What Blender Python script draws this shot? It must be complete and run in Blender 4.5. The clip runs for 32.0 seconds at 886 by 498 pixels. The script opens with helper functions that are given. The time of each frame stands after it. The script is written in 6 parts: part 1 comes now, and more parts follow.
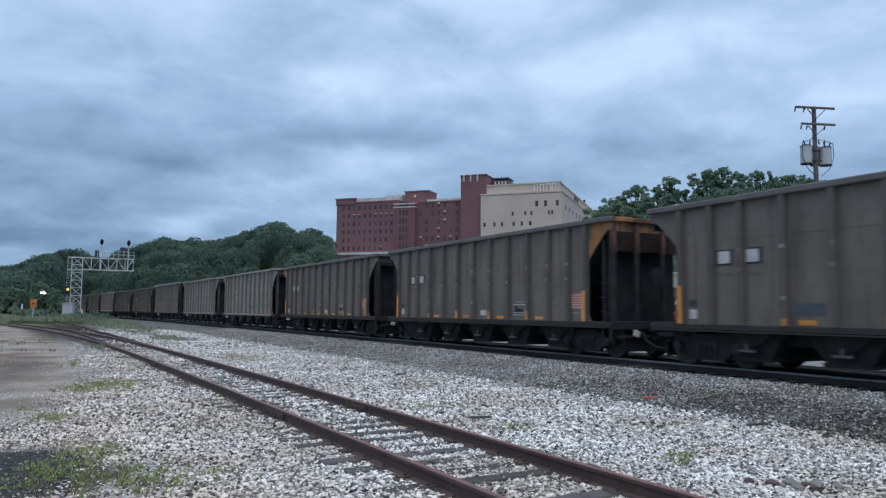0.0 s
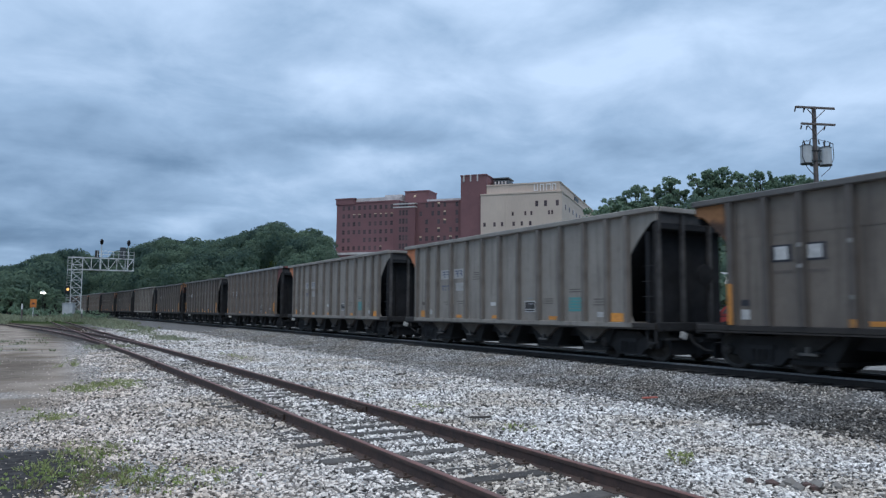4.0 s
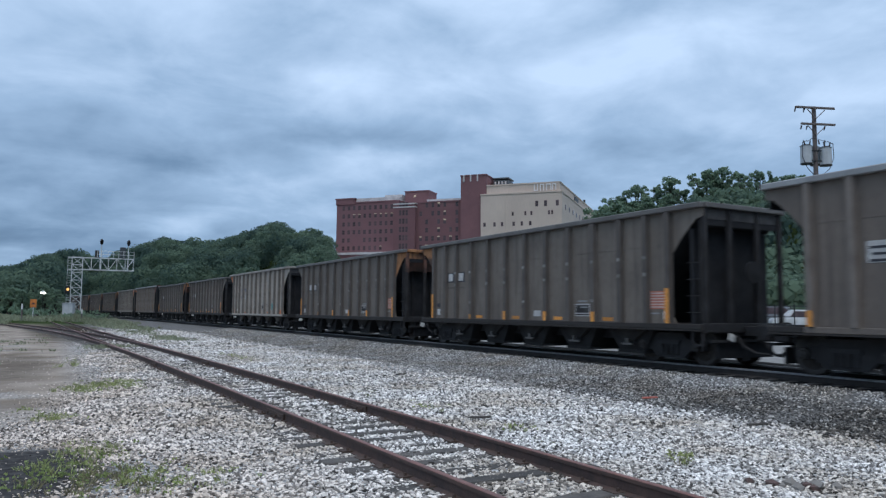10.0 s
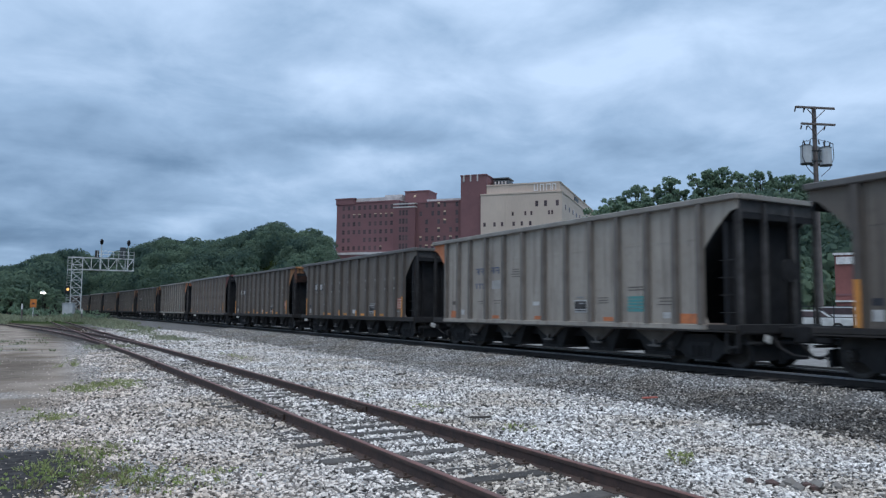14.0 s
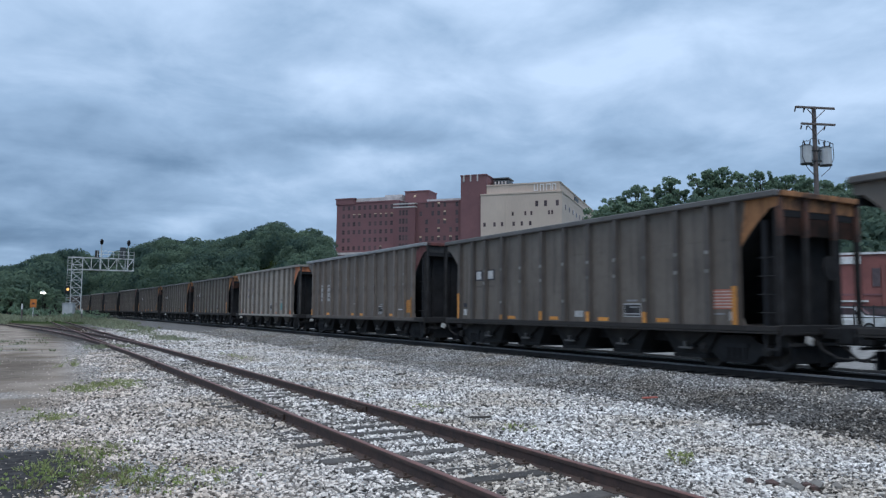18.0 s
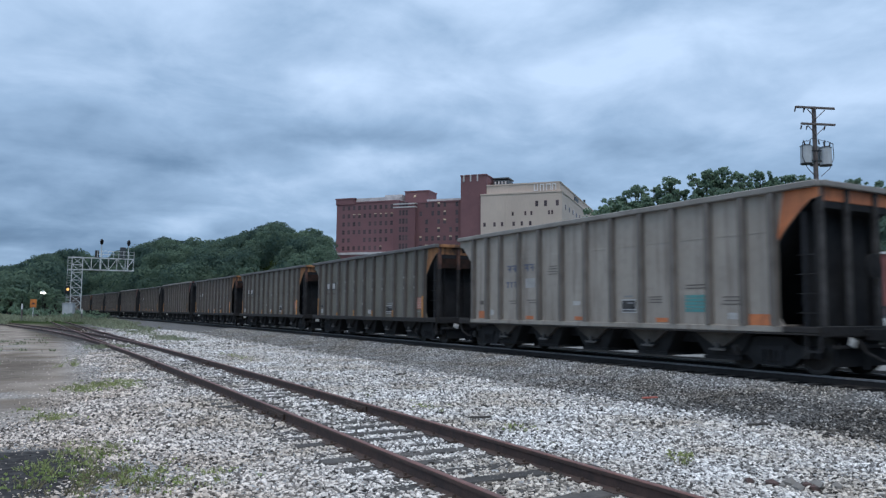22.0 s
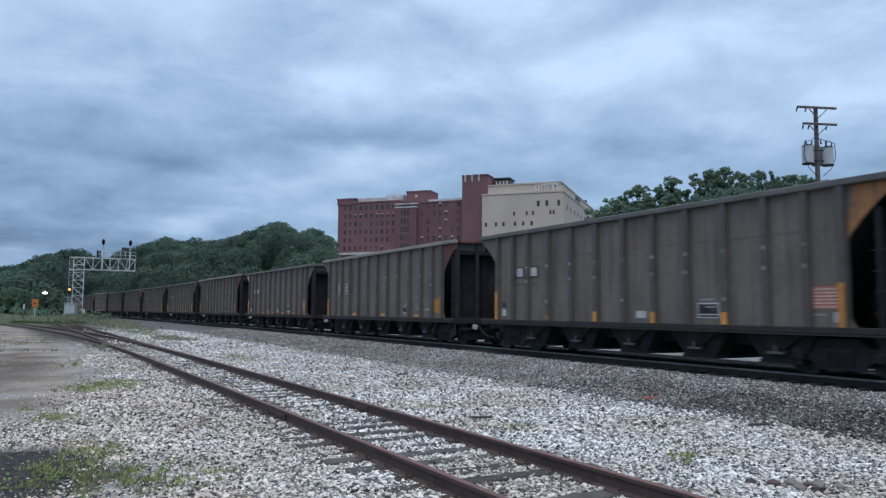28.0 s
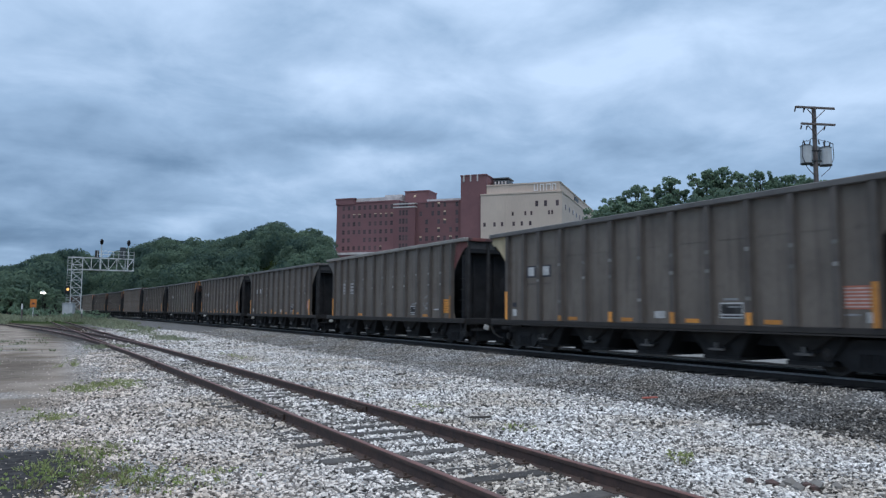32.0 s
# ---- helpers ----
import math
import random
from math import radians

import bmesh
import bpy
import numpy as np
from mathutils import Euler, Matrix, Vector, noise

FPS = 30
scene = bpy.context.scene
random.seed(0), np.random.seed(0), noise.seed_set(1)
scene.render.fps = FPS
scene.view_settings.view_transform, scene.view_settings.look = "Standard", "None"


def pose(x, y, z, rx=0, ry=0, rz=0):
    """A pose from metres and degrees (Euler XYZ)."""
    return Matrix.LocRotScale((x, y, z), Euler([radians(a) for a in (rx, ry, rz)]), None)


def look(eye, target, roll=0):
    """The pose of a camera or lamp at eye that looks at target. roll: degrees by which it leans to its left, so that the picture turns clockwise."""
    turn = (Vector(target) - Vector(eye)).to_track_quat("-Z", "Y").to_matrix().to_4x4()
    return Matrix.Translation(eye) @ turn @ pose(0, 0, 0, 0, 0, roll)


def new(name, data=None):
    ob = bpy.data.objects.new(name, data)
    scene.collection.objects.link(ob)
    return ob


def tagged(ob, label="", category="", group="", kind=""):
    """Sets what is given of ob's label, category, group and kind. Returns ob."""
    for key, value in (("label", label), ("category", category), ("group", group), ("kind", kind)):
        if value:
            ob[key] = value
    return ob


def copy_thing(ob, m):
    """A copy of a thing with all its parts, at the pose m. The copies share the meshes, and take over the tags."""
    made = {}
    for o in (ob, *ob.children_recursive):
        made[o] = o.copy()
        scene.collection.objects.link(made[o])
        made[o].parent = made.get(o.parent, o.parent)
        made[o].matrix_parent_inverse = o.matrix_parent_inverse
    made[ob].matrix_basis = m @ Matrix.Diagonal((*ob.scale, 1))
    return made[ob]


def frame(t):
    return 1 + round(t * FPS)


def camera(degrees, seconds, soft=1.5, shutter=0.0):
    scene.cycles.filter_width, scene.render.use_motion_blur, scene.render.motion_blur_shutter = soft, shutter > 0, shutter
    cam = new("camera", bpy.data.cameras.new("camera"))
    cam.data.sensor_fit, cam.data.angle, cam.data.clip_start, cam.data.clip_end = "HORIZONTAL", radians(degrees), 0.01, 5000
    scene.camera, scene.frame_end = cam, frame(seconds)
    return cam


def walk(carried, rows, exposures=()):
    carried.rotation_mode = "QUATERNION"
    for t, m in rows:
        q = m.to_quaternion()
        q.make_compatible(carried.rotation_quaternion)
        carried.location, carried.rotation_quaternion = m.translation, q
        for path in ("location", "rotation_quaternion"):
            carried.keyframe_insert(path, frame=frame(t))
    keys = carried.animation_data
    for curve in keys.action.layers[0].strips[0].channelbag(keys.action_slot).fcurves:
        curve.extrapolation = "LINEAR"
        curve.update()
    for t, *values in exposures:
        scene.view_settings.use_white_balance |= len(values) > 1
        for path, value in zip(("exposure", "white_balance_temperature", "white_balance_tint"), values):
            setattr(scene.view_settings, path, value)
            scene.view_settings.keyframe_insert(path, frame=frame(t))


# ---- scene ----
cam = camera(62.19, 32.0, soft=1.3, shutter=0.45)
EYE = Vector((0.0, 0.0, 1.73))
TH, PITCH, ROLL = 28.257, 4.851, 0.4232


def aim(turn):
    a, p = radians(TH + turn), radians(PITCH)
    return look(EYE, EYE + Vector((math.sin(a) * math.cos(p), math.cos(a) * math.cos(p), math.sin(p))), ROLL)


# the camera stands on the gravel; one small nudge near the end
walk(cam, [(0.0, aim(0)), (27.3, aim(0)), (27.6, aim(-0.01)), (28.0, aim(-0.11)), (28.3, aim(-0.02)), (28.6, aim(0.02)), (29.0, aim(0)), (32.0, aim(0))])

# ---------------------------------------------------------------- light
scene.view_settings.exposure = 0.4
world = bpy.data.worlds.new("overcast_sky")
scene.world = world
world.use_nodes = True


# broad cloud banks: bearing and height, half width and half height in degrees, how much lighter or darker
CLOUD_BANKS = ((-1.5, 15.5, 4.8, 2.6, 0.070), (18.6, 17.0, 7.5, 1.5, 0.060), (37.8, 17.3, 8.8, 3.3, 0.020), (58.0, 16.6, 5.3, 4.0, 0.060), (24.0, 11.8, 4.4, 1.0, 0.075), (8.1, 6.6, 3.5, 0.7, 0.090), (12.8, 9.3, 4.8, 1.1, 0.045), (17.7, 7.6, 3.1, 1.8, 0.050), (50.0, 21.3, 7.1, 1.8, 0.025), (20.0, 13.8, 6.6, 1.1, -0.075), (12.9, 19.8, 5.7, 1.8, -0.045), (7.5, 10.8, 6.6, 1.1, -0.040), (32.7, 16.6, 2.2, 3.1, -0.035), (-0.1, 8.8, 7.1, 1.5, -0.050), (38.2, 12.9, 6.6, 1.3, -0.040), (-0.9, 4.1, 6.2, 1.1, -0.050), (47.5, 16.7, 4.8, 2.6, -0.030), (3.6, 13.3, 5.3, 0.9, -0.030), (5.7, 8.0, 7.5, 1.8, 0.060), (45.0, 11.1, 10.1, 2.6, -0.070))


def build_sky():
    nt = world.node_tree
    nt.nodes.clear()
    N, K = nt.nodes.new, nt.links.new
    out = N("ShaderNodeOutputWorld")
    sky = N("ShaderNodeTexSky")
    sky.sky_type, sky.sun_disc = "NISHITA", False
    sky.sun_elevation, sky.sun_rotation = radians(67), radians(205)
    clear = N("ShaderNodeBackground")
    clear.inputs[1].default_value = 0.06
    K(sky.outputs[0], clear.inputs[0])
    co = N("ShaderNodeTexCoord")
    sep = N("ShaderNodeSeparateXYZ")
    K(co.outputs["Generated"], sep.inputs[0])

    def m(op, a, b=None, clamp=False):
        n = N("ShaderNodeMath")
        n.operation, n.use_clamp = op, clamp
        for i, v in enumerate((a, b)):
            if v is None:
                continue
            if isinstance(v, (int, float)):
                n.inputs[i].default_value = v
            else:
                K(v, n.inputs[i])
        return n.outputs[0]

    up = m("MAXIMUM", sep.outputs[2], 0.0)

    def noise_at(scale, detail, rough, offset, flatten, warp):
        mp = N("ShaderNodeMapping")
        mp.inputs["Location"].default_value = offset
        mp.inputs["Scale"].default_value = (1, 1, flatten)
        K(co.outputs["Generated"], mp.inputs[0])
        n = N("ShaderNodeTexNoise")
        n.inputs["Scale"].default_value = scale
        n.inputs["Detail"].default_value = detail
        n.inputs["Roughness"].default_value = rough
        n.inputs["Distortion"].default_value = warp
        K(mp.outputs[0], n.inputs["Vector"])
        return n.outputs[0]

    # the cloud deck lies flat overhead: its texture shrinks towards the horizon
    deck = N("ShaderNodeVectorMath")
    deck.operation = "SCALE"
    K(co.outputs["Generated"], deck.inputs[0])
    K(m("DIVIDE", 1.0, m("ADD", up, 0.2)), deck.inputs["Scale"])
    rag = N("ShaderNodeTexNoise")
    for key, v in (("Scale", 2.6), ("Detail", 8.0), ("Roughness", 0.52), ("Distortion", 0.3)):
        rag.inputs[key].default_value = v
    K(deck.outputs[0], rag.inputs["Vector"])
    big = noise_at(1.8, 2.5, 0.45, (5.2, 0.7, 0.9), 4.0, 0.0)
    mid = noise_at(5.4, 6.0, 0.55, (7.4, 2.2, 1.3), 2.3, 0.35)
    total = m("ADD", m("ADD", m("MULTIPLY", big, 0.28), m("MULTIPLY", mid, 0.3)), m("ADD", m("MULTIPLY", rag.outputs[0], 0.34), 0.0))
    # ragged edges for the cloud banks
    warp = N("ShaderNodeTexNoise")
    for key, v in (("Scale", 7.0), ("Detail", 5.0), ("Roughness", 0.55)):
        warp.inputs[key].default_value = v
    K(co.outputs["Generated"], warp.inputs["Vector"])
    off = N("ShaderNodeVectorMath")
    off.operation = "MULTIPLY_ADD"
    K(warp.outputs["Color"], off.inputs[0])
    off.inputs[1].default_value = (0.14, 0.14, 0.09)
    bent = N("ShaderNodeVectorMath")
    bent.operation = "ADD"
    K(co.outputs["Generated"], off.inputs[2])
    K(off.outputs[0], bent.inputs[0])
    bent.inputs[1].default_value = (-0.07, -0.07, -0.045)

    def bank(bearing, height, wide, tall, amount):
        """A broad cloud bank: bearing and height in degrees, half sizes in degrees."""
        b, h = radians(bearing), radians(height)
        toward = Vector((math.sin(b) * math.cos(h), math.cos(b) * math.cos(h), math.sin(h)))
        side = Vector((math.cos(b), -math.sin(b), 0))
        rise = side.cross(toward)
        dots = []
        for v in (toward, side / radians(wide), rise / radians(tall)):
            n = N("ShaderNodeVectorMath")
            n.operation = "DOT_PRODUCT"
            K(bent.outputs[0], n.inputs[0])
            n.inputs[1].default_value = v
            dots.append(n.outputs["Value"])
        q = m("ADD", m("MULTIPLY", dots[1], dots[1]), m("MULTIPLY", dots[2], dots[2]))
        return m("MULTIPLY", m("MULTIPLY", m("POWER", 2.718, m("MULTIPLY", q, -1.0)), m("GREATER_THAN", dots[0], 0.0)), amount)

    for row in CLOUD_BANKS:
        total = m("ADD", total, bank(*row))
    # brighter towards the zenith, slate grey above the hills
    lift = m("MULTIPLY", m("MINIMUM", up, 0.5), 0.52)
    val = m("ADD", total, m("ADD", lift, 0.022))
    ramp = N("ShaderNodeValToRGB")
    el = ramp.color_ramp.elements
    el[0].position, el[0].color = 0.43, (0.135, 0.225, 0.36, 1)
    el[1].position, el[1].color = 0.74, (0.465, 0.61, 0.822, 1)
    e = ramp.color_ramp.elements.new(0.34)
    e.color = (0.095, 0.165, 0.275, 1)
    e = ramp.color_ramp.elements.new(0.58)
    e.color = (0.262, 0.388, 0.568, 1)
    K(m("SUBTRACT", val, 0.01), ramp.inputs[0])
    cloud = N("ShaderNodeBackground")
    cloud.inputs[1].default_value = 1.0
    K(ramp.outputs[0], cloud.inputs[0])
    mix = N("ShaderNodeMixShader")
    mix.inputs[0].default_value = 0.93
    K(clear.outputs[0], mix.inputs[1])
    K(cloud.outputs[0], mix.inputs[2])
    K(mix.outputs[0], out.inputs[0])


build_sky()
sun_data = bpy.data.lights.new("sun", "SUN")
sun_data.energy, sun_data.angle, sun_data.color = 1.15, radians(45), (1.0, 0.96, 0.92)
sun = new("sun", sun_data)
sun.matrix_world = look((-14, -30, 80), (0, 0, 0))

# ---------------------------------------------------------------- materials


def mat(name, base, rough=0.8, metal=0.0, alt=None, scale=3.0, bump=0.0, bump_scale=40.0, vary=0.0, streak=None, grime=0.0, emit=None, island=0.0, spec=0.5, edge=(0.35, 0.65)):
    """A surface with two scales of colour variation, optional vertical streaks and fine relief."""
    mt = bpy.data.materials.new(name)
    mt.use_nodes = True
    nt = mt.node_tree
    N, K = nt.nodes.new, nt.links.new
    bs = nt.nodes["Principled BSDF"]
    bs.inputs["Roughness"].default_value = rough
    bs.inputs["Metallic"].default_value = metal
    bs.inputs["Specular IOR Level"].default_value = spec
    co = N("ShaderNodeTexCoord").outputs["Object"]
    alt = alt or tuple(c * 0.7 for c in base)

    def noise_node(s, detail, vec=co):
        n = N("ShaderNodeTexNoise")
        n.inputs["Scale"].default_value = s
        n.inputs["Detail"].default_value = detail
        n.inputs["Roughness"].default_value = 0.6
        K(vec, n.inputs["Vector"])
        return n.outputs[0]

    def mixed(fac, a, b, mode="MIX"):
        n = N("ShaderNodeMix")
        n.data_type, n.blend_type = "RGBA", mode
        for sock, v in ((n.inputs[0], fac), (n.inputs[6], a), (n.inputs[7], b)):
            if isinstance(v, (int, float)):
                sock.default_value = v
            elif isinstance(v, tuple):
                sock.default_value = (*v, 1)
            else:
                K(v, sock)
        return n.outputs[2]

    def ranged(v, a, b, c=0.0, d=1.0):
        n = N("ShaderNodeMapRange")
        n.inputs[1].default_value, n.inputs[2].default_value, n.inputs[3].default_value, n.inputs[4].default_value = a, b, c, d
        K(v, n.inputs[0])
        return n.outputs[0]

    col = mixed(ranged(noise_node(scale, 5), *edge), base, alt)
    if grime:
        g = ranged(noise_node(scale * 6.3, 4), 0.5, 0.75, 0.0, grime)
        col = mixed(g, col, tuple(c * 0.45 for c in base))
    if streak:
        mp = N("ShaderNodeMapping")
        mp.inputs["Scale"].default_value = (1.0, 1.0, 0.07)
        K(co, mp.inputs[0])
        s = ranged(noise_node(4.5, 6, mp.outputs[0]), 0.5, 0.72, 0.0, streak[1])
        col = mixed(s, col, streak[0])
    if vary:
        r = N("ShaderNodeObjectInfo").outputs["Random"]
        col = mixed(1.0, col, ranged(r, 0, 1, 1 - vary, 1 + vary), "MULTIPLY")
    if island:
        r = N("ShaderNodeNewGeometry").outputs["Random Per Island"]
        col = mixed(1.0, col, ranged(r, 0, 1, 1 - island, 1 + island), "MULTIPLY")
    K(col, bs.inputs["Base Color"])
    if bump:
        b = N("ShaderNodeBump")
        b.inputs["Strength"].default_value = bump
        b.inputs["Distance"].default_value = 0.02
        K(noise_node(bump_scale, 4), b.inputs["Height"])
        K(b.outputs[0], bs.inputs["Normal"])
    if emit:
        bs.inputs["Emission Color"].default_value = (*emit[0], 1)
        bs.inputs["Emission Strength"].default_value = emit[1]
    return mt


M = {
    "car_dark": mat("weathered_brown_grey_paint", (0.177, 0.148, 0.122), 0.6, alt=(0.13, 0.107, 0.088), scale=0.8, streak=((0.055, 0.042, 0.034), 0.8), grime=0.4, bump=0.15, bump_scale=9, vary=0.06),
    "car_taupe": mat("weathered_taupe_paint", (0.16, 0.13, 0.108), 0.6, alt=(0.117, 0.094, 0.078), scale=0.8, streak=((0.06, 0.045, 0.036), 0.8), grime=0.35, bump=0.15, bump_scale=9, vary=0.06),
    "car_olive": mat("weathered_olive_grey_paint", (0.19, 0.175, 0.142), 0.6, alt=(0.143, 0.131, 0.106), scale=0.8, streak=((0.065, 0.056, 0.044), 0.7), grime=0.35, bump=0.15, bump_scale=9, vary=0.06),
    "car_grey": mat("weathered_pale_grey_paint", (0.4, 0.352, 0.3), 0.58, alt=(0.33, 0.288, 0.244), scale=0.8, streak=((0.13, 0.098, 0.078), 0.7), grime=0.3, bump=0.12, bump_scale=9, vary=0.05),
    "car_ash": mat("weathered_ash_grey_paint", (0.3, 0.27, 0.235), 0.58, alt=(0.245, 0.218, 0.19), scale=0.8, streak=((0.11, 0.09, 0.075), 0.7), grime=0.3, bump=0.12, bump_scale=9, vary=0.05),
    "smear": mat("dull_blue_smear", (0.08, 0.09, 0.108), 0.6, scale=3),
    "stake_dark": mat("light_stake_paint", (0.185, 0.155, 0.132), 0.6, alt=(0.12, 0.098, 0.083), scale=1.6, streak=((0.075, 0.062, 0.055), 0.5), vary=0.12),
    "stake_brown": mat("dark_stake_paint", (0.105, 0.089, 0.078), 0.65, alt=(0.076, 0.063, 0.055), scale=1.6, streak=((0.045, 0.036, 0.032), 0.5), vary=0.12),
    "stake_grey": mat("stained_stake_paint", (0.18, 0.157, 0.136), 0.65, alt=(0.125, 0.107, 0.092), scale=1.6, streak=((0.08, 0.06, 0.05), 0.6), vary=0.12),
    "chord": mat("dull_chord_paint", (0.13, 0.122, 0.115), 0.55, alt=(0.09, 0.083, 0.078), scale=1.5),
    "chord_pale": mat("dusty_pale_chord", (0.27, 0.25, 0.225), 0.6, alt=(0.2, 0.18, 0.16), scale=1.5),
    "silver": mat("bare_aluminium", (0.33, 0.33, 0.33), 0.5, 0.35, scale=1.5),
    "black": mat("near_black_steel", (0.032, 0.033, 0.036), 0.85, alt=(0.021, 0.021, 0.023), scale=2.0, grime=0.3, bump=0.2, bump_scale=15, spec=0.15),
    "sooty": mat("sooty_end_paint", (0.085, 0.08, 0.078), 0.75, alt=(0.018, 0.016, 0.016), scale=2.0, grime=0.4),
    "under": mat("greasy_underframe_steel", (0.042, 0.041, 0.043), 0.8, alt=(0.027, 0.0265, 0.027), scale=2.5, bump=0.25, bump_scale=20, spec=0.2),
    "hopper_grey": mat("stained_pale_hopper", (0.125, 0.108, 0.09), 0.8, alt=(0.075, 0.064, 0.055), scale=1.6, streak=((0.04, 0.034, 0.03), 0.7)),
    "hopper_dust": mat("dusty_hopper_slope", (0.046, 0.043, 0.041), 0.85, alt=(0.025, 0.023, 0.022), scale=1.6, spec=0.2),
    "faint_ink": mat("faint_brown_lettering", (0.14, 0.115, 0.1), 0.7, scale=8),
    "sill": mat("dark_side_sill", (0.032, 0.026, 0.023), 0.75, alt=(0.024, 0.02, 0.018), scale=1.2, grime=0.4),
    "hopper": mat("dusty_hopper_steel", (0.034, 0.0335, 0.034), 0.85, alt=(0.022, 0.0215, 0.022), scale=1.6, bump=0.2, bump_scale=14, spec=0.2),
    "wheel": mat("worn_wheel_steel", (0.05, 0.045, 0.042), 0.55, 0.4, alt=(0.03, 0.026, 0.024), scale=4),
    "bright": mat("white_bearing_paint", (0.8, 0.8, 0.78), 0.5, scale=12),
    "rust_orange": mat("faded_orange_paint", (0.66, 0.225, 0.09), 0.65, alt=(0.48, 0.16, 0.07), scale=2.5, streak=((0.16, 0.065, 0.04), 0.45), grime=0.3),
    "rust_brown": mat("flaking_rust_patch", (0.36, 0.165, 0.07), 0.85, alt=(0.07, 0.04, 0.028), scale=1.3, edge=(0.5, 0.62), streak=((0.02, 0.016, 0.015), 0.9), grime=0.6, bump=0.2, bump_scale=14),
    "rust_red": mat("faded_red_paint", (0.17, 0.055, 0.05), 0.7, alt=(0.05, 0.03, 0.03), scale=1.3, edge=(0.5, 0.6), streak=((0.03, 0.024, 0.022), 0.7), grime=0.5),
    "post_rust": mat("dark_rusted_post", (0.13, 0.062, 0.045), 0.85, alt=(0.05, 0.03, 0.026), scale=2.2, edge=(0.42, 0.6)),
    "scorched": mat("scorched_rust_plate", (0.05, 0.026, 0.02), 0.9, alt=(0.018, 0.014, 0.013), scale=1.6, edge=(0.4, 0.6), spec=0.15),
    "cream": mat("pale_cream_paint", (0.6, 0.48, 0.3), 0.7, scale=3, streak=((0.2, 0.13, 0.08), 0.6)),
    "yellow": mat("amber_reflector", (0.74, 0.31, 0.06), 0.5, alt=(0.55, 0.22, 0.045), scale=9, grime=0.5, vary=0.25),
    "dull_amber": mat("dirty_amber_strip", (0.42, 0.19, 0.05), 0.6, alt=(0.2, 0.1, 0.04), scale=6, grime=0.6, vary=0.2),
    "white": mat("white_plate", (0.58, 0.57, 0.55), 0.5, alt=(0.42, 0.41, 0.4), scale=8, grime=0.4, vary=0.15),
    "scrap_red": mat("sun_bleached_red_plastic", (0.5, 0.14, 0.11), 0.5, scale=8),
    "ink": mat("dark_lettering", (0.035, 0.035, 0.045), 0.6, scale=8),
    "blue_ink": mat("faded_blue_lettering", (0.11, 0.13, 0.2), 0.6, scale=8),
    "pale_ink": mat("chalky_lettering", (0.33, 0.33, 0.33), 0.6, alt=(0.2, 0.2, 0.2), scale=12),
    "scuff": mat("rubbed_pale_metal", (0.26, 0.25, 0.24), 0.6, alt=(0.16, 0.15, 0.14), scale=9, vary=0.4),
    "patch": mat("chalky_pale_patch", (0.42, 0.4, 0.385), 0.6, alt=(0.34, 0.325, 0.31), scale=6),
    "teal": mat("teal_stencil", (0.08, 0.3, 0.29), 0.6, alt=(0.12, 0.26, 0.25), scale=6),
    "flag_red": mat("faded_red_stripe", (0.5, 0.16, 0.11), 0.6, alt=(0.42, 0.15, 0.1), scale=6),
    "flag_white": mat("faded_pale_stripe", (0.66, 0.48, 0.42), 0.6, scale=6),
    "rail": mat("rusted_rail_steel", (0.085, 0.05, 0.04), 0.75, alt=(0.05, 0.033, 0.03), scale=6, grime=0.4, bump=0.3, bump_scale=30),
    "rail_dark": mat("near_black_rail_steel", (0.026, 0.021, 0.019), 0.75, alt=(0.016, 0.013, 0.012), scale=6, grime=0.4, bump=0.3, bump_scale=30),
    "railhead": mat("rusty_rail_head", (0.2, 0.085, 0.065), 0.6, alt=(0.13, 0.065, 0.055), scale=9, grime=0.2),
    # worn running surface, its glint put in as a pale, mostly diffuse colour
    "railshine": mat("worn_rail_head_painted_glint", (0.24, 0.24, 0.25), 0.45, 0.3, scale=9),
    "tie": mat("old_creosoted_timber", (0.085, 0.077, 0.07), 0.9, alt=(0.05, 0.045, 0.042), scale=5, grime=0.5, bump=0.4, bump_scale=35, vary=0.3),
    "plate": mat("rusty_tie_plate", (0.07, 0.045, 0.035), 0.8, scale=8),
}

# ---------------------------------------------------------------- small mesh kit


def part(name, bm, material, parent=None, label="", at=None):
    """Links a bmesh (or a mesh already made) as one object under its thing."""
    if isinstance(bm, bmesh.types.BMesh):
        me = bpy.data.meshes.new(name)
        bm.to_mesh(me)
        bm.free()
    else:
        me = bm
    for mt in material if isinstance(material, (list, tuple)) else (material,):
        if len(me.materials) == 0 or mt.name not in [q.name for q in me.materials if q]:
            me.materials.append(mt)
    ob = new(name, me)
    ob.parent = parent
    if at is not None:
        ob.matrix_basis = at
    if label:
        ob["label"] = label
    return ob


def empty(name, m=None):
    ob = new(name)
    ob.empty_display_size = 0.2
    if m is not None:
        ob.matrix_world = m
    return ob


def add_box(bm, x0, x1, y0, y1, z0, z1, bev=0.0):
    vs = [bm.verts.new((x, y, z)) for x in (x0, x1) for y in (y0, y1) for z in (z0, z1)]
    fs = [bm.faces.new([vs[i] for i in q]) for q in ((0, 1, 3, 2), (4, 6, 7, 5), (0, 4, 5, 1), (2, 3, 7, 6), (0, 2, 6, 4), (1, 5, 7, 3))]
    if bev:
        es = list({e for f in fs for e in f.edges})
        bmesh.ops.bevel(bm, geom=es, offset=bev, segments=1, affect="EDGES")
    return bm


def boxes(*items, bev=0.0):
    bm = bmesh.new()
    for it in items:
        add_box(bm, *it, bev=bev)
    return bm


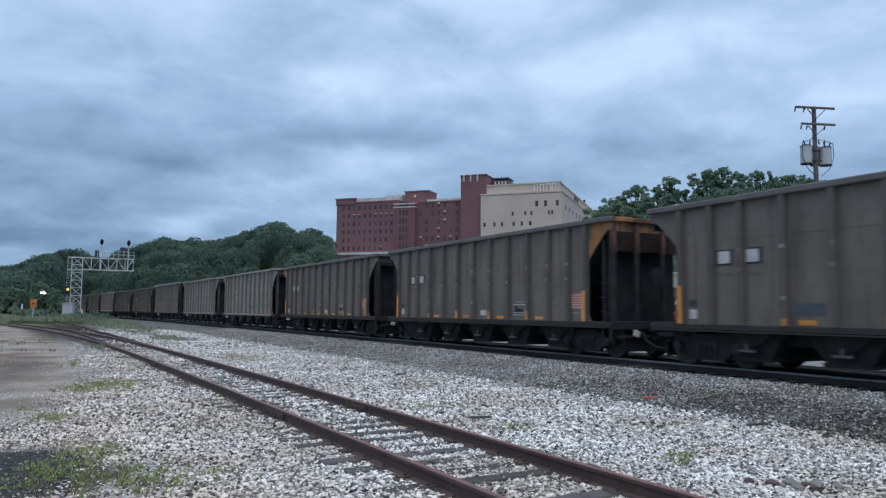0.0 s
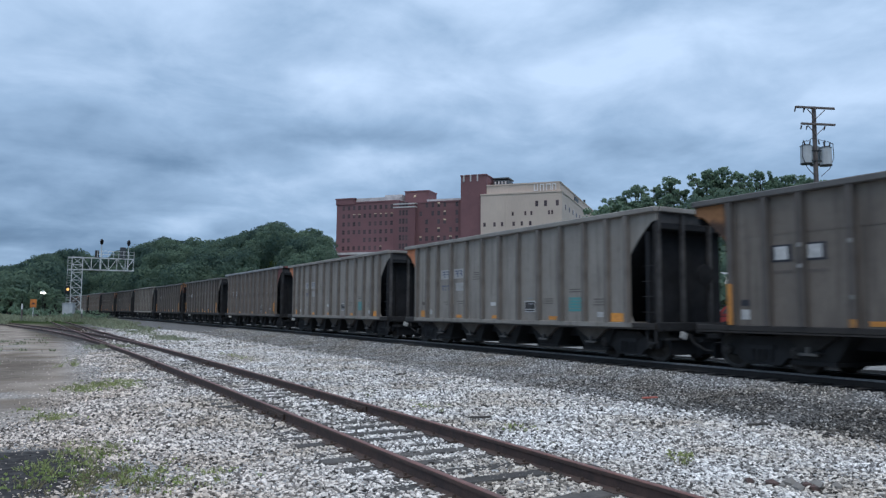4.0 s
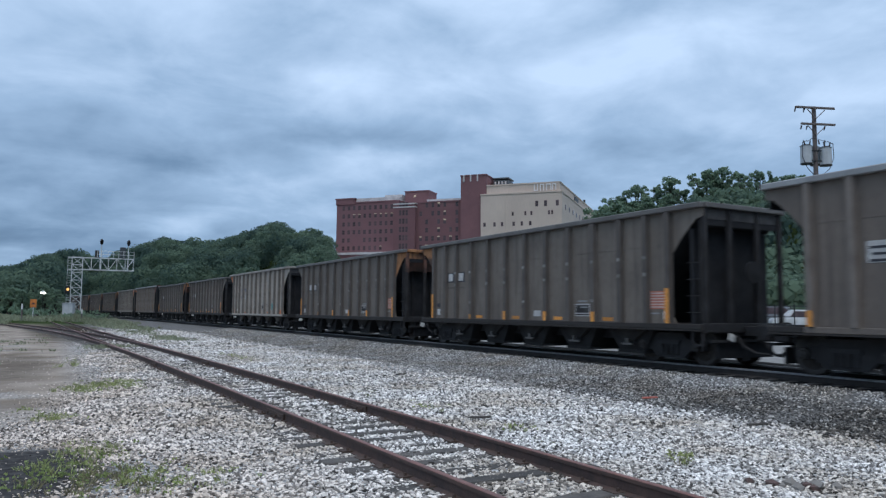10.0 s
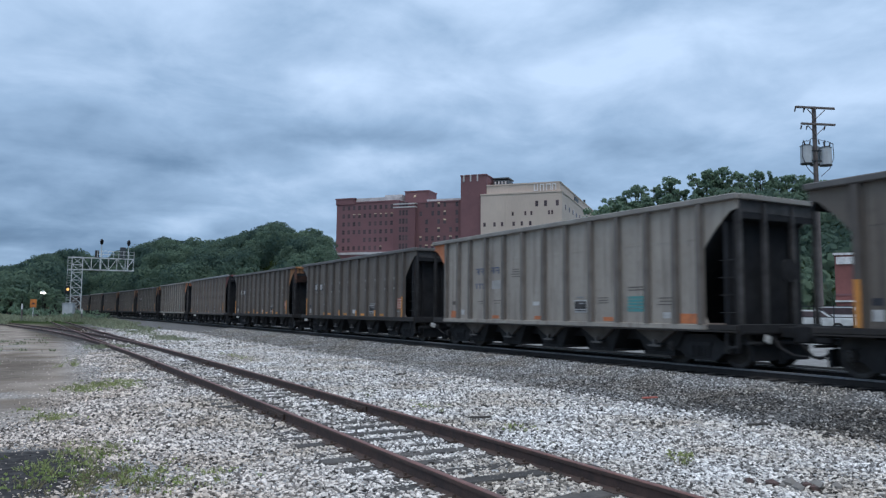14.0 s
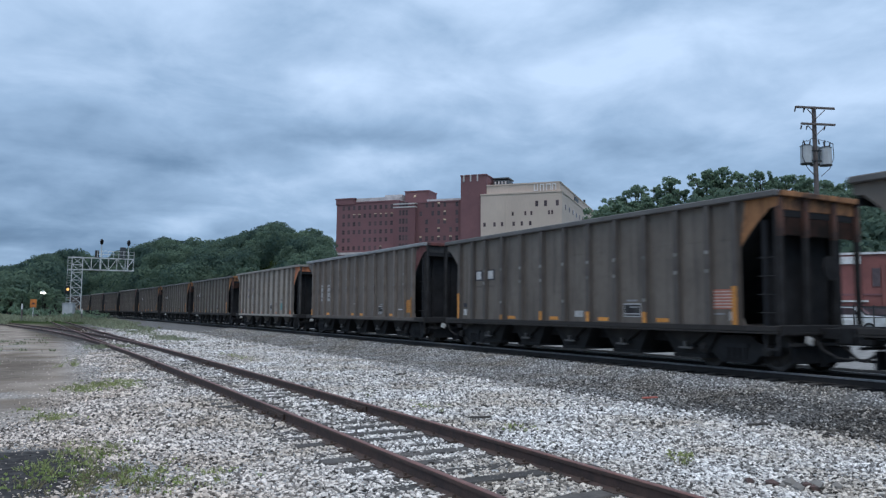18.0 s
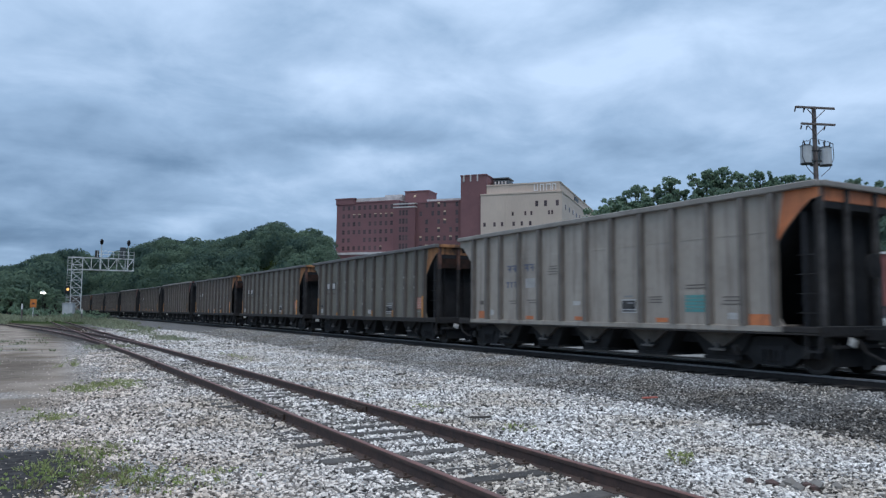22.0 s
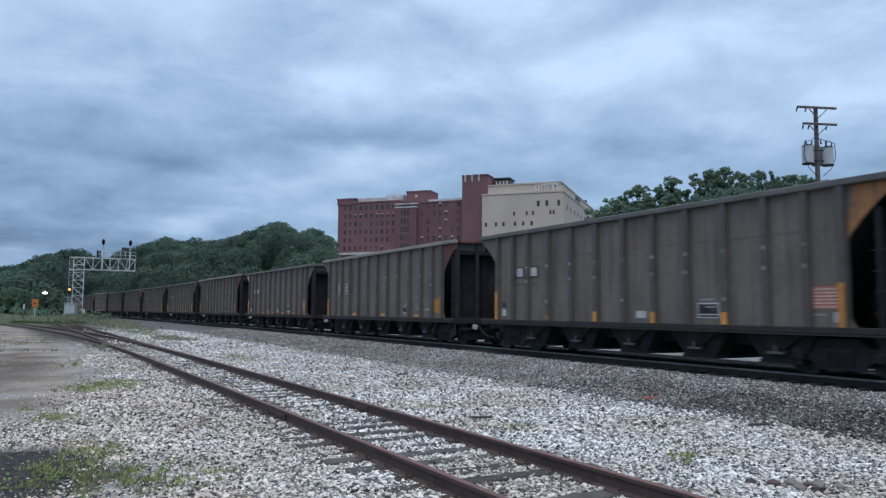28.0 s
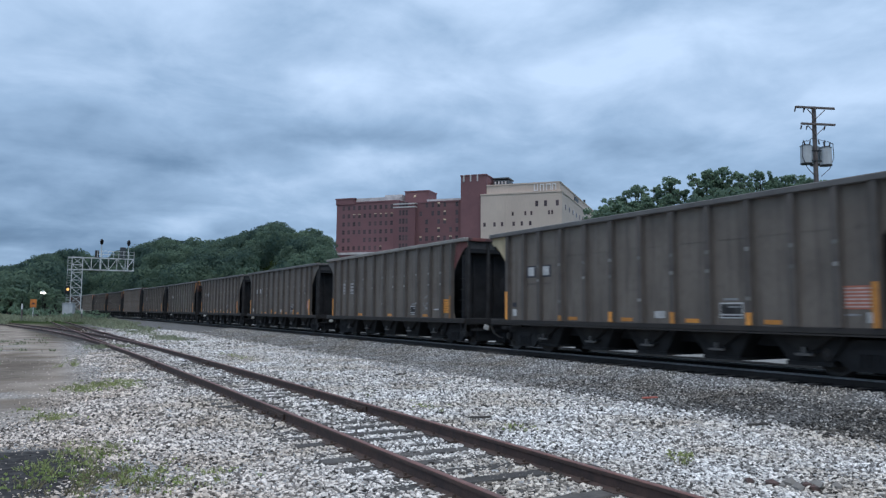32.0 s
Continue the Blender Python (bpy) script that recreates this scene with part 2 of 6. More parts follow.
def add_tube(bm, a, b, r0, r1=None, n=8, cap=True):
    a, b = Vector(a), Vector(b)
    r1 = r0 if r1 is None else r1
    q = (b - a).to_track_quat("Z", "Y")
    rings = []
    for p, r in ((a, r0), (b, r1)):
        rings.append([bm.verts.new(p + q @ Vector((r * math.cos(t), r * math.sin(t), 0))) for t in [math.tau * i / n for i in range(n)]])
    for i in range(n):
        j = (i + 1) % n
        bm.faces.new((rings[0][i], rings[0][j], rings[1][j], rings[1][i]))
    if cap:
        bm.faces.new(rings[0][::-1])
        bm.faces.new(rings[1])
    return bm


def add_beam(bm, a, b, w, h=None):
    """A square bar from a to b."""
    a, b = Vector(a), Vector(b)
    h = w if h is None else h
    q = (b - a).to_track_quat("Z", "Y")
    rings = [[bm.verts.new(p + q @ Vector((sx * w / 2, sy * h / 2, 0))) for sx, sy in ((-1, -1), (1, -1), (1, 1), (-1, 1))] for p in (a, b)]
    for i in range(4):
        j = (i + 1) % 4
        bm.faces.new((rings[0][i], rings[0][j], rings[1][j], rings[1][i]))
    bm.faces.new(rings[0][::-1])
    bm.faces.new(rings[1])
    return bm


def add_prism(bm, outline, axis, lo, hi):
    """A closed outline (pairs) pushed from lo to hi along axis 0, 1 or 2."""
    def pt(u, v, w):
        return {0: (w, u, v), 1: (u, w, v), 2: (u, v, w)}[axis]
    a = [bm.verts.new(pt(u, v, lo)) for u, v in outline]
    b = [bm.verts.new(pt(u, v, hi)) for u, v in outline]
    n = len(outline)
    bm.faces.new(a)
    bm.faces.new(b[::-1])
    for i in range(n):
        j = (i + 1) % n
        bm.faces.new((a[i], b[i], b[j], a[j]))
    bmesh.ops.recalc_face_normals(bm, faces=bm.faces[:])
    return bm


def mesh_np(name, verts, faces):
    me = bpy.data.meshes.new(name)
    me.from_pydata([tuple(v) for v in verts] if not isinstance(verts, np.ndarray) else verts.tolist(), [], faces.tolist() if isinstance(faces, np.ndarray) else faces)
    me.update()
    return me


# ---------------------------------------------------------------- the line of the tracks
# x is the distance from the camera across the line, y runs along it, both in metres
LINE, BEND, RADIUS, RAIL_Z = 15.202, 0.0, 1904.4, 0.449


def main_line(s, off=0.0):
    """Place and heading (radians, to the left) of the main line at s metres."""
    a = max(s - BEND, 0.0) / RADIUS
    x = LINE - RADIUS * (1 - math.cos(a)) + off * math.cos(a)
    y = min(s, BEND) + RADIUS * math.sin(a) + off * math.sin(a)
    return x, y, a


def siding(s, off=0.0):
    if s < 20:
        x, g = 4.30 - 0.012 * s - 0.0005 * s * s, 0.012 + 0.001 * s
    else:
        x, g = 3.86 - (s - 20) * 0.032, 0.032
    return x + off, s, math.atan(g)


def spur(s, off=0.0):
    """The leg that leaves the siding to the left."""
    d = max(s - 26.0, 0.0)
    e = min(d, 54.0)
    x = siding(s)[0] - 0.0014 * e * e - (d - e) * 0.15
    return x + off, s, math.atan(0.032 + 0.0028 * e)


# ---------------------------------------------------------------- ground
def smooth(a, b, x):
    t = np.clip((x - a) / (b - a), 0, 1)
    return t * t * (3 - 2 * t)


RIDGE_PHI = [-180, -60, -7.5, -2.9, -1.2, 0.4, 1.8, 4.0, 5.5, 7.7, 9.7, 11.7, 13.8, 15.2, 16.3, 17.8, 19.7, 40.3, 42.5, 44.1, 45.4, 46.8, 48.0, 49.7, 51.8, 54.6, 59.6, 80, 110, 180]
RIDGE_TOP = [20, 18, 16.3, 15.0, 17.1, 21.6, 22.1, 18.9, 22.7, 25.2, 22.9, 25.2, 27.1, 30.8, 28.3, 28.1, 24.3, 13.3, 16.4, 16.4, 17.2, 18.2, 19.5, 19.7, 19.5, 18.1, 16.1, 12, 9, 20]


def hill(x, y):
    """Height of the open ground."""
    r = np.hypot(x, y)
    phi = np.degrees(np.arctan2(x, y))
    r0 = np.interp(phi, [-180, -60, -20, 2, 9, 20, 34, 39, 44, 75, 110, 150, 180], [400, 340, 330, 330, 230, 200, 190, 130, 72, 66, 75, 300, 400])
    w = np.interp(phi, [-180, 2, 9, 34, 41, 110, 180], [170, 110, 140, 140, 78, 75, 200])
    top = np.interp(phi, RIDGE_PHI, RIDGE_TOP)
    z = top * smooth(0, 1, (r - r0) / w)
    z = z + 0.6 * np.sin(x * 0.031 + 1.0) * np.sin(y * 0.027) * smooth(120, 260, r)
    # grassy bank by the signal mast, left of the tracks
    z = z + 0.9 * np.exp(-(((x + 10) / 8) ** 2 + ((y - 114) / 18) ** 2)) + 0.5 * np.exp(-(((x - 3.6) / 2.2) ** 2 + ((y - 119) / 9) ** 2))
    z = z + 0.008 * np.sin(x * 1.7) * np.sin(y * 1.3 + x)
    # the lot behind the main line lies higher
    z = z + 0.55 * smooth(19.5, 26.0, x) * smooth(330, 250, r)
    return z


def ground_sheet():
    rad = np.concatenate([np.linspace(0.6, 30, 60), np.geomspace(31, 4200, 90)])
    ang = np.concatenate([np.radians(np.linspace(-12, 80, 185)), np.radians(np.linspace(84, 344, 66))])
    R, A = np.meshgrid(rad, ang, indexing="ij")
    X, Y = R * np.sin(A), R * np.cos(A)
    V = np.stack([X, Y, hill(X, Y)], -1).reshape(-1, 3)
    n = len(ang)
    i, j = np.meshgrid(np.arange(len(rad) - 1), np.arange(n), indexing="ij")
    k = (j + 1) % n
    F = np.stack([i * n + j, i * n + k, (i + 1) * n + k, (i + 1) * n + j], -1).reshape(-1, 4)
    V = np.vstack([V, [[0, 0, 0]]])
    F = [f[::-1] for f in F.tolist()] + [[len(V) - 1, (q + 1) % n, q] for q in range(n)]
    return mesh_np("ground", V, F)


def ground_material():
    mt = bpy.data.materials.new("crushed_pale_stone_and_dirt")
    mt.use_nodes = True
    nt = mt.node_tree
    N, K = nt.nodes.new, nt.links.new
    bs = nt.nodes["Principled BSDF"]
    bs.inputs["Roughness"].default_value = 0.95
    bs.inputs["Specular IOR Level"].default_value = 0.0
    geo = N("ShaderNodeTexCoord").outputs["Object"]

    def noise_node(s, d, out=0):
        n = N("ShaderNodeTexNoise")
        n.inputs["Scale"].default_value, n.inputs["Detail"].default_value = s, d
        K(geo, n.inputs["Vector"])
        return n.outputs[out]

    def ramp(v, *stops):
        n = N("ShaderNodeValToRGB")
        e = n.color_ramp.elements
        e[0].position, e[0].color = stops[0][0], (*stops[0][1], 1)
        e[1].position, e[1].color = stops[-1][0], (*stops[-1][1], 1)
        for p, c in stops[1:-1]:
            q = e.new(p)
            q.color = (*c, 1)
        K(v, n.inputs[0])
        return n.outputs[0]

    def mixc(f, a, b):
        n = N("ShaderNodeMix")
        n.data_type = "RGBA"
        K(f, n.inputs[0]), K(a, n.inputs[6]), K(b, n.inputs[7])
        return n.outputs[2]

    def math_node(op, a, b):
        n = N("ShaderNodeMath")
        n.operation = op
        for i, v in enumerate((a, b)):
            if isinstance(v, (int, float)):
                n.inputs[i].default_value = v
            else:
                K(v, n.inputs[i])
        return n.outputs[0]

    vor = N("ShaderNodeTexVoronoi")
    vor.inputs["Scale"].default_value = 17.0
    K(geo, vor.inputs["Vector"])
    sep = N("ShaderNodeSeparateColor")
    K(vor.outputs["Color"], sep.inputs[0])
    stone = ramp(sep.outputs[0], (0.0, (0.1, 0.098, 0.095)), (0.45, (0.27, 0.265, 0.26)), (1.0, (0.5, 0.5, 0.5)))
    dirt = ramp(noise_node(0.55, 7), (0.36, (0.2, 0.167, 0.139)), (0.6, (0.33, 0.286, 0.246)))
    soil = ramp(noise_node(9.0, 6), (0.3, (0.03, 0.03, 0.032)), (0.7, (0.085, 0.083, 0.083)))
    grass = ramp(noise_node(0.9, 6), (0.35, (0.022, 0.036, 0.014)), (0.65, (0.05, 0.07, 0.028)))
    pos = N("ShaderNodeSeparateXYZ")
    K(geo, pos.inputs[0])

    def span(v, a, b, c=0.0, d=1.0):
        n = N("ShaderNodeMapRange")
        n.inputs[1].default_value, n.inputs[2].default_value, n.inputs[3].default_value, n.inputs[4].default_value = a, b, c, d
        K(v, n.inputs[0])
        return n.outputs[0]

    # dirt lane left of the siding and a driven strip beside the main line
    wob = math_node("MULTIPLY", noise_node(0.5, 3), 1.0)
    lane = math_node("MULTIPLY", span(pos.outputs[0], 1.7, 0.3), span(pos.outputs[1], 9.0, 16.0))
    strip = math_node("MULTIPLY", span(pos.outputs[0], 9.6, 10.6), span(pos.outputs[0], 13.6, 12.8))
    dirty = math_node("MULTIPLY", math_node("ADD", lane, math_node("MULTIPLY", strip, 0.6)), span(wob, 0.15, 0.4))
    col = mixc(dirty, stone, dirt)
    def blot(x0, x1, y0, y1, rag, lo=1.0, hi=0.6):
        u, v = span(pos.outputs[0], x0, x1, -1.0, 1.0), span(pos.outputs[1], y0, y1, -1.0, 1.0)
        q = math_node("ADD", math_node("MULTIPLY", u, u), math_node("MULTIPLY", v, v))
        return span(math_node("ADD", q, math_node("MULTIPLY", rag, 0.7)), lo + 0.35, hi - 0.1)

    # fine grey gravel on the driven strip further on
    fines = ramp(noise_node(6.0, 8), (0.3, (0.1, 0.1, 0.1)), (0.7, (0.24, 0.24, 0.235)))
    grey = math_node("MULTIPLY", math_node("MULTIPLY", strip, span(pos.outputs[1], 12.0, 19.0)), span(noise_node(0.35, 4), 0.25, 0.5))
    col = mixc(grey, col, fines)
    # dark ground round the turnout, shade between ties painted in; a darker lane rut
    timber = ramp(noise_node(3.0, 7), (0.35, (0.02, 0.017, 0.014)), (0.65, (0.085, 0.07, 0.057)))
    col = mixc(blot(-1.8, 5.4, 36.0, 100.0, noise_node(0.6, 5)), col, timber)
    col = mixc(math_node("MULTIPLY", blot(-2.4, 0.5, 18.5, 33.0, noise_node(0.8, 4)), 0.5), col, timber)
    # a blackened patch of soil by the lane and a dirt edge at the foot of the ballast
    dx, dy = span(pos.outputs[0], -1.6, 0.95, -1.0, 1.0), span(pos.outputs[1], 7.0, 11.0, -1.0, 1.0)
    rr = math_node("ADD", math_node("MULTIPLY", dx, dx), math_node("MULTIPLY", dy, dy))
    col = mixc(span(math_node("ADD", rr, math_node("MULTIPLY", noise_node(2.5, 4), 0.5)), 1.0, 0.7), col, soil)
    far = math_node("MAXIMUM", span(pos.outputs[1], 78, 95), span(pos.outputs[0], 21.5, 24.0))
    far = math_node("MAXIMUM", far, span(pos.outputs[0], -14.0, -18.0))
    col = mixc(far, col, grass)
    K(col, bs.inputs["Base Color"])
    b = N("ShaderNodeBump")
    b.inputs["Strength"].default_value, b.inputs["Distance"].default_value = 0.7, 0.03
    K(vor.outputs["Distance"], b.inputs["Height"])
    K(b.outputs[0], bs.inputs["Normal"])
    return mt


ground = part("ground", ground_sheet(), ground_material())
tagged(ground, "pale crushed stone yard with dirt and grassy slopes", "ground", kind="structure")
for poly in ground.data.polygons:
    poly.use_smooth = True

# ---------------------------------------------------------------- tracks
RAIL_SHAPE = [(-0.068, 0), (0.068, 0), (0.068, 0.012), (0.012, 0.03), (0.01, 0.122), (0.034, 0.132), (0.034, 0.165), (0.026, 0.172), (-0.026, 0.172), (-0.034, 0.165), (-0.034, 0.132), (-0.01, 0.122), (-0.012, 0.03), (-0.068, 0.012)]


def rail_mesh(path, off, s0, s1, step, z):
    V, F, mats = [], [], []
    n = len(RAIL_SHAPE)
    ss = np.arange(s0, s1 + step * 0.5, step)
    for s in ss:
        x, y, a = path(float(s), off)
        for u, w in RAIL_SHAPE:
            V.append((x + u * math.cos(a), y + u * math.sin(a), z + w - 0.172))
    for k in range(len(ss) - 1):
        for i in range(n):
            j = (i + 1) % n
            F.append((k * n + i, k * n + j, (k + 1) * n + j, (k + 1) * n + i))
            # the main line's yard-side head face takes the painted glint too
            mats.append(1 if 6 <= i <= 8 or i == 9 and z > 0.3 else 0)
    F += [tuple(range(n))[::-1], tuple((len(ss) - 1) * n + i for i in range(n))]
    mats += [0, 0]
    me = mesh_np("rail", V, F)
    me.polygons.foreach_set("material_index", mats)
    return me


def tie_mesh():
    return boxes((-1.3, 1.3, -0.115, 0.115, -0.18, 0.0), bev=0.012)


TIES = {}


def track(name, path, s0, s1, rail_z, label, step, head, tie_to, rails=(-0.752, 0.752), tie_gap=0.53, sink=0.0):
    top = empty(name)
    tagged(top, label, "railway track", kind="structure")
    for off in rails:
        me = rail_mesh(path, off, s0, s1, step, rail_z)
        part("rail", me, [M["rail_dark"] if head is M["railshine"] else M["rail"], head], top)
    TIES[name] = []
    tm = None
    s, rng = s0, random.Random(5)
    while s < tie_to:
        x, y, a = path(s)
        if tm is None:
            ob = part("tie", tie_mesh(), M["tie"], top)
            tm = ob.data
        else:
            ob = part("tie", tm, M["tie"], top)
        ob.matrix_basis = pose(x + rng.uniform(-0.05, 0.05), y, rail_z - 0.155 - sink + rng.uniform(-0.012, 0.01), 0, 0, math.degrees(a) + rng.uniform(-1.5, 1.5))
        TIES[name].append((x, y, a))
        s += tie_gap + rng.uniform(-0.03, 0.03)
    return top


side_track = track("siding_track", siding, -6.2, 150, 0.17, "rusty siding track with half-buried ties in pale gravel", 2.0, M["railhead"], 60)
spur_track = track("spur_track", spur, 24, 140, 0.168, "rusty spur track leaving the siding at a turnout", 2.0, M["railhead"], 90)
main_track = track("main_track", main_line, -60, 420, RAIL_Z, "main line track on dark ballast under the train", 5.0, M["railshine"], 60, sink=0.01)

# guard rails beside the crossing of the two legs
for guard_path, guard_off in ((siding, 0.65), (spur, -0.65)):
    part("guard_rail", rail_mesh(guard_path, guard_off, 54.5, 62.5, 2.0, 0.168), [M["rail"], M["railhead"]], spur_track)


def ballast_bed(prof, rough):
    """The raised bed of the main line along its whole length."""
    rng = random.Random(3)
    V, F = [], []
    ss = np.concatenate([np.arange(-80, 40, 0.5), np.arange(40, 430, 3.0)])
    for s in ss:
        for u, z in prof:
            x, y, a = main_line(float(s), u)
            V.append((x + rng.uniform(-rough, rough), y, z + rng.uniform(-0.012, 0.012)))
    n = len(prof)
    for k in range(len(ss) - 1):
        for i in range(n - 1):
            F.append((k * n + i, k * n + i + 1, (k + 1) * n + i + 1, (k + 1) * n + i))
    return mesh_np("ballast", V, F)


M["ballast"] = mat("grey_ballast", (0.15, 0.148, 0.145), 0.95, alt=(0.08, 0.078, 0.076), scale=9, grime=0.5, bump=0.9, bump_scale=22)
# near-black stone for the bed beneath the train, darker than the shoulder
M["bed_black"] = mat("near_black_ballast", (0.02, 0.0195, 0.0195), 0.95, alt=(0.012, 0.012, 0.012), scale=9, grime=0.5, bump=0.9, bump_scale=22, spec=0.05)
TOP = RAIL_Z - 0.172
ballast = part("ballast_shoulder", ballast_bed([(-5.7, -0.2), (-4.9, 0.0), (-2.6, TOP - 0.16), (-1.75, TOP - 0.02), (-1.5, TOP - 0.01)], 0.06), M["ballast"])
tagged(ballast, "sloping shoulder of grey crushed ballast beside the main line", "ballast", kind="structure")
bed = part("ballast_bed", ballast_bed([(-1.5, TOP - 0.01), (-1.2, TOP), (0, TOP - 0.02), (1.2, TOP), (1.7, TOP - 0.02), (3.0, TOP - 0.01), (3.8, TOP + 0.01)], 0.02), M["bed_black"])
tagged(bed, "near-black ballast between the main line rails", "ballast", kind="structure")
far_bed = part("far_shoulder", ballast_bed([(3.8, TOP + 0.01), (5.4, TOP + 0.05), (7.4, TOP + 0.12), (8.4, 0.6), (10.0, 0.64), (13.0, 0.66)], 0.02), mat("pale_dusty_stone", (0.27, 0.27, 0.265), 0.95, alt=(0.2, 0.2, 0.195), scale=4, grime=0.3, bump=0.6, bump_scale=20, spec=0.1))
tagged(far_bed, "pale dusty stone strip behind the main line", "ballast", kind="structure")

# ---------------------------------------------------------------- coal hopper cars
# car space: y along the track (front towards -y), x across (the yard side is -x), z up from the rail head
BODY, HALF = 14.6, 7.3
SILL, SHEET, STAKE, CUT = 1.0, 1.42, 0.13, 1.05
STAKES = (6.23, 5.3, 4.45, 3.36, 2.24, 1.12, 0.0, -1.12, -2.24, -3.36, -4.45, -5.42, -6.2)
CACHE = {}


def cached(key, make):
    """One mesh for each shape, shared by all cars."""
    if key not in CACHE:
        bm = make()
        me = bpy.data.meshes.new(key[0])
        bm.to_mesh(me)
        bm.free()
        CACHE[key] = me
    return CACHE[key]


def piece(name, key, make, material, parent, at=None, label=""):
    me = cached((name, *key, material.name), make)
    return part(name, me, material, parent, label, at)


def slant(H, cut=CUT):
    """The cut-back end of a side: from the end sheet down and inwards over the truck."""
    pts = []
    for i in range(6):
        t = i / 5
        bow = 0.03 * math.sin(t * math.pi)
        pts.append((HALF - cut + (cut - 0.22) * t - bow, H - 1.24 + 0.86 * t + bow))
    return pts + [(HALF - 0.02, H - 0.34)]


def side_outline(H):
    """Side sheet: full length at the top, cut back over the trucks at both ends."""
    right = [(HALF - CUT + 0.16, SILL), (HALF - CUT, SILL + 0.26)] + slant(H) + [(HALF - 0.02, H - 0.1)]
    return right + [(-u, v) for u, v in right[::-1]]


def corner_outline(H, sign):
    pts = slant(H) + [(HALF - 0.025, H - 0.12), (HALF - 0.84, H - 0.12)]
    return [(u * sign, v) for u, v in pts]


def hopper_slope(w_top, w_bot, z_bot):
    """Upper sloping sheets of a hopper bay."""
    bm = bmesh.new()
    top = [bm.verts.new((sx * 1.3, sy * w_top / 2, SILL - 0.04)) for sx, sy in ((-1, -1), (1, -1), (1, 1), (-1, 1))]
    bot = [bm.verts.new((sx * 1.24, sy * w_bot / 2, z_bot)) for sx, sy in ((-1, -1), (1, -1), (1, 1), (-1, 1))]
    for i in range(4):
        j = (i + 1) % 4
        bm.faces.new((bot[i], bot[j], top[j], top[i]))
    bm.faces.new(bot[::-1])
    return bm


def hopper_bay(w_top, w_bot, z_bot, z_top):
    bm = bmesh.new()
    top = [bm.verts.new((sx * 1.2, sy * w_top / 2, z_top - 0.004)) for sx, sy in ((-1, -1), (1, -1), (1, 1), (-1, 1))]
    bot = [bm.verts.new((sx * 1.12, sy * w_bot / 2, z_bot)) for sx, sy in ((-1, -1), (1, -1), (1, 1), (-1, 1))]
    for i in range(4):
        j = (i + 1) % 4
        bm.faces.new((bot[i], bot[j], top[j], top[i]))
    bm.faces.new(bot[::-1])
    add_box(bm, -1.16, 1.16, -w_bot / 2 - 0.05, w_bot / 2 + 0.05, z_bot - 0.06, z_bot + 0.02)
    add_box(bm, -1.27, -1.14, -0.24, 0.24, z_bot + 0.2, z_bot + 0.24)
    return bm


def side_frame():
    """Cast truck side frame with its spring window."""
    bm = bmesh.new()
    outer = [(-1.12, 0.36), (-1.12, 0.56), (-0.62, 0.62), (-0.42, 0.78), (0.42, 0.78), (0.62, 0.62), (1.12, 0.56), (1.12, 0.36), (0.66, 0.34), (0.46, 0.16), (-0.46, 0.16), (-0.66, 0.34)]
    add_prism(bm, outer, 0, -0.07, 0.07)
    for y in (-0.24, -0.08, 0.08, 0.24):
        add_tube(bm, (-0.09, y, 0.24), (-0.09, y, 0.5), 0.055, n=8)
    add_box(bm, -0.12, 0.12, -0.36, 0.36, 0.5, 0.6)
    return bm


def wheelset():
    bm = bmesh.new()
    for sx in (-1, 1):
        prof = [(0.05, 0.085), (0.11, 0.09), (0.13, 0.13), (0.10, 0.16), (0.06, 0.36), (0.07, 0.40), (0.07, 0.457), (-0.035, 0.462), (-0.06, 0.487), (-0.075, 0.487), (-0.075, 0.39), (-0.045, 0.36), (-0.02, 0.16), (-0.06, 0.12), (-0.06, 0.085)]
        n, rings = 16, []
        for u, r in prof:
            rings.append([bm.verts.new((sx * (0.755 + u), r * math.cos(math.tau * i / n), r * math.sin(math.tau * i / n))) for i in range(n)])
        for a, b in zip(rings, rings[1:]):
            for i in range(n):
                j = (i + 1) % n
                bm.faces.new((a[i], a[j], b[j], b[i]))
        # web holes as raised lugs, so that the turning can be seen
        for i in range(4):
            t = math.tau * i / 4
            add_box(bm, min(sx * 0.83, sx * 0.86), max(sx * 0.83, sx * 0.86), 0.24 * math.cos(t) - 0.03, 0.24 * math.cos(t) + 0.03, 0.24 * math.sin(t) - 0.03, 0.24 * math.sin(t) + 0.03)
    add_tube(bm, (-1.05, 0, 0), (1.05, 0, 0), 0.085, n=12)
    bmesh.ops.recalc_face_normals(bm, faces=bm.faces[:])
    return bm


def end_cap():
    bm = bmesh.new()
    add_tube(bm, (0.0, 0, 0), (-0.1, 0, 0), 0.13, 0.12, n=14)
    add_tube(bm, (-0.1, 0, 0), (-0.13, 0, 0), 0.075, 0.06, n=10)
    return bm


WHEELSETS = []


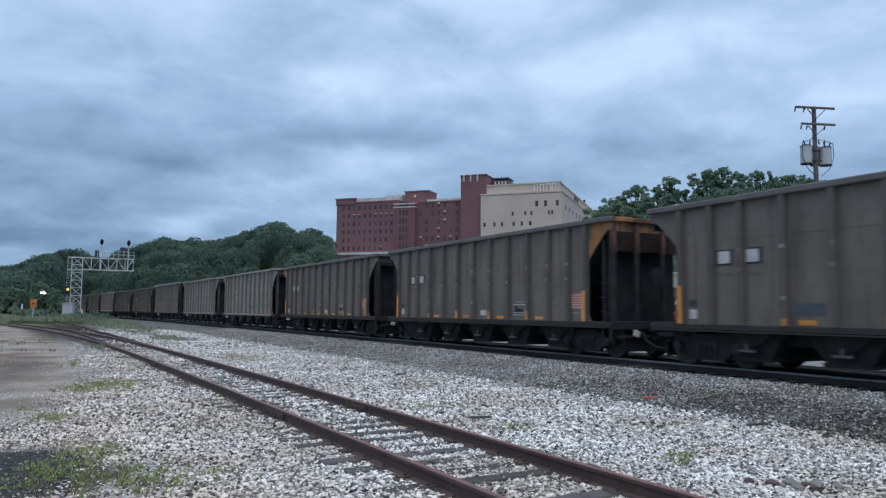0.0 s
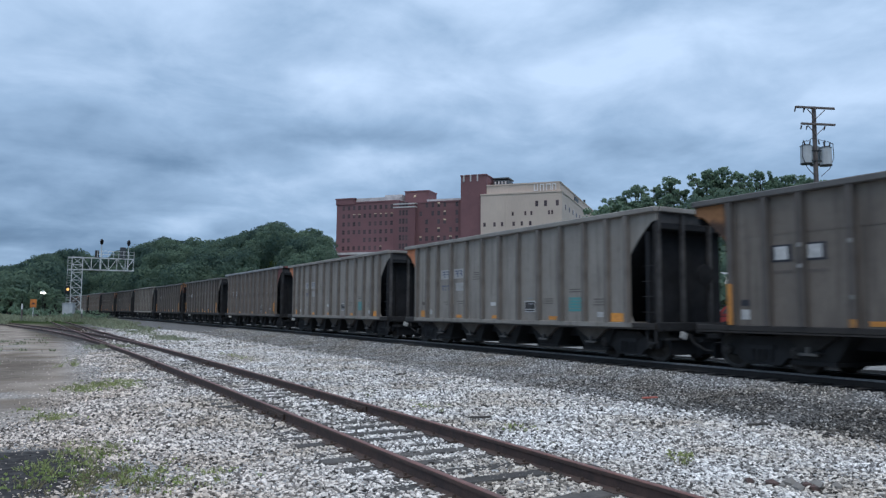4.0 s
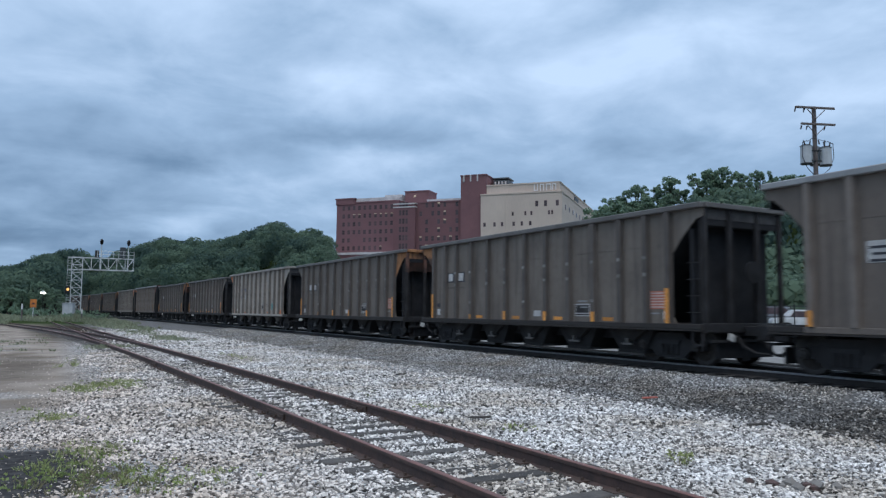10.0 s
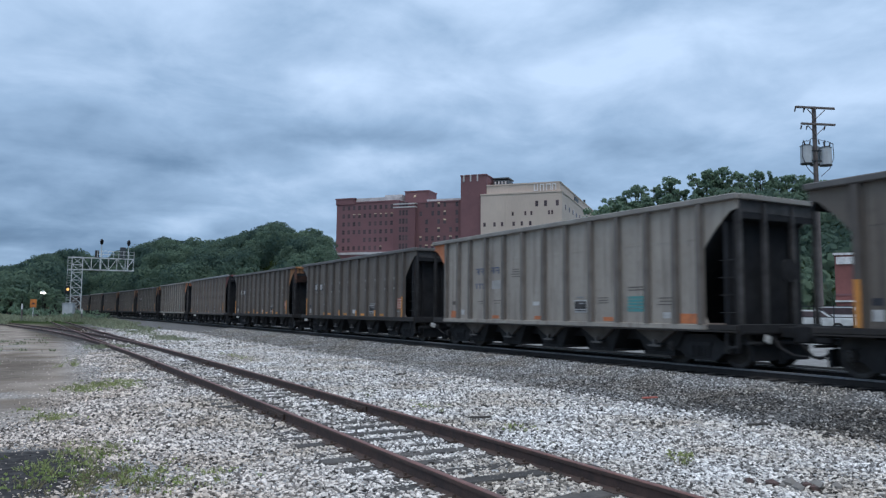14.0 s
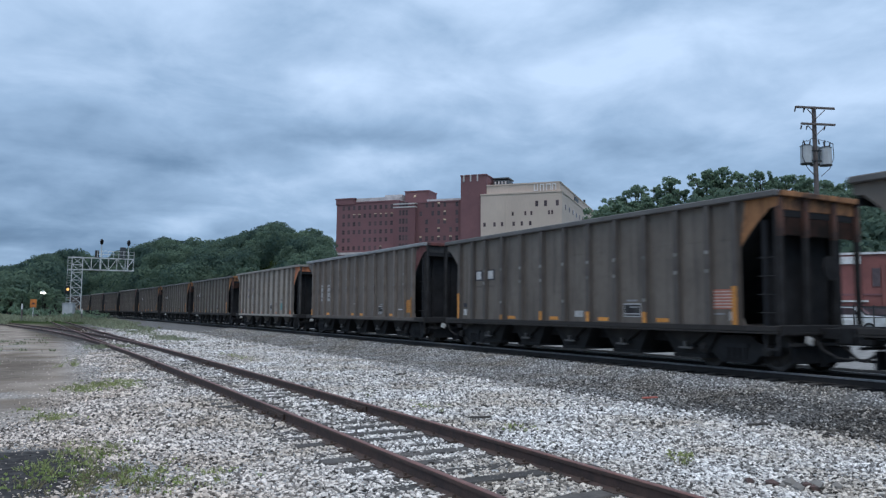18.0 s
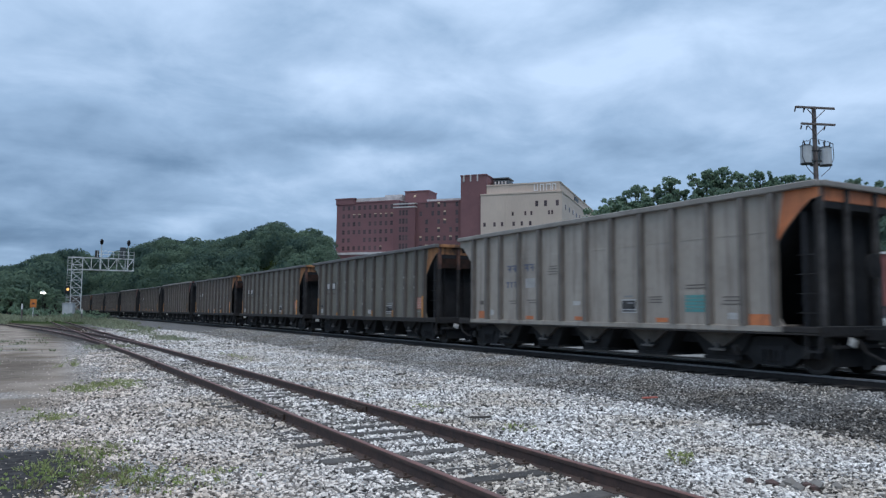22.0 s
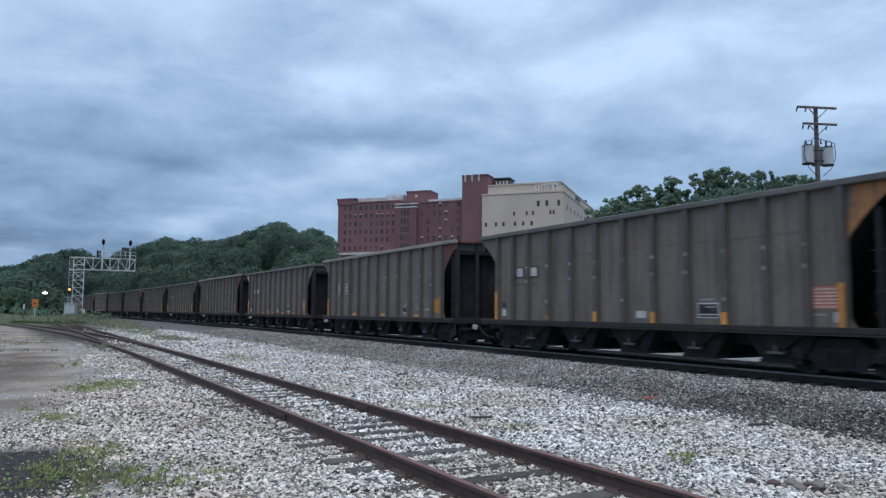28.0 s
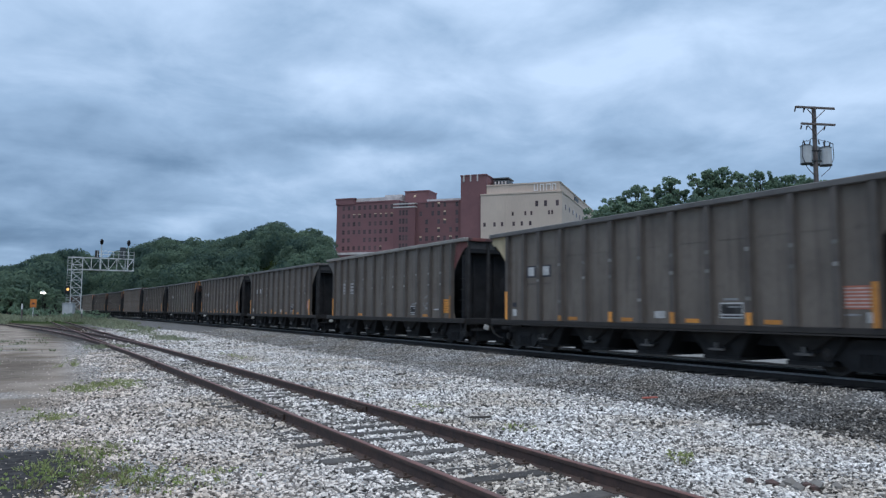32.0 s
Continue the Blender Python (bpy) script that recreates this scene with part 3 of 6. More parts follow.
def truck_under(car, y, white_cap):
    tr = piece("truck", (), lambda: boxes((-1.0, 1.0, -0.2, 0.2, 0.42, 0.72), (-0.2, 0.2, -0.3, 0.3, 0.7, 0.86), (-0.66, 0.66, -0.42, -0.3, 0.2, 0.5), (-0.66, 0.66, 0.3, 0.42, 0.2, 0.5), bev=0.02), M["under"], car, pose(0, y, 0))
    # black bars added to block the bright ground behind the trucks
    for dy in (-1.42, 1.42):
        piece("brake_beam", (), lambda: boxes((-1.0, 1.0, -0.035, 0.035, 0.2, 0.56), (-0.12, 0.12, -0.05, 0.05, 0.12, 0.7), bev=0.01), M["black"], tr, pose(0, dy, 0))
    for sx in (-1, 1):
        piece("side_frame", (), side_frame, M["under"], tr, pose(sx * 1.0, 0, 0))
    for dy in (-0.89, 0.89):
        ws = piece("wheelset", (), wheelset, M["wheel"], tr)
        ws.matrix_parent_inverse = Matrix.Translation((0, dy, 0.457))
        WHEELSETS.append(ws)
        for sx in (-1, 1):
            piece("bearing_cap", (white_cap and dy < 0,), end_cap, M["bright"] if white_cap and dy < 0 and sx < 0 else M["wheel"], tr, pose(sx * 1.07, dy, 0.457, 0, 0, 0 if sx < 0 else 180))
    return tr


def coupler(bmsign):
    bm = bmesh.new()
    add_box(bm, -0.14, 0.14, min(0, bmsign * 0.42), max(0, bmsign * 0.42), 0.74, 0.98, bev=0.015)
    for x, z in ((-0.42, 0.34), (0.42, 0.3)):
        pts = [(x, 0, 0.8), (x, bmsign * 0.22, 0.5), (x * 0.8, bmsign * 0.5, z), (x * 0.5, bmsign * 0.79, z - 0.02)]
        for a, b in zip(pts, pts[1:]):
            add_tube(bm, a, b, 0.035, n=6)
    add_beam(bm, (-1.38, bmsign * 0.06, 0.86), (1.38, bmsign * 0.06, 0.86), 0.045)
    add_beam(bm, (-1.3, bmsign * 0.04, 0.62), (1.3, bmsign * 0.04, 0.62), 0.06)
    add_box(bm, -0.24, 0.24, min(bmsign * 0.42, bmsign * 0.79), max(bmsign * 0.42, bmsign * 0.79), 0.62, 1.02, bev=0.04)
    return bm


def decal(name, y0, y1, z0, z1, material, car, proud=0.0, label="", x=None):
    """A thin painted or bolted plate on the yard side."""
    face = -(SHEET + 0.013 + proud) if x is None else x
    # the lower stencils sit close above the sill
    drop = 0.05 if z1 < 2.1 else 0.0
    z0, z1 = max(z0 - drop, SILL + 0.025), z1 - drop
    return part(name, boxes((face - 0.006, face + 0.004, y0, y1, z0, z1)), material, car, label)


def lettering(car, y, z, w, rows, material, h=0.07, gap=0.05, name="stencil_line"):
    """Rows of plain bars in place of writing that cannot be read."""
    rng = random.Random(int(abs(y) * 100) + rows)
    for i in range(rows):
        ww = w * rng.uniform(0.7, 1.0)
        decal(name, y, y + ww, z - i * (h + gap) - h, z - i * (h + gap), material, car, 0.001)


def hopper_car(name, H, paint, chord, front, rear, marks, label):
    """front, rear: paints of the end corners or None. marks: a function that adds plates and stencils."""
    car = empty(name)
    tagged(car, label, "hopper car", "cars of the coal train")
    pale = paint in (M["car_grey"], M["car_ash"])
    paint_under = M["hopper_grey"] if pale else M["hopper_dust"]
    rib = M["stake_grey"] if pale else M["stake_brown"] if paint in (M["car_dark"], M["car_olive"]) else M["stake_dark"]
    for sx in (-1, 1):
        lo, hi = (SHEET - 0.012, SHEET + 0.012) if sx > 0 else (-SHEET - 0.012, -SHEET + 0.012)
        piece("side_sheet", (H, sx), lambda: add_prism(bmesh.new(), side_outline(H), 0, lo, hi), paint, car)
        # a weld line along the side
        piece("weld_seam", (H, sx), lambda: boxes((sx * SHEET - 0.02, sx * SHEET + 0.02, -HALF + 1.1, HALF - 1.1, H - 0.97, H - 0.935)), paint, car)
        c0, c1 = sorted((sx * (SHEET - 0.03), sx * (SHEET + 0.15)))
        piece("top_chord", (H, sx), lambda: boxes((c0, c1, -HALF, HALF, H - 0.14, H), bev=0.02), chord, car)
        s0, s1 = sorted((sx * (SHEET - 0.05), sx * (SHEET + 0.1)))
        piece("side_sill", (sx,), lambda: boxes((s0, s1, -HALF + CUT - 0.14, HALF - CUT + 0.14, SILL - 0.11, SILL + 0.02), bev=0.012), paint if pale or H > 4.05 else M["sill"], car)
        for end in (-1, 1):
            piece("sill_end", (sx, end), lambda: boxes((s0, s1, *sorted((end * (HALF - 0.05), end * (HALF - CUT + 0.145))), SILL - 0.11, SILL + 0.02), bev=0.012), M["sill"], car)
        piece("sill_flange", (sx,), lambda: boxes((s0 - 0.02, s1 + 0.02, -HALF + 0.05, HALF - 0.05, SILL - 0.15, SILL - 0.114)), M["sill"], car)
        for y in STAKES:
            piece("stake", (H, sx), lambda: add_prism(bmesh.new(), [(sx * SHEET, -0.1), (sx * (SHEET + STAKE), -0.07), (sx * (SHEET + STAKE), 0.07), (sx * SHEET, 0.1)], 2, SILL + 0.021, H - 0.14), rib, car, pose(0, y, 0))
    for sy in (-1, 1):
        painted = front if sy < 0 else rear
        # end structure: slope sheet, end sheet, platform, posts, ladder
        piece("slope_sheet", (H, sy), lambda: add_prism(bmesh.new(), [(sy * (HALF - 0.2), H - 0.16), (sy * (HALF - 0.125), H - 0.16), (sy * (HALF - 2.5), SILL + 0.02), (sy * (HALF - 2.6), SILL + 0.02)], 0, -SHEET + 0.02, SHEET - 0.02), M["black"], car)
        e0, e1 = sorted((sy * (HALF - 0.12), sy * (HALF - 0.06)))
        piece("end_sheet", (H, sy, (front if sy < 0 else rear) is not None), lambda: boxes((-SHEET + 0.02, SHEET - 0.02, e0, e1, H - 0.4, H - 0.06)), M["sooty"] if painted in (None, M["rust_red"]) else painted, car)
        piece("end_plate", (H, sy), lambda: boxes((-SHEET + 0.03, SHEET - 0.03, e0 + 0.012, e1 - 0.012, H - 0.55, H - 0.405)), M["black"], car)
        t0, t1 = sorted((sy * (HALF - 0.14), sy * (HALF + 0.06)))
        piece("end_chord", (H, sy), lambda: boxes((-SHEET + 0.03, SHEET - 0.03, t0, t1, H - 0.13, H - 0.004), bev=0.015), chord if painted in (None, M["rust_orange"], M["cream"]) else painted, car)
        f0, f1 = sorted((sy * (HALF - 0.16), sy * (HALF + 0.02)))
        piece("end_sill", (sy,), lambda: boxes((-1.45, 1.45, f0, f1, SILL - 0.2, SILL + 0.04), bev=0.015), M["under"], car)
        q0, q1 = sorted((sy * (HALF - 2.2), sy * (HALF - 0.16)))
        piece("end_platform", (sy,), lambda: boxes((-1.4, 1.4, q0, q1, SILL - 0.1, SILL - 0.02), (-0.3, 0.3, q0, q1, SILL - 0.4, SILL - 0.101)), M["under"], car)
        for x in (-1.36, -0.5, 0.5, 1.36) if sy < 0 else ():
            piece("end_post", (H, sy, abs(x) > 1), lambda: boxes((-0.055, 0.055, f0 + 0.02, f1 - 0.05, SILL + 0.04, H - 0.135), bev=0.01), M["sooty"] if pale else M["under"], car, pose(x, 0, 0))
        if painted is M["rust_brown"] and sy < 0:
            for x in (-1.36, -0.5, 0.5, 1.36):
                piece("post_cover", (H, sy), lambda: boxes((-0.062, 0.062, f0 + 0.012, f1 - 0.042, H - 1.0, H - 0.139)), M["post_rust"], car, pose(x, 0, 0))
            piece("rusted_apron", (H, sy), lambda: boxes((-SHEET + 0.05, SHEET - 0.05, e0 + 0.02, e1 - 0.02, H - 0.95, H - 0.56)), M["scorched"], car)
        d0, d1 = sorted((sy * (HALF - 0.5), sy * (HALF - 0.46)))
        # near-black sheet and ribs closing the opening behind the end posts
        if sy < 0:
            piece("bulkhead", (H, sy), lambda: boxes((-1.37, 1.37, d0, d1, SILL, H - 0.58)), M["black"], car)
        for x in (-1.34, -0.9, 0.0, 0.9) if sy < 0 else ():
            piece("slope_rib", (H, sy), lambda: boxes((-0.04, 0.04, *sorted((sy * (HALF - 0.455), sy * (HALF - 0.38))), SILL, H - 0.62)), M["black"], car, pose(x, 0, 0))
        # grab irons on the yard side corner
        def ladder():
            bm = bmesh.new()
            for k in range(6):
                z = SILL + 0.3 + k * 0.4
                add_tube(bm, (-SHEET - 0.04, sy * (HALF - 0.55), z), (-SHEET - 0.04, sy * (HALF - 0.1), z), 0.01, n=5) if z < H - 1.3 else None
            add_beam(bm, (-SHEET - 0.03, sy * (HALF - 0.1), SILL + 0.1), (-SHEET - 0.03, sy * (HALF - 0.1), H - 0.45), 0.05, 0.03)
            return bm
        if sy < 0:
            piece("ladder", (H, sy), ladder, M["under"], car)
        # added black box that stands in for the dark beneath the car end
        g0, g1 = sorted((sy * (HALF - 2.6), sy * (HALF - 0.2)))
        piece("draft_gear", (sy,), lambda: boxes((-0.75, 0.75, g0, g1, 0.42, SILL - 0.14)), M["black"], car)
        piece("coupler", (sy,), lambda: coupler(sy), M["under"], car, pose(0, sy * HALF, 0))
        truck_under(car, sy * 5.8, False)
        if (front if sy < 0 else rear) is not None:
            col = front if sy < 0 else rear
            piece("painted_corner", (H, sy), lambda: add_prism(bmesh.new(), corner_outline(H, sy), 0, -SHEET - 0.0165, -SHEET - 0.0125), col, car)
    # brake gear on the front platform
    piece("brake_reservoir", (), lambda: add_tube(bmesh.new(), (-0.5, -HALF + 0.95, SILL + 0.55), (0.6, -HALF + 0.95, SILL + 0.55), 0.22, n=12), M["black"], car)
    piece("brake_wheel", (), lambda: add_tube(add_tube(bmesh.new(), (0.2, -HALF - 0.08, 2.3), (0.2, -HALF - 0.04, 2.3), 0.28, n=16), (0.2, -HALF - 0.06, 2.3), (0.2, -HALF + 0.1, 2.3), 0.03), M["black"], car)
    piece("centre_sill", (), lambda: boxes((-0.18, 0.18, -HALF, HALF, 0.72, SILL - 0.02)), M["under"], car)
    for i in range(5):
        piece("hopper_bay", (), lambda: hopper_bay(1.9, 0.95, 0.27, SILL - 0.04), M["hopper"], car, pose(0, -4.5 + i * 2.25, 0))
        piece("door_latch", (), lambda: boxes((-1.34, -1.27, -0.2, 0.2, 0.42, 0.47), (-1.34, -1.27, -0.03, 0.03, 0.47, 0.6)), M["chord"], car, pose(0, -4.5 + i * 2.25, 0))
        piece("hopper_slope", (), lambda: hopper_slope(1.75, 0.3, 0.52), paint_under, car, pose(0, -4.5 + i * 2.25, 0))
    # added black box filling the gaps between hoppers with dark
    piece("centre_hood", (), lambda: boxes((-0.8, 0.8, -5.4, 5.4, 0.56, SILL - 0.06)), M["black"], car)
    part("uncoupling_lever", boxes((-0.11, 0.11, -0.02, 0.02, -0.09, 0.09), bev=0.015), M["bright"], car, "white-painted lever end", pose(-0.66, -HALF - 0.08, 0.7, 0, 20, 0))
    part("sill_step", boxes((-1.5, -1.44, -HALF + 0.05, -HALF + 0.4, 0.5, 0.54), (-1.5, -1.44, -HALF + 0.05, -HALF + 0.09, 0.54, SILL - 0.12), (-1.5, -1.44, -HALF + 0.36, -HALF + 0.4, 0.54, SILL - 0.12)), M["under"], car)
    marks(car, H)
    return car


def reflectors(car, ys, material, w=0.42, h=0.1):
    for y in ys:
        decal("reflector", y, y + w, SILL + 0.1, SILL + 0.1 + h, material, car, 0.001)


def stake_feet(car, idx, material, h=0.3):
    for i in idx:
        y = STAKES[i]
        decal("stake_foot", y - 0.072, y + 0.072, SILL + 0.055, SILL + 0.055 + h, material, car, x=-(SHEET + STAKE + 0.005))


def data_box(car, y, z, w=0.64, h=0.36):
    """White-edged stencil block."""
    decal("data_stencil", y, y + w, z, z + h, M["white"], car, 0.001)
    decal("data_stencil_field", y + 0.03, y + w - 0.03, z + 0.1, z + h - 0.035, M["sooty"], car, 0.007)
    decal("data_stencil_field", y + 0.03, y + w - 0.03, z + 0.03, z + 0.065, M["sooty"], car, 0.007)
    decal("stencil_line", y + 0.1, y + w - 0.25, z + h - 0.12, z + h - 0.08, M["pale_ink"], car, 0.013)
    decal("stencil_line", y + 0.14, y + w - 0.12, z + h + 0.05, z + h + 0.1, M["pale_ink"], car, 0.001)


def striped_patch(car, y, z, w=0.62, h=0.46):
    n = 13
    for i in range(n):
        decal("stripe", y, y + w, z + h * i / n, z + h * (i + 1) / n - 0.004, M["flag_red"] if i % 2 == 0 else M["flag_white"], car, 0.001)


def seam_marks(car, H):
    """Scuffed bright spots on some stakes."""
    for i in range(2, 12):
        for z in (H - 1.28, H - 1.72) if i % 3 else (H - 1.28, SILL + 0.62):
            decal("scuff", STAKES[i] - 0.045, STAKES[i] + 0.045, z, z + 0.085, M["scuff"], car, x=-(SHEET + STAKE + 0.005))


def marks_dark(amber=True, flag=True, feet=True, smear=False, bare=False):
    def go(car, H):
        for y in (4.8, 4.02):
            decal("plate_backing", y - 0.09, y + 0.4, 2.38, 2.75, M["ink"], car, 0.001)
            decal("reporting_plate", y, y + 0.32, 2.43, 2.71, M["white"], car, 0.008)
            decal("stencil_line", y - 0.12, y + 0.38, 2.14, 2.2, M["faint_ink"], car, 0.001)
        decal("notice_plate", 5.8, 6.02, 1.2, 1.42, M["white"], car, 0.001)
        decal("stencil_line", 5.8, 6.02, 1.5, 1.64, M["ink"], car, 0.001)
        decal("corner_strip", STAKES[0] - 0.066, STAKES[0] + 0.066, SILL + 0.03, 2.0, M["yellow"] if amber else M["dull_amber"], car, x=-(SHEET + STAKE + 0.006))
        if amber and not bare:
            reflectors(car, [2.68, 0.39, -1.86, -4.09], M["yellow"])
        decal("notice_plate", -0.78, -0.42, 1.2, 1.38, M["white"], car, 0.001)
        data_box(car, -3.13, 1.22)
        if feet:
            stake_feet(car, (5, 7, 9), M["yellow"] if amber else M["dull_amber"])
            stake_feet(car, (3,), M["dull_amber"], 0.18)
        if flag:
            striped_patch(car, -6.03, 1.43)
            decal("corner_strip", -6.25, -6.118, SILL + 0.03, 1.95, M["yellow"], car, x=-(SHEET + STAKE + 0.006))
            decal("notice_plate", -6.2, -5.95, 1.17, 1.37, M["white"], car, 0.001)
            decal("stencil_line", -5.8, -5.45, 1.3, 1.34, M["pale_ink"], car, 0.001)
        if smear:
            decal("blue_smear", 2.5, 3.2, 1.3, 1.55, M["smear"], car, 0.001)
            decal("blue_smear", -1.0, -0.3, 1.3, 1.6, M["smear"], car, 0.001)
        seam_marks(car, H)
    return go


def scrawl(car, y, z, seed):
    """Pale chalk-like loops scribbled on the side."""
    rng = random.Random(seed)
    bm = bmesh.new()
    face = -(SHEET + 0.016)
    for loop in range(4):
        cy, cz, ry, rz = y + rng.uniform(-0.2, 0.2), z + loop * 0.19, rng.uniform(0.16, 0.3), rng.uniform(0.07, 0.14)
        pts = [(face, cy + ry * math.cos(a + loop), cz + rz * math.sin(a * 1.4)) for a in [i * 0.45 for i in range(14)]]
        for a, c in zip(pts, pts[1:]):
            add_beam(bm, a, c, 0.006, 0.028)
    part("chalk_scrawl", bm, M["pale_ink"], car, "pale scribbled loops")


def marks_plates(tall, chalk=False):
    def go(car, H):
        z0, z1 = (2.26, 2.68) if not tall else (2.12, 2.66) if chalk else (1.78, 2.66)
        for y in (4.43, 3.46):
            decal("reporting_plate", y, y + 0.63, z0, z1, M["patch"] if tall else M["white"], car, 0.001)
            for i in range(3):
                z = z1 - 0.1 - i * (z1 - z0) * 0.3
                decal("stencil_line", y + 0.06 + 0.03 * (i % 2), y + 0.57 - 0.04 * (i % 2), z - 0.05, z, M["hopper_grey"] if tall else M["ink"], car, 0.007)
        reflectors(car, [3.62, 0.12, -0.96, -4.35] if tall and not chalk else [2.5, -0.93, -4.3], M["yellow"], 0.55, 0.11)
        decal("corner_strip", STAKES[0] - 0.06, STAKES[0] + 0.06, SILL + 0.03, 1.95 if chalk else 1.4, M["yellow"], car, x=-(SHEET + STAKE + 0.006))
        if chalk:
            scrawl(car, -4.25, 1.3, 5)
        data_box(car, -3.3, 1.19)
        decal("notice_plate", -5.1, -4.72, 1.38, 1.43, M["white"], car, 0.001)
        decal("yellow_panel", -6.15, -5.5, 1.27, 1.8, M["yellow"], car, 0.001)
        for i in range(5):
            decal("yellow_panel_line", -6.1, -5.56, 1.34 + i * 0.09, 1.36 + i * 0.09, M["dull_amber"], car, 0.008)
        decal("corner_strip", -6.25, -6.13, SILL + 0.03, 1.92, M["dull_amber"], car, x=-(SHEET + STAKE + 0.006))
        seam_marks(car, H)
    return go


def marks_grey(orange_foot=True):
    def go(car, H):
        # two rows of stencils either side of a stake; the newer cars carry them on paler patches
        for y in (3.5, 2.5):
            if not orange_foot:
                decal("reporting_patch", y, y + 0.72, 2.52, 2.88, M["patch"], car, 0.001)
            for i in range(2):
                y0 = y + 0.09 + 0.29 * i
                decal("stencil_line", y0, y0 + 0.22, 2.78, 2.82, M["blue_ink"], car, 0.008)
                decal("stencil_line", y0, y0 + 0.18, 2.68, 2.72, M["blue_ink"], car, 0.008)
                decal("stencil_line", y0, y0 + 0.05, 2.59, 2.78, M["blue_ink"], car, 0.008)
        for i in range(3):
            decal("stencil_line", 3.56 + i * 0.22, 3.71 + i * 0.22, 2.24, 2.28, M["blue_ink"], car, 0.001)
            decal("stencil_line", 3.6 + i * 0.22, 3.65 + i * 0.22, 2.08, 2.24, M["blue_ink"], car, 0.001)
        decal("reporting_patch", 2.5, 3.05, 2.06, 2.36, M["patch"], car, 0.001)
        lettering(car, 3.5, 1.7, 0.5, 2, M["faint_ink"], 0.022, 0.06)
        lettering(car, 2.5, 1.72, 0.5, 2, M["faint_ink"], 0.022, 0.06)
        lettering(car, 1.4, 2.7, 0.45, 4, M["faint_ink"], 0.02, 0.06)
        decal("notice_plate", 4.95, 5.15, 1.22, 1.4, M["white"], car, 0.001)
        decal("notice_plate", 5.6, 5.85, 1.58, 1.72, M["faint_ink"], car, 0.001)
        decal("foot_patch", 5.55, 5.92, 1.1, 1.36, M["rust_orange"] if orange_foot else M["yellow"], car, 0.001)
        reflectors(car, [2.62, 0.15, -3.1], M["rust_orange"] if orange_foot else M["yellow"], 0.4, 0.11)
        decal("notice_plate", 0.3, 0.62, 1.54, 1.66, M["white"], car, 0.001)
        data_box(car, -2.0, 1.33, 0.56, 0.36)
        for i in range(5):
            decal("teal_stripe", -4.35, -3.68, 1.36 + i * 0.085, 1.43 + i * 0.085, M["teal"], car, 0.001)
        lettering(car, -4.3, 2.02, 0.65, 2, M["faint_ink"], 0.025, 0.05)
        lettering(car, -5.35, 1.72, 0.7, 3, M["faint_ink"], 0.022, 0.06)
        lettering(car, -2.9, 1.75, 0.5, 3, M["faint_ink"], 0.02, 0.05)
        decal("notice_plate", -5.2, -4.95, 1.2, 1.35, M["white"], car, 0.001)
        decal("orange_panel", -6.15, -5.5, 1.08, 1.32, M["rust_orange"] if orange_foot else M["yellow"], car, 0.001)
    return go


LOW, TALL, MID = 3.95, 4.1, 4.02
DARK = "brown-grey steel coal hopper car, "
KINDS = {
    "flag_smear": lambda: hopper_car("hopper_car", LOW, M["car_dark"], M["chord"], None, None, marks_dark(smear=True), DARK + "amber reflectors and bluish smears"),
    "flag_plain": lambda: hopper_car("hopper_car", LOW, M["car_dark"], M["chord"], None, None, marks_dark(), DARK + "striped patch, amber reflectors"),
    "flag_rust": lambda: hopper_car("hopper_car", LOW, M["car_dark"], M["chord"], M["rust_brown"], None, marks_dark(), DARK + "rusty orange front corner"),
    "flag_ochre": lambda: hopper_car("hopper_car", LOW, M["car_dark"], M["chord"], None, M["rust_brown"], marks_dark(), DARK + "ochre rear corner, striped patch"),
    "flag_bare": lambda: hopper_car("hopper_car", LOW, M["car_dark"], M["chord"], M["rust_brown"], None, marks_dark(bare=True), DARK + "rusty front corner, amber stake feet"),
    "flag_cream": lambda: hopper_car("hopper_car", LOW, M["car_dark"], M["chord"], None, M["cream"], marks_dark(), DARK + "cream rear corner"),
    "flag_dull": lambda: hopper_car("hopper_car", LOW, M["car_olive"], M["chord"], M["rust_brown"], None, marks_dark(amber=False), DARK + "dirty strips, rusty corner"),
    "plates": lambda: hopper_car("hopper_car", TALL, M["car_taupe"], M["silver"], M["rust_red"], None, marks_plates(False), DARK + "aluminium top rail, yellow panel"),
    "plates_tall": lambda: hopper_car("hopper_car", TALL, M["car_taupe"], M["silver"], M["rust_red"], None, marks_plates(True), DARK + "large pale plates, yellow panel"),
    "plates_low": lambda: hopper_car("hopper_car", MID, M["car_dark"], M["chord_pale"], M["rust_red"], None, marks_plates(True, True), DARK + "faded red corner, chalk scrawl"),
    "grey_rear": lambda: hopper_car("hopper_car", MID, M["car_ash"], M["chord_pale"], None, M["rust_orange"], marks_grey(False), "pale grey weathered coal hopper car with orange rear corner"),
    "grey_worn": lambda: hopper_car("hopper_car", MID, M["car_grey"], M["chord_pale"], None, M["rust_orange"], marks_grey(), "pale grey stained coal hopper car with teal stencil"),
    "grey_front": lambda: hopper_car("hopper_car", MID, M["car_grey"], M["chord_pale"], M["rust_orange"], None, marks_grey(), "pale grey coal hopper car with orange front corner"),
}
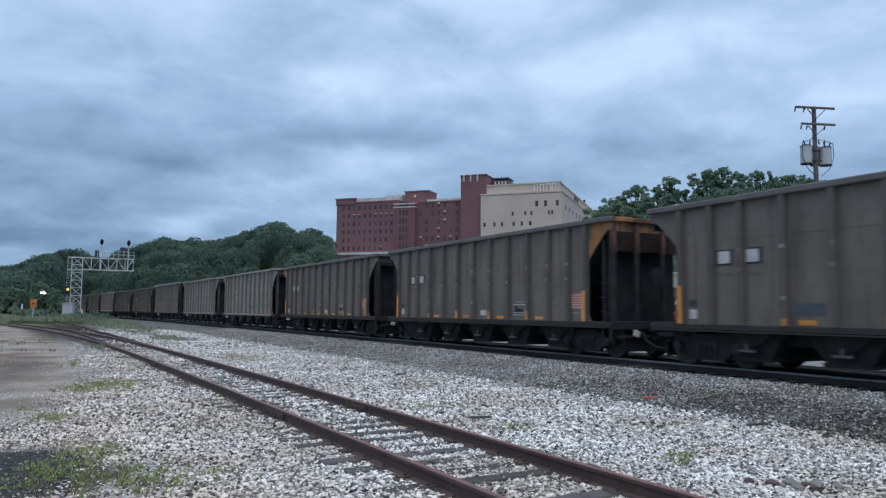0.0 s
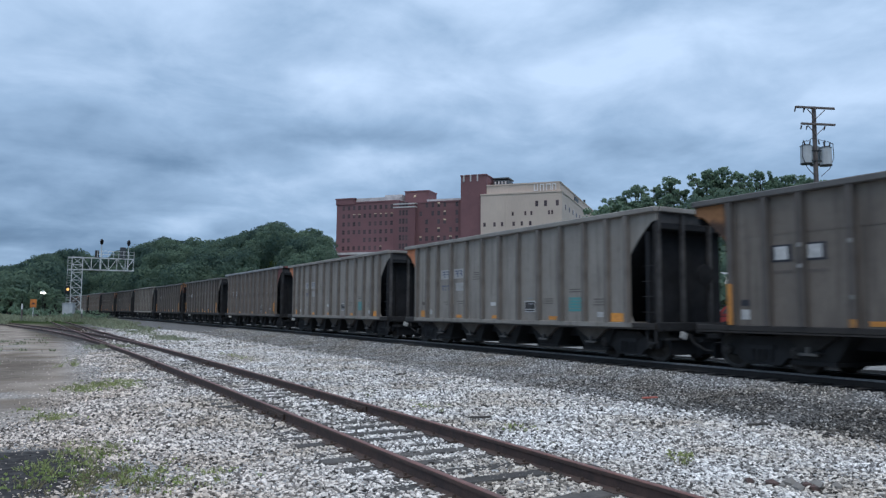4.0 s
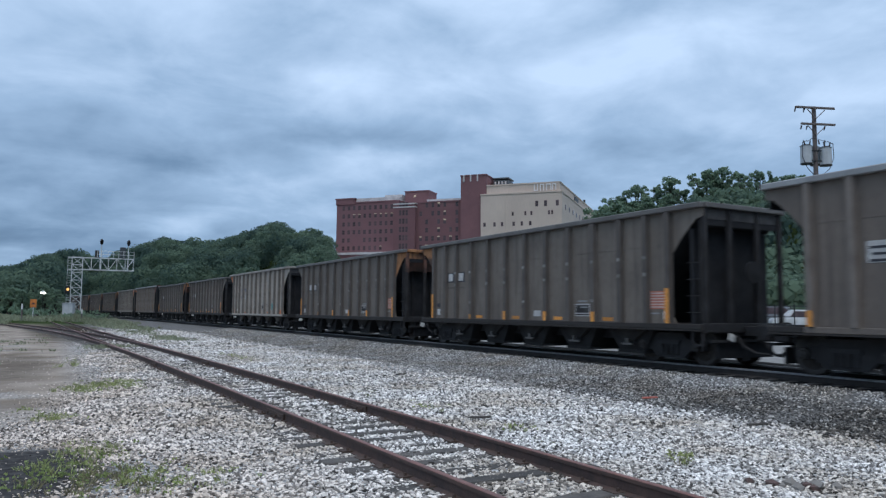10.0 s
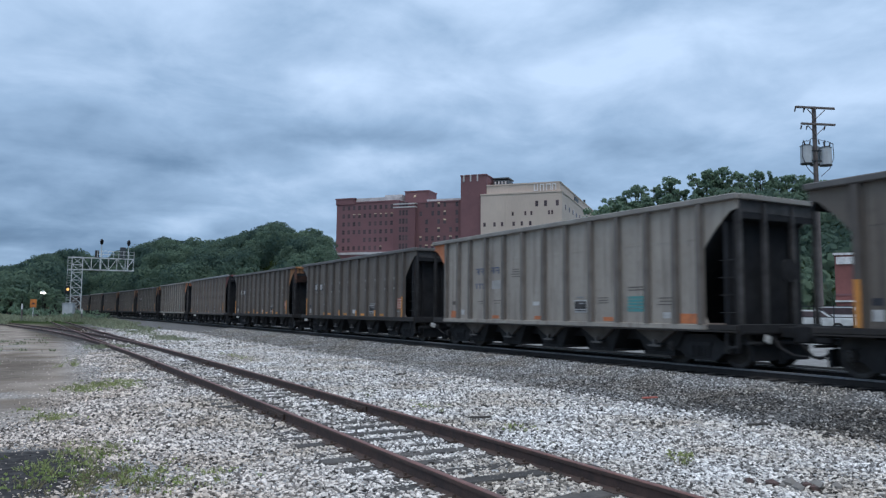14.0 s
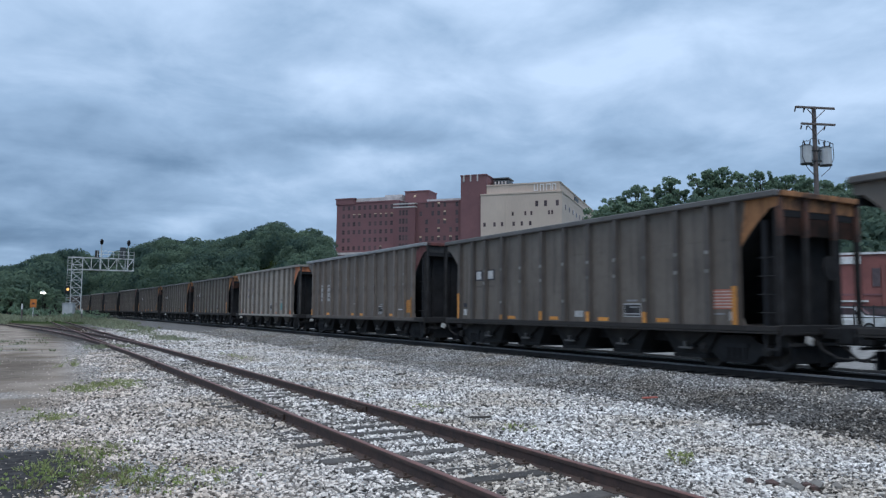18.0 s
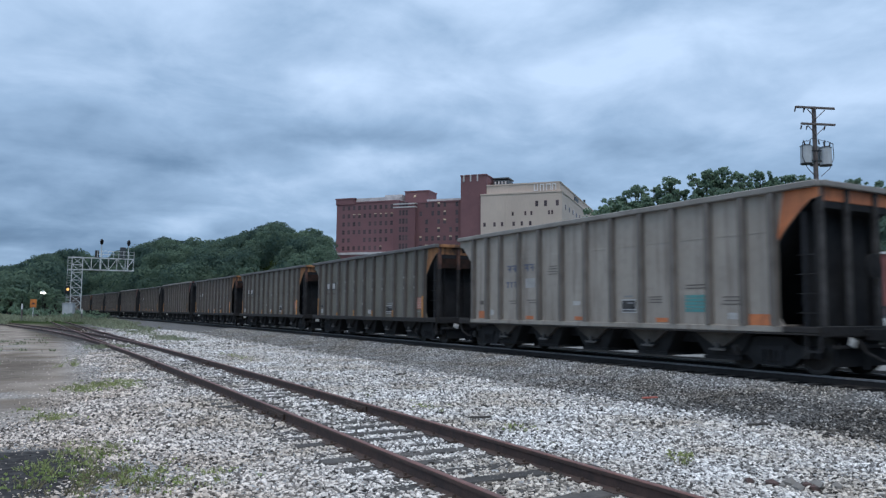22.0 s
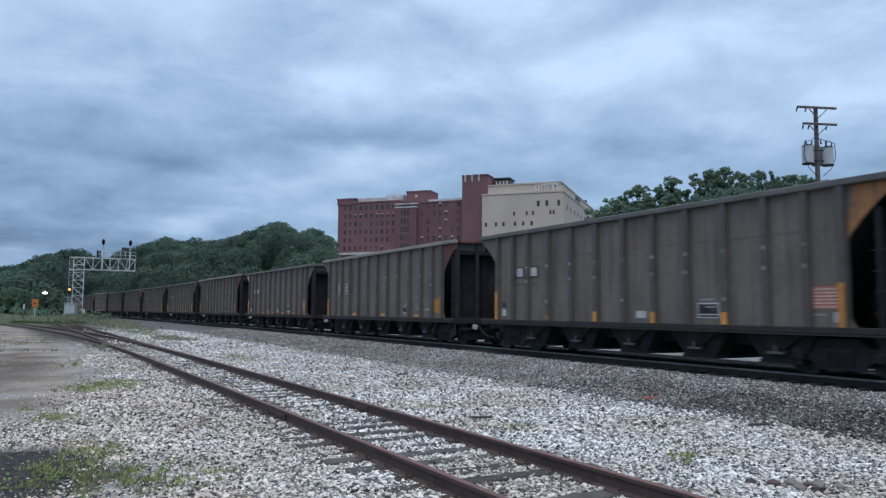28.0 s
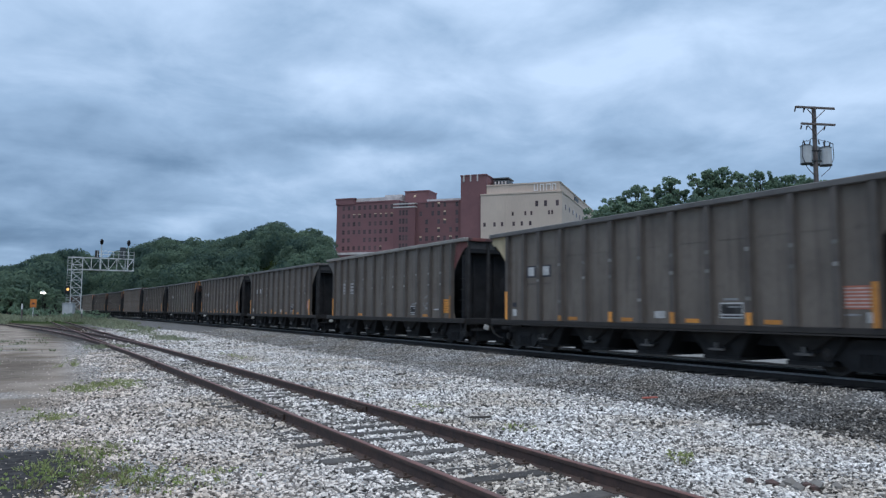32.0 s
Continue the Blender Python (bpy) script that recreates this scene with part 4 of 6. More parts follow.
# the train in order, first car at the head; the rear end of each car lies this far from an even spacing
ORDER = [(-5, "flag_smear", 0.5), (-4, "flag_rust", 0.35), (-3, "flag_ochre", 0.1), (-2, "grey_rear", -0.25), (-1, "grey_rear", -0.15), (0, "plates", -0.2), (1, "flag_ochre", -0.1), (2, "flag_bare", -0.12), (3, "grey_worn", 0.0), (4, "flag_plain", 0.02), (5, "flag_rust", 0.06), (6, "plates_tall", 0.22), (7, "grey_front", 0.2), (8, "flag_dull", 0.3), (9, "flag_dull", 0.28), (10, "flag_bare", 0.33), (11, "plates_low", 0.6), (12, "flag_cream", 0.72), (13, "plates_low", 0.8), (14, "flag_plain", 0.8), (15, "flag_plain", 0.8), (16, "flag_dull", 0.8), (17, "flag_plain", 0.8), (18, "plates", 0.8), (19, "flag_rust", 0.8), (20, "flag_dull", 0.8), (21, "grey_front", 0.8), (22, "flag_plain", 0.8), (23, "flag_rust", 0.8), (24, "plates_low", 0.8), (25, "grey_rear", 0.8), (26, "flag_plain", 0.8), (27, "flag_dull", 0.8), (28, "flag_plain", 0.8), (29, "plates", 0.8), (30, "flag_dull", 0.8), (31, "flag_plain", 0.8), (32, "flag_plain", 0.8)]
PITCH_M, SPEED, REAR_AT_9 = 16.2, 8.3756, 19.3


def car_pose(k, shift, t):
    s = REAR_AT_9 + PITCH_M * k + shift - SPEED * (t - 9.0) - HALF
    x, y, a = main_line(s)
    return pose(x, y, RAIL_Z, 0, 0, math.degrees(a))


TRAIN = []


def build_train():
    made = {}
    for k, kind, shift in ORDER:
        m = car_pose(k, shift, 0)
        if kind in made:
            car = copy_thing(made[kind], m)
            WHEELSETS.extend(o for o in car.children_recursive if o.name.startswith("wheelset"))
        else:
            car = made[kind] = KINDS[kind]()
            car.matrix_basis = m
        TRAIN.append((car, k, shift))


build_train()

# ---------------------------------------------------------------- beyond the line
def seen(px, dist, z=0.0):
    """A place dist metres ahead along the camera's level axis and px times dist to the right of it."""
    a = radians(TH)
    return (px * dist * math.cos(a) + dist * math.sin(a), -px * dist * math.sin(a) + dist * math.cos(a), z)


def land(x, y):
    return float(hill(np.array(x), np.array(y)))


def leafy(mt):
    """Leaves let part of the light through."""
    nt = mt.node_tree
    bs = nt.nodes["Principled BSDF"]
    tr, mx = nt.nodes.new("ShaderNodeBsdfTranslucent"), nt.nodes.new("ShaderNodeMixShader")
    nt.links.new(bs.inputs["Base Color"].links[0].from_socket, tr.inputs[0])
    mx.inputs[0].default_value = 0.48
    nt.links.new(bs.outputs[0], mx.inputs[1])
    nt.links.new(tr.outputs[0], mx.inputs[2])
    nt.links.new(mx.outputs[0], nt.nodes["Material Output"].inputs[0])
    return mt


M["galv"] = mat("galvanised_steel", (0.6, 0.62, 0.62), 0.55, 0.0, alt=(0.47, 0.49, 0.49), scale=2)
M["sigblack"] = mat("matt_black_signal", (0.02, 0.02, 0.022), 0.6)
M["brick"] = mat("red_brick_wall", (0.215, 0.106, 0.114), 0.9, alt=(0.18, 0.09, 0.098), scale=0.12, grime=0.15, bump=0.1, bump_scale=6)
M["brick_dark"] = mat("shaded_red_brick", (0.195, 0.094, 0.101), 0.9, alt=(0.165, 0.08, 0.087), scale=0.12, grime=0.15)
M["stucco"] = mat("beige_panel_wall", (0.6, 0.495, 0.42), 0.85, alt=(0.54, 0.44, 0.375), scale=0.1, streak=((0.38, 0.31, 0.27), 0.35))
M["cornice"] = mat("pale_stone_coping", (0.62, 0.59, 0.59), 0.8, scale=0.5)
M["glass"] = mat("dark_window_glass", (0.09, 0.066, 0.071), 0.2, vary=0.5)
M["lit"] = mat("lit_window", (0.6, 0.5, 0.35), 0.5, emit=((1.0, 0.8, 0.6), 0.22))
M["trimw"] = mat("dull_window_frame", (0.17, 0.088, 0.092), 0.7, scale=2)
M["letter"] = mat("white_sign_letter", (0.82, 0.8, 0.8), 0.6)
M["roofdark"] = mat("dark_plant_screen", (0.06, 0.07, 0.08), 0.6)
M["wood"] = mat("weathered_pole_wood", (0.16, 0.135, 0.13), 0.9, alt=(0.11, 0.092, 0.088), scale=3, bump=0.3, bump_scale=25)
M["tank"] = mat("pale_grey_enamel", (0.5, 0.52, 0.54), 0.45, alt=(0.42, 0.44, 0.46), scale=2, streak=((0.3, 0.3, 0.3), 0.4))
# leaf green blended towards grey-blue to paint in the haze
M["leaf"] = leafy(mat("hazy_summer_leaf", (0.23, 0.32, 0.215), 0.8, alt=(0.15, 0.22, 0.165), scale=0.3, island=0.22, spec=0.1))
# bluish haze and lit and dark crowns are put into this leaf colour
M["leaf_far"] = leafy(mat("hazy_distant_leaf", (0.14, 0.2, 0.138), 0.85, alt=(0.066, 0.107, 0.09), scale=0.07, edge=(0.4, 0.6), island=0.07, spec=0.1))
M["bark"] = mat("grey_bark", (0.06, 0.05, 0.042), 0.95, scale=3, bump=0.5, bump_scale=18)
M["sign"] = mat("orange_sign_sheet", (0.62, 0.2, 0.04), 0.5)


def gantry():
    """Cantilever signal mast: lattice leg, truss arm, two heads, walkway rail."""
    bx, by, _ = seen(-0.4985, 108.0)
    g = empty("signal_gantry", Matrix.Translation((bx, by, 0.3)))
    tagged(g, "galvanised lattice signal gantry reaching over the tracks", "signal gantry")
    H, W, D, ARM, DEPTH = 9.0, 1.4, 1.2, 8.35, 1.85

    for i, (x, y) in enumerate(((-W / 2, -D / 2), (W / 2, -D / 2), (-W / 2, D / 2), (W / 2, D / 2))):
        part("leg_chord", add_beam(bmesh.new(), (x, y, 0), (x, y, H), 0.085), M["galv"], g)
    cells = 8
    for i in range(cells):
        z0, z1 = H * i / cells, H * (i + 1) / cells
        for y in (-D / 2, D / 2):
            part("leg_brace", add_beam(bmesh.new(), (-W / 2, y, z0), (W / 2, y, z1), 0.042), M["galv"], g)
            part("leg_brace", add_beam(bmesh.new(), (W / 2, y, z0), (-W / 2, y, z1), 0.042), M["galv"], g)
            part("leg_strut", add_beam(bmesh.new(), (-W / 2, y, z1), (W / 2, y, z1), 0.055), M["galv"], g)
        for x in (-W / 2, W / 2):
            part("leg_brace", add_beam(bmesh.new(), (x, -D / 2, z0), (x, D / 2, z1), 0.045), M["galv"], g)
    for y in (-D / 2, D / 2):
        for z in (H - 0.05, H - DEPTH):
            part("arm_chord", add_beam(bmesh.new(), (-W / 2 - 0.5, y, z), (ARM - W / 2, y, z), 0.085), M["galv"], g)
    n = 6
    x0, x1 = W / 2, ARM - W / 2
    for i in range(n):
        a, b = x0 + (x1 - x0) * i / n, x0 + (x1 - x0) * (i + 1) / n
        for y in (-D / 2, D / 2):
            up = i % 2 == 0
            part("arm_brace", add_beam(bmesh.new(), (a, y, H - (0.05 if up else DEPTH)), (b, y, H - (DEPTH if up else 0.05)), 0.042), M["galv"], g)
            part("arm_strut", add_beam(bmesh.new(), (b, y, H - DEPTH), (b, y, H - 0.05), 0.05), M["galv"], g)
        part("arm_strut", add_beam(bmesh.new(), (b, -D / 2, H - 0.05), (b, D / 2, H - 0.05), 0.045), M["galv"], g)
    part("walkway", boxes((x0 - 0.4, x1, -D / 2 + 0.1, D / 2 - 0.1, H - DEPTH + 0.09, H - DEPTH + 0.13)), M["galv"], g)
    rail = bmesh.new()
    for z in (H + 0.5, H + 1.0):
        add_tube(rail, (2.6, -D / 2, z), (x1, -D / 2, z), 0.03, n=5)
    for i in range(8):
        x = 2.6 + (x1 - 2.6) * i / 7
        add_tube(rail, (x, -D / 2, H), (x, -D / 2, H + 1.0), 0.03, n=5)
    part("guard_rail", rail, M["galv"], g)
    for x in (3.1, 6.8):
        hd = part("signal_mast", add_tube(bmesh.new(), (x, -D / 2 - 0.1, H - DEPTH), (x, -D / 2 - 0.1, H + 2.5), 0.07), M["galv"], g)
        bm = bmesh.new()
        bmesh.ops.create_uvsphere(bm, u_segments=14, v_segments=10, radius=0.3)
        bmesh.ops.scale(bm, vec=(0.85, 0.45, 1.5), verts=bm.verts)
        bmesh.ops.translate(bm, vec=(x, -D / 2 - 0.25, H + 2.35), verts=bm.verts)
        add_tube(bm, (x, -D / 2 - 0.4, H + 2.5), (x, -D / 2 - 0.75, H + 2.47), 0.16, n=10, cap=False)
        add_tube(bm, (x, -D / 2 - 0.4, H + 2.15), (x, -D / 2 - 0.75, H + 2.12), 0.16, n=10, cap=False)
        part("signal_head", bm, M["sigblack"], hd)
        part("equipment_box", boxes((x - 0.8, x - 0.25, -0.2, 0.4, H + 0.05, H + 1.1), bev=0.03), M["sigblack"], g)
    part("cabinet", boxes((5.7, 6.5, -0.3, 0.5, H + 0.05, H + 1.7), bev=0.03), M["roofdark"], g)
    lad = bmesh.new()
    for k in range(24):
        add_tube(lad, (-W / 2 - 0.55, -0.2, 0.5 + k * 0.36), (-W / 2, -0.2, 0.5 + k * 0.36), 0.02, n=4)
    add_tube(lad, (-W / 2 - 0.55, -0.2, 0.4), (-W / 2 - 0.55, -0.2, H), 0.025, n=5)
    part("ladder", lad, M["galv"], g)
    part("marker_lamp_box", boxes((-W / 2 - 0.75, -W / 2 - 0.1, -0.9, -0.5, 3.6, 4.7), bev=0.03), M["sigblack"], g)
    part("amber_lamp", add_tube(bmesh.new(), (-W / 2 - 0.4, -0.91, 4.2), (-W / 2 - 0.4, -0.97, 4.2), 0.2, n=14), mat("amber_signal_light", (0.8, 0.45, 0.1), 0.4, emit=((1.0, 0.6, 0.2), 0.7)), g, "glowing amber lamp")
    return g


gantry()


def building():
    """Large brick and beige hospital block on the rise; its front runs to the right and towards the line."""
    ox, oy, _ = seen(-0.1462, 330.0)
    b = empty("hospital_building", pose(ox, oy, -0.8, 0, 0, -TH - 20.0))
    tagged(b, "large red brick and beige hospital building with lit windows", "building")
    rng = random.Random(11)

    def block(name, x0, x1, y0, y1, z1, material, coping=None, z0=2.0):
        part(name, boxes((x0, x1, y0, y1, z0, z1)), material, b)
        if coping:
            part("coping", boxes((x0 - 0.2, x1 + 0.2, y0 - 0.2, y1 + 0.2, z1, z1 + 0.55)), coping, b)

    def window(x, y, z, w, h, lit=0.0, bars=True):
        f = part("window", boxes((x - w / 2 - 0.1, x + w / 2 + 0.1, y - 0.06, y + 0.2, z - 0.12, z), (x - w / 2 - 0.1, x + w / 2 + 0.1, y - 0.06, y + 0.2, z + h, z + h + 0.1), (x - w / 2 - 0.1, x - w / 2, y - 0.06, y + 0.2, z, z + h), (x + w / 2, x + w / 2 + 0.1, y - 0.06, y + 0.2, z, z + h), (x - w / 2, x + w / 2, y - 0.05, y + 0.1, z + h * 0.48, z + h * 0.54)), M["trimw"], b)
        if lit:
            part("blind", boxes((x - w / 2, x + w / 2, y - 0.02, y - 0.005, z, z + h * (1 - lit))), M["glass"], f)
            part("pane", boxes((x - w / 2, x + w / 2, y - 0.02, y - 0.005, z + h * (1 - lit), z + h)), M["lit"], f)
        else:
            part("pane", boxes((x - w / 2, x + w / 2, y - 0.02, y - 0.005, z, z + h)), M["glass"], f)

    block("brick_wing", 0, 30.5, 0, 24, 50.6, M["brick"], M["brick"])
    block("stair_bay", 29.2, 39.3, -2.5, 24, 48.6, M["brick_dark"], M["cornice"])
    part("bay_band", boxes((29.0, 39.5, -2.7, 0, 47.2, 47.7)), M["cornice"], b)
    block("roof_house", 31.8, 43, 4, 14, 55.0, M["brick"], M["brick"], 48)
    block("middle_wing", 39.3, 60.2, -0.5, 24, 49.2, M["brick_dark"], M["brick"])
    block("lift_tower", 60.2, 71.4, -3, 16, 59.3, M["brick"], M["brick"])
    block("beige_block", 69.3, 103.2, -4, 92, 50.6, M["stucco"], M["stucco"])
    block("beige_parapet", 70.5, 102.2, -2.6, 90, 54.6, M["stucco"], M["stucco"], 50)
    block("corner_parapet", -0.3, 9, -0.3, 9, 52.4, M["brick"], M["brick"], 50)
    part("podium", boxes((-2.5, 29, -5, -0.02, 2, 27.0)), M["brick_dark"], b)
    part("podium_coping", boxes((-2.7, 29.2, -5.2, -0.02, 27.0, 28.0)), M["cornice"], b)
    part("penthouse", boxes((6.5, 30.2, 1.4, 18, 51.2, 52.9), (22, 30.2, 4, 18, 52.95, 54.2)), M["cornice"], b)
    part("roof_kerb", boxes((43.3, 60.0, 1.2, 14, 49.78, 50.9)), M["cornice"], b)
    part("plant_screen", boxes((72.5, 79, 4, 12, 55.2, 58.2), (72.2, 79.3, 3.7, 12.3, 58.6, 59.2), bev=0.1), M["roofdark"], b)
    for x in (73.4, 74.9, 76.4, 77.9):
        part("plant_vent", boxes((x - 0.3, x + 0.3, 3.8, 3.97, 56.0, 57.6)), M["cornice"], b)
    for x in (61.6, 64.6, 67.6):
        part("tower_light_slot", boxes((x - 0.3, x + 0.3, -3.25, -3.01, 57.0, 59.85)), M["cornice"], b)
    part("roof_vent", add_tube(bmesh.new(), (90, 5, 55.1), (90, 5, 56.6), 0.4), M["roofdark"], b)
    part("roof_stack", add_tube(bmesh.new(), (100, 72, 55.1), (100, 72, 58.5), 0.6), M["roofdark"], b)
    for i in range(6):
        z = 29.4 + i * 3.62
        for j in range(10):
            x = 3.6 + j * 2.62
            if rng.random() < 0.94:
                lit = 0.16 if (i == 4 and 2 <= j and rng.random() < 0.75) or rng.random() < 0.05 else 0
                window(x, 0, z, 1.15, 1.75, lit)
        for j in range(3):
            window(32.4 + j * 1.5, -2.5, z, 1.0, 2.2, 0)
        for j in range(7):
            x = 41.2 + j * 2.75
            if rng.random() < 0.85:
                window(x, -0.5, z - 0.3, 1.15, 1.9, 0.2 if rng.random() < 0.13 else 0)
    window(36.5, 4, 52.6, 1.0, 1.0, 0.9)
    for z, xs, w, h in ((37.6, (71, 75.3, 78.5, 83.4, 86.8, 90.3), 0.8, 1.5), (41.8, (83, 88.3, 90.8, 98.0, 99.3), 0.6, 1.4), (45.2, (93.0, 96.6, 101.4), 1.0, 2.1)):
        for x in xs:
            window(x, -4, z, w, h)
    for i in range(9):
        y = 3 + i * 8.6
        f = part("window", boxes((103.1, 103.32, y, y + 1.8, 44.4, 46.4)), M["trimw"], b)
        part("pane", boxes((103.33, 103.36, y + 0.2, y + 1.6, 44.6, 46.2)), M["glass"], f)
    part("side_louvre", boxes((102.1, 102.5, 30, 40, 51.6, 53.8)), M["roofdark"], b)
    part("wall_pilaster", boxes((79.4, 80.0, -4.15, -4.0, 30, 50.6)), M["stucco"], b)
    # rooftop sign, plain shapes in place of the lettering
    for i, w in enumerate((1.7, 1.7, 2.2, 1.7)):
        x = 91.6 + i * 2.5
        bm = boxes((x, x + 0.4, -3.05, -2.85, 51.6, 54.4), (x + w - 0.4, x + w, -3.05, -2.85, 51.6, 54.4), (x + 0.41, x + w - 0.41, -3.05, -2.85, 53.9 if i else 51.6, 54.4 if i else 52.1))
        part("sign_letter", bm, M["letter"], b, "plain pale sign shape")
    return b


building()


def utility_pole():
    x, y, _ = seen(0.5135, 48.0)
    p = empty("utility_pole", pose(x, y, land(x, y), 0, 0, -TH + 8))
    p.scale = (1.15, 1.15, 1.15)
    tagged(p, "weathered wooden utility pole with crossarms and two transformers", "utility pole")
    top = 13.0
    part("pole", add_tube(bmesh.new(), (0, 0, -0.3), (0, 0, top), 0.165, 0.115, n=12), M["wood"], p)
    for z, a, b in ((top - 0.12, -1.3, 1.15), (top - 1.08, -0.98, 1.15)):
        arm = part("crossarm", boxes((a, b, -0.28, -0.17, z - 0.06, z + 0.06), bev=0.01), M["wood"], p)
        br = bmesh.new()
        add_beam(br, (-0.55, -0.22, z - 0.1), (0, -0.17, z - 0.62), 0.04)
        add_beam(br, (0.55, -0.22, z - 0.1), (0, -0.17, z - 0.62), 0.04)
        part("brace", br, M["wood"], p)
    for x0, z in ((-1.3, top - 0.3), (-0.75, top - 0.3), (-0.95, top - 1.3), (-0.6, top - 1.3), (0.5, top - 1.3)):
        bm = add_tube(bmesh.new(), (x0, -0.22, z + 0.1), (x0 - 0.06, -0.22, z - 0.12), 0.05, 0.03, n=8)
        part("insulator", bm, M["sigblack"], p)
    for x0, z, r in ((-0.62, top - 3.35, 0.3), (0.62, top - 3.4, 0.31), (0.3, top - 3.3, 0.26)):
        t = part("transformer", add_tube(bmesh.new(), (x0, -0.05 if r > 0.27 else 0.45, z), (x0, -0.05 if r > 0.27 else 0.45, z + 1.0), r, n=18), M["tank"], p)
        part("transformer_lid", add_tube(bmesh.new(), (x0, -0.05 if r > 0.27 else 0.45, z + 1.0), (x0, -0.05 if r > 0.27 else 0.45, z + 1.08), r + 0.03, r * 0.6, n=18), M["sigblack"], t)
        part("transformer_rim", add_tube(bmesh.new(), (x0, -0.05 if r > 0.27 else 0.45, z - 0.06), (x0, -0.05 if r > 0.27 else 0.45, z), r + 0.02, n=18), M["sigblack"], t)
        for dx in (-0.16, 0.14):
            part("bushing", add_tube(bmesh.new(), (x0 + dx, -0.2, z + 1.05), (x0 + dx * 1.4, -0.2, z + 1.3), 0.05, 0.03, n=7), M["sigblack"], t)
    for sx in (-1, 1):
        br = bmesh.new()
        add_beam(br, (0, -0.1, top - 2.6), (sx * 0.4, -0.08, top - 2.6), 0.07)
        add_beam(br, (0, -0.1, top - 3.2), (sx * 0.4, -0.08, top - 3.2), 0.07)
        part("bracket", br, M["sigblack"], p)
        bm = bmesh.new()
        pts = [(sx * 0.62, -0.2, top - 2.05), (sx * 0.95, -0.25, top - 2.2), (sx * 0.98, -0.25, top - 3.0), (sx * 0.7, -0.25, top - 3.65), (sx * 0.2, -0.2, top - 4.1)]
        for a, c in zip(pts, pts[1:]):
            add_tube(bm, a, c, 0.02, n=5)
        part("drop_wire", bm, M["sigblack"], p)
    wire = bmesh.new()
    pts = [(-0.6, -0.2, top - 2.1), (-0.3, -0.2, top - 1.9), (0.1, -0.2, top - 1.95), (0.6, -0.2, top - 2.1)]
    for a, c in zip(pts, pts[1:]):
        add_tube(wire, a, c, 0.018, n=5)
    part("jumper_wire", wire, M["sigblack"], p)
    return p


utility_pole()

# ---------------------------------------------------------------- trees


def leaf_quads(rng, centres, radii, per, size, soft=0.15, tilt=0.6, under=-1.0):
    """Small leaf clumps scattered near the surface of soft blobs."""
    V, F = [], []
    for c, r in zip(centres, radii):
        n = int(per * r * r)
        d = rng.normal(size=(n, 3))
        d /= np.linalg.norm(d, axis=1)[:, None]
        d = d[d[:, 2] >= under]
        n = len(d)
        p = np.asarray(c) + d * (r * rng.uniform(soft, 1.12, n)[:, None]) * np.array([1, 1, 0.8])
        face = d + rng.normal(size=(n, 3)) * tilt
        face /= np.linalg.norm(face, axis=1)[:, None]
        u = np.cross(face, rng.normal(size=(n, 3)))
        u /= np.linalg.norm(u, axis=1)[:, None] + 1e-9
        w = np.cross(face, u)
        s = size * rng.uniform(0.6, 1.3, n)[:, None]
        q = np.stack([p - u * s * 0.5 - w * s * 0.2, p + u * s * 0.1 - w * s * 0.55, p + u * s * 0.6 + w * s * 0.1, p - u * s * 0.1 + w * s * 0.5], 1)
        V.append(q.reshape(-1, 3))
    V = np.vstack(V)
    F = np.arange(len(V)).reshape(-1, 4)
    return V, F


def tree_meshes(seed, height, spread, size, per):
    rng = np.random.default_rng(seed)
    bm = bmesh.new()
    lean = rng.uniform(-0.4, 0.4, 2)
    fork = height * 0.42
    add_tube(bm, (0, 0, -0.5), (lean[0] * 0.5, lean[1] * 0.5, fork), 0.03 * height, 0.02 * height, n=8)
    centres, radii = [], []
    n = 24
    for i in range(n):
        a = math.tau * i * 0.382 + rng.uniform(-0.4, 0.4)
        rr = spread * rng.uniform(0.2, 0.85)
        z = height * (0.42 + 0.5 * (i / n) + rng.uniform(-0.05, 0.05)) * (1 - 0.1 * rr / spread)
        tip = (rr * math.cos(a), rr * math.sin(a), z)
        add_tube(bm, (lean[0] * 0.5, lean[1] * 0.5, fork * rng.uniform(0.7, 1.0)), tip, 0.009 * height, 0.003 * height, n=5)
        for j in range(5):
            c = tuple(np.array(tip) + rng.normal(size=3) * spread * 0.17)
            centres.append(c)
            radii.append(spread * rng.uniform(0.07, 0.18))
    add_tube(bm, (lean[0] * 0.5, lean[1] * 0.5, fork), (0, 0, height * 0.9), 0.014 * height, 0.004 * height, n=5)
    centres.append((0, 0, height * 0.9))
    radii.append(spread * 0.26)
    V, F = leaf_quads(rng, centres, radii, per, size, 0.45, 0.45)
    return bm, mesh_np("crown", V, F)


TREE_KINDS = []
for seed, hgt, spr in ((1, 12.5, 3.9), (2, 11.5, 3.3), (3, 13.5, 3.9), (4, 10.5, 3.4), (5, 12.0, 3.3)):
    TREE_KINDS.append((tree_meshes(seed, hgt, spr, 0.29, 245), hgt))


def plant_trees(spots, label, group):
    protos = {}
    for i, (x, y, kind, scale, rz) in enumerate(spots):
        z = float(hill(np.array(x), np.array(y)))
        m = pose(x, y, z - 0.2, 0, 0, rz)
        if kind not in protos:
            (bm, crown), hgt = TREE_KINDS[kind]
            t = empty("tree", m)
            part("trunk", bm.copy(), M["bark"], t)
            part("crown", crown, M["leaf"], t)
            tagged(t, label, "tree", group)
            t.scale = (scale,) * 3
            protos[kind] = t
        else:
            t = copy_thing(protos[kind], m)
            t.scale = (scale,) * 3


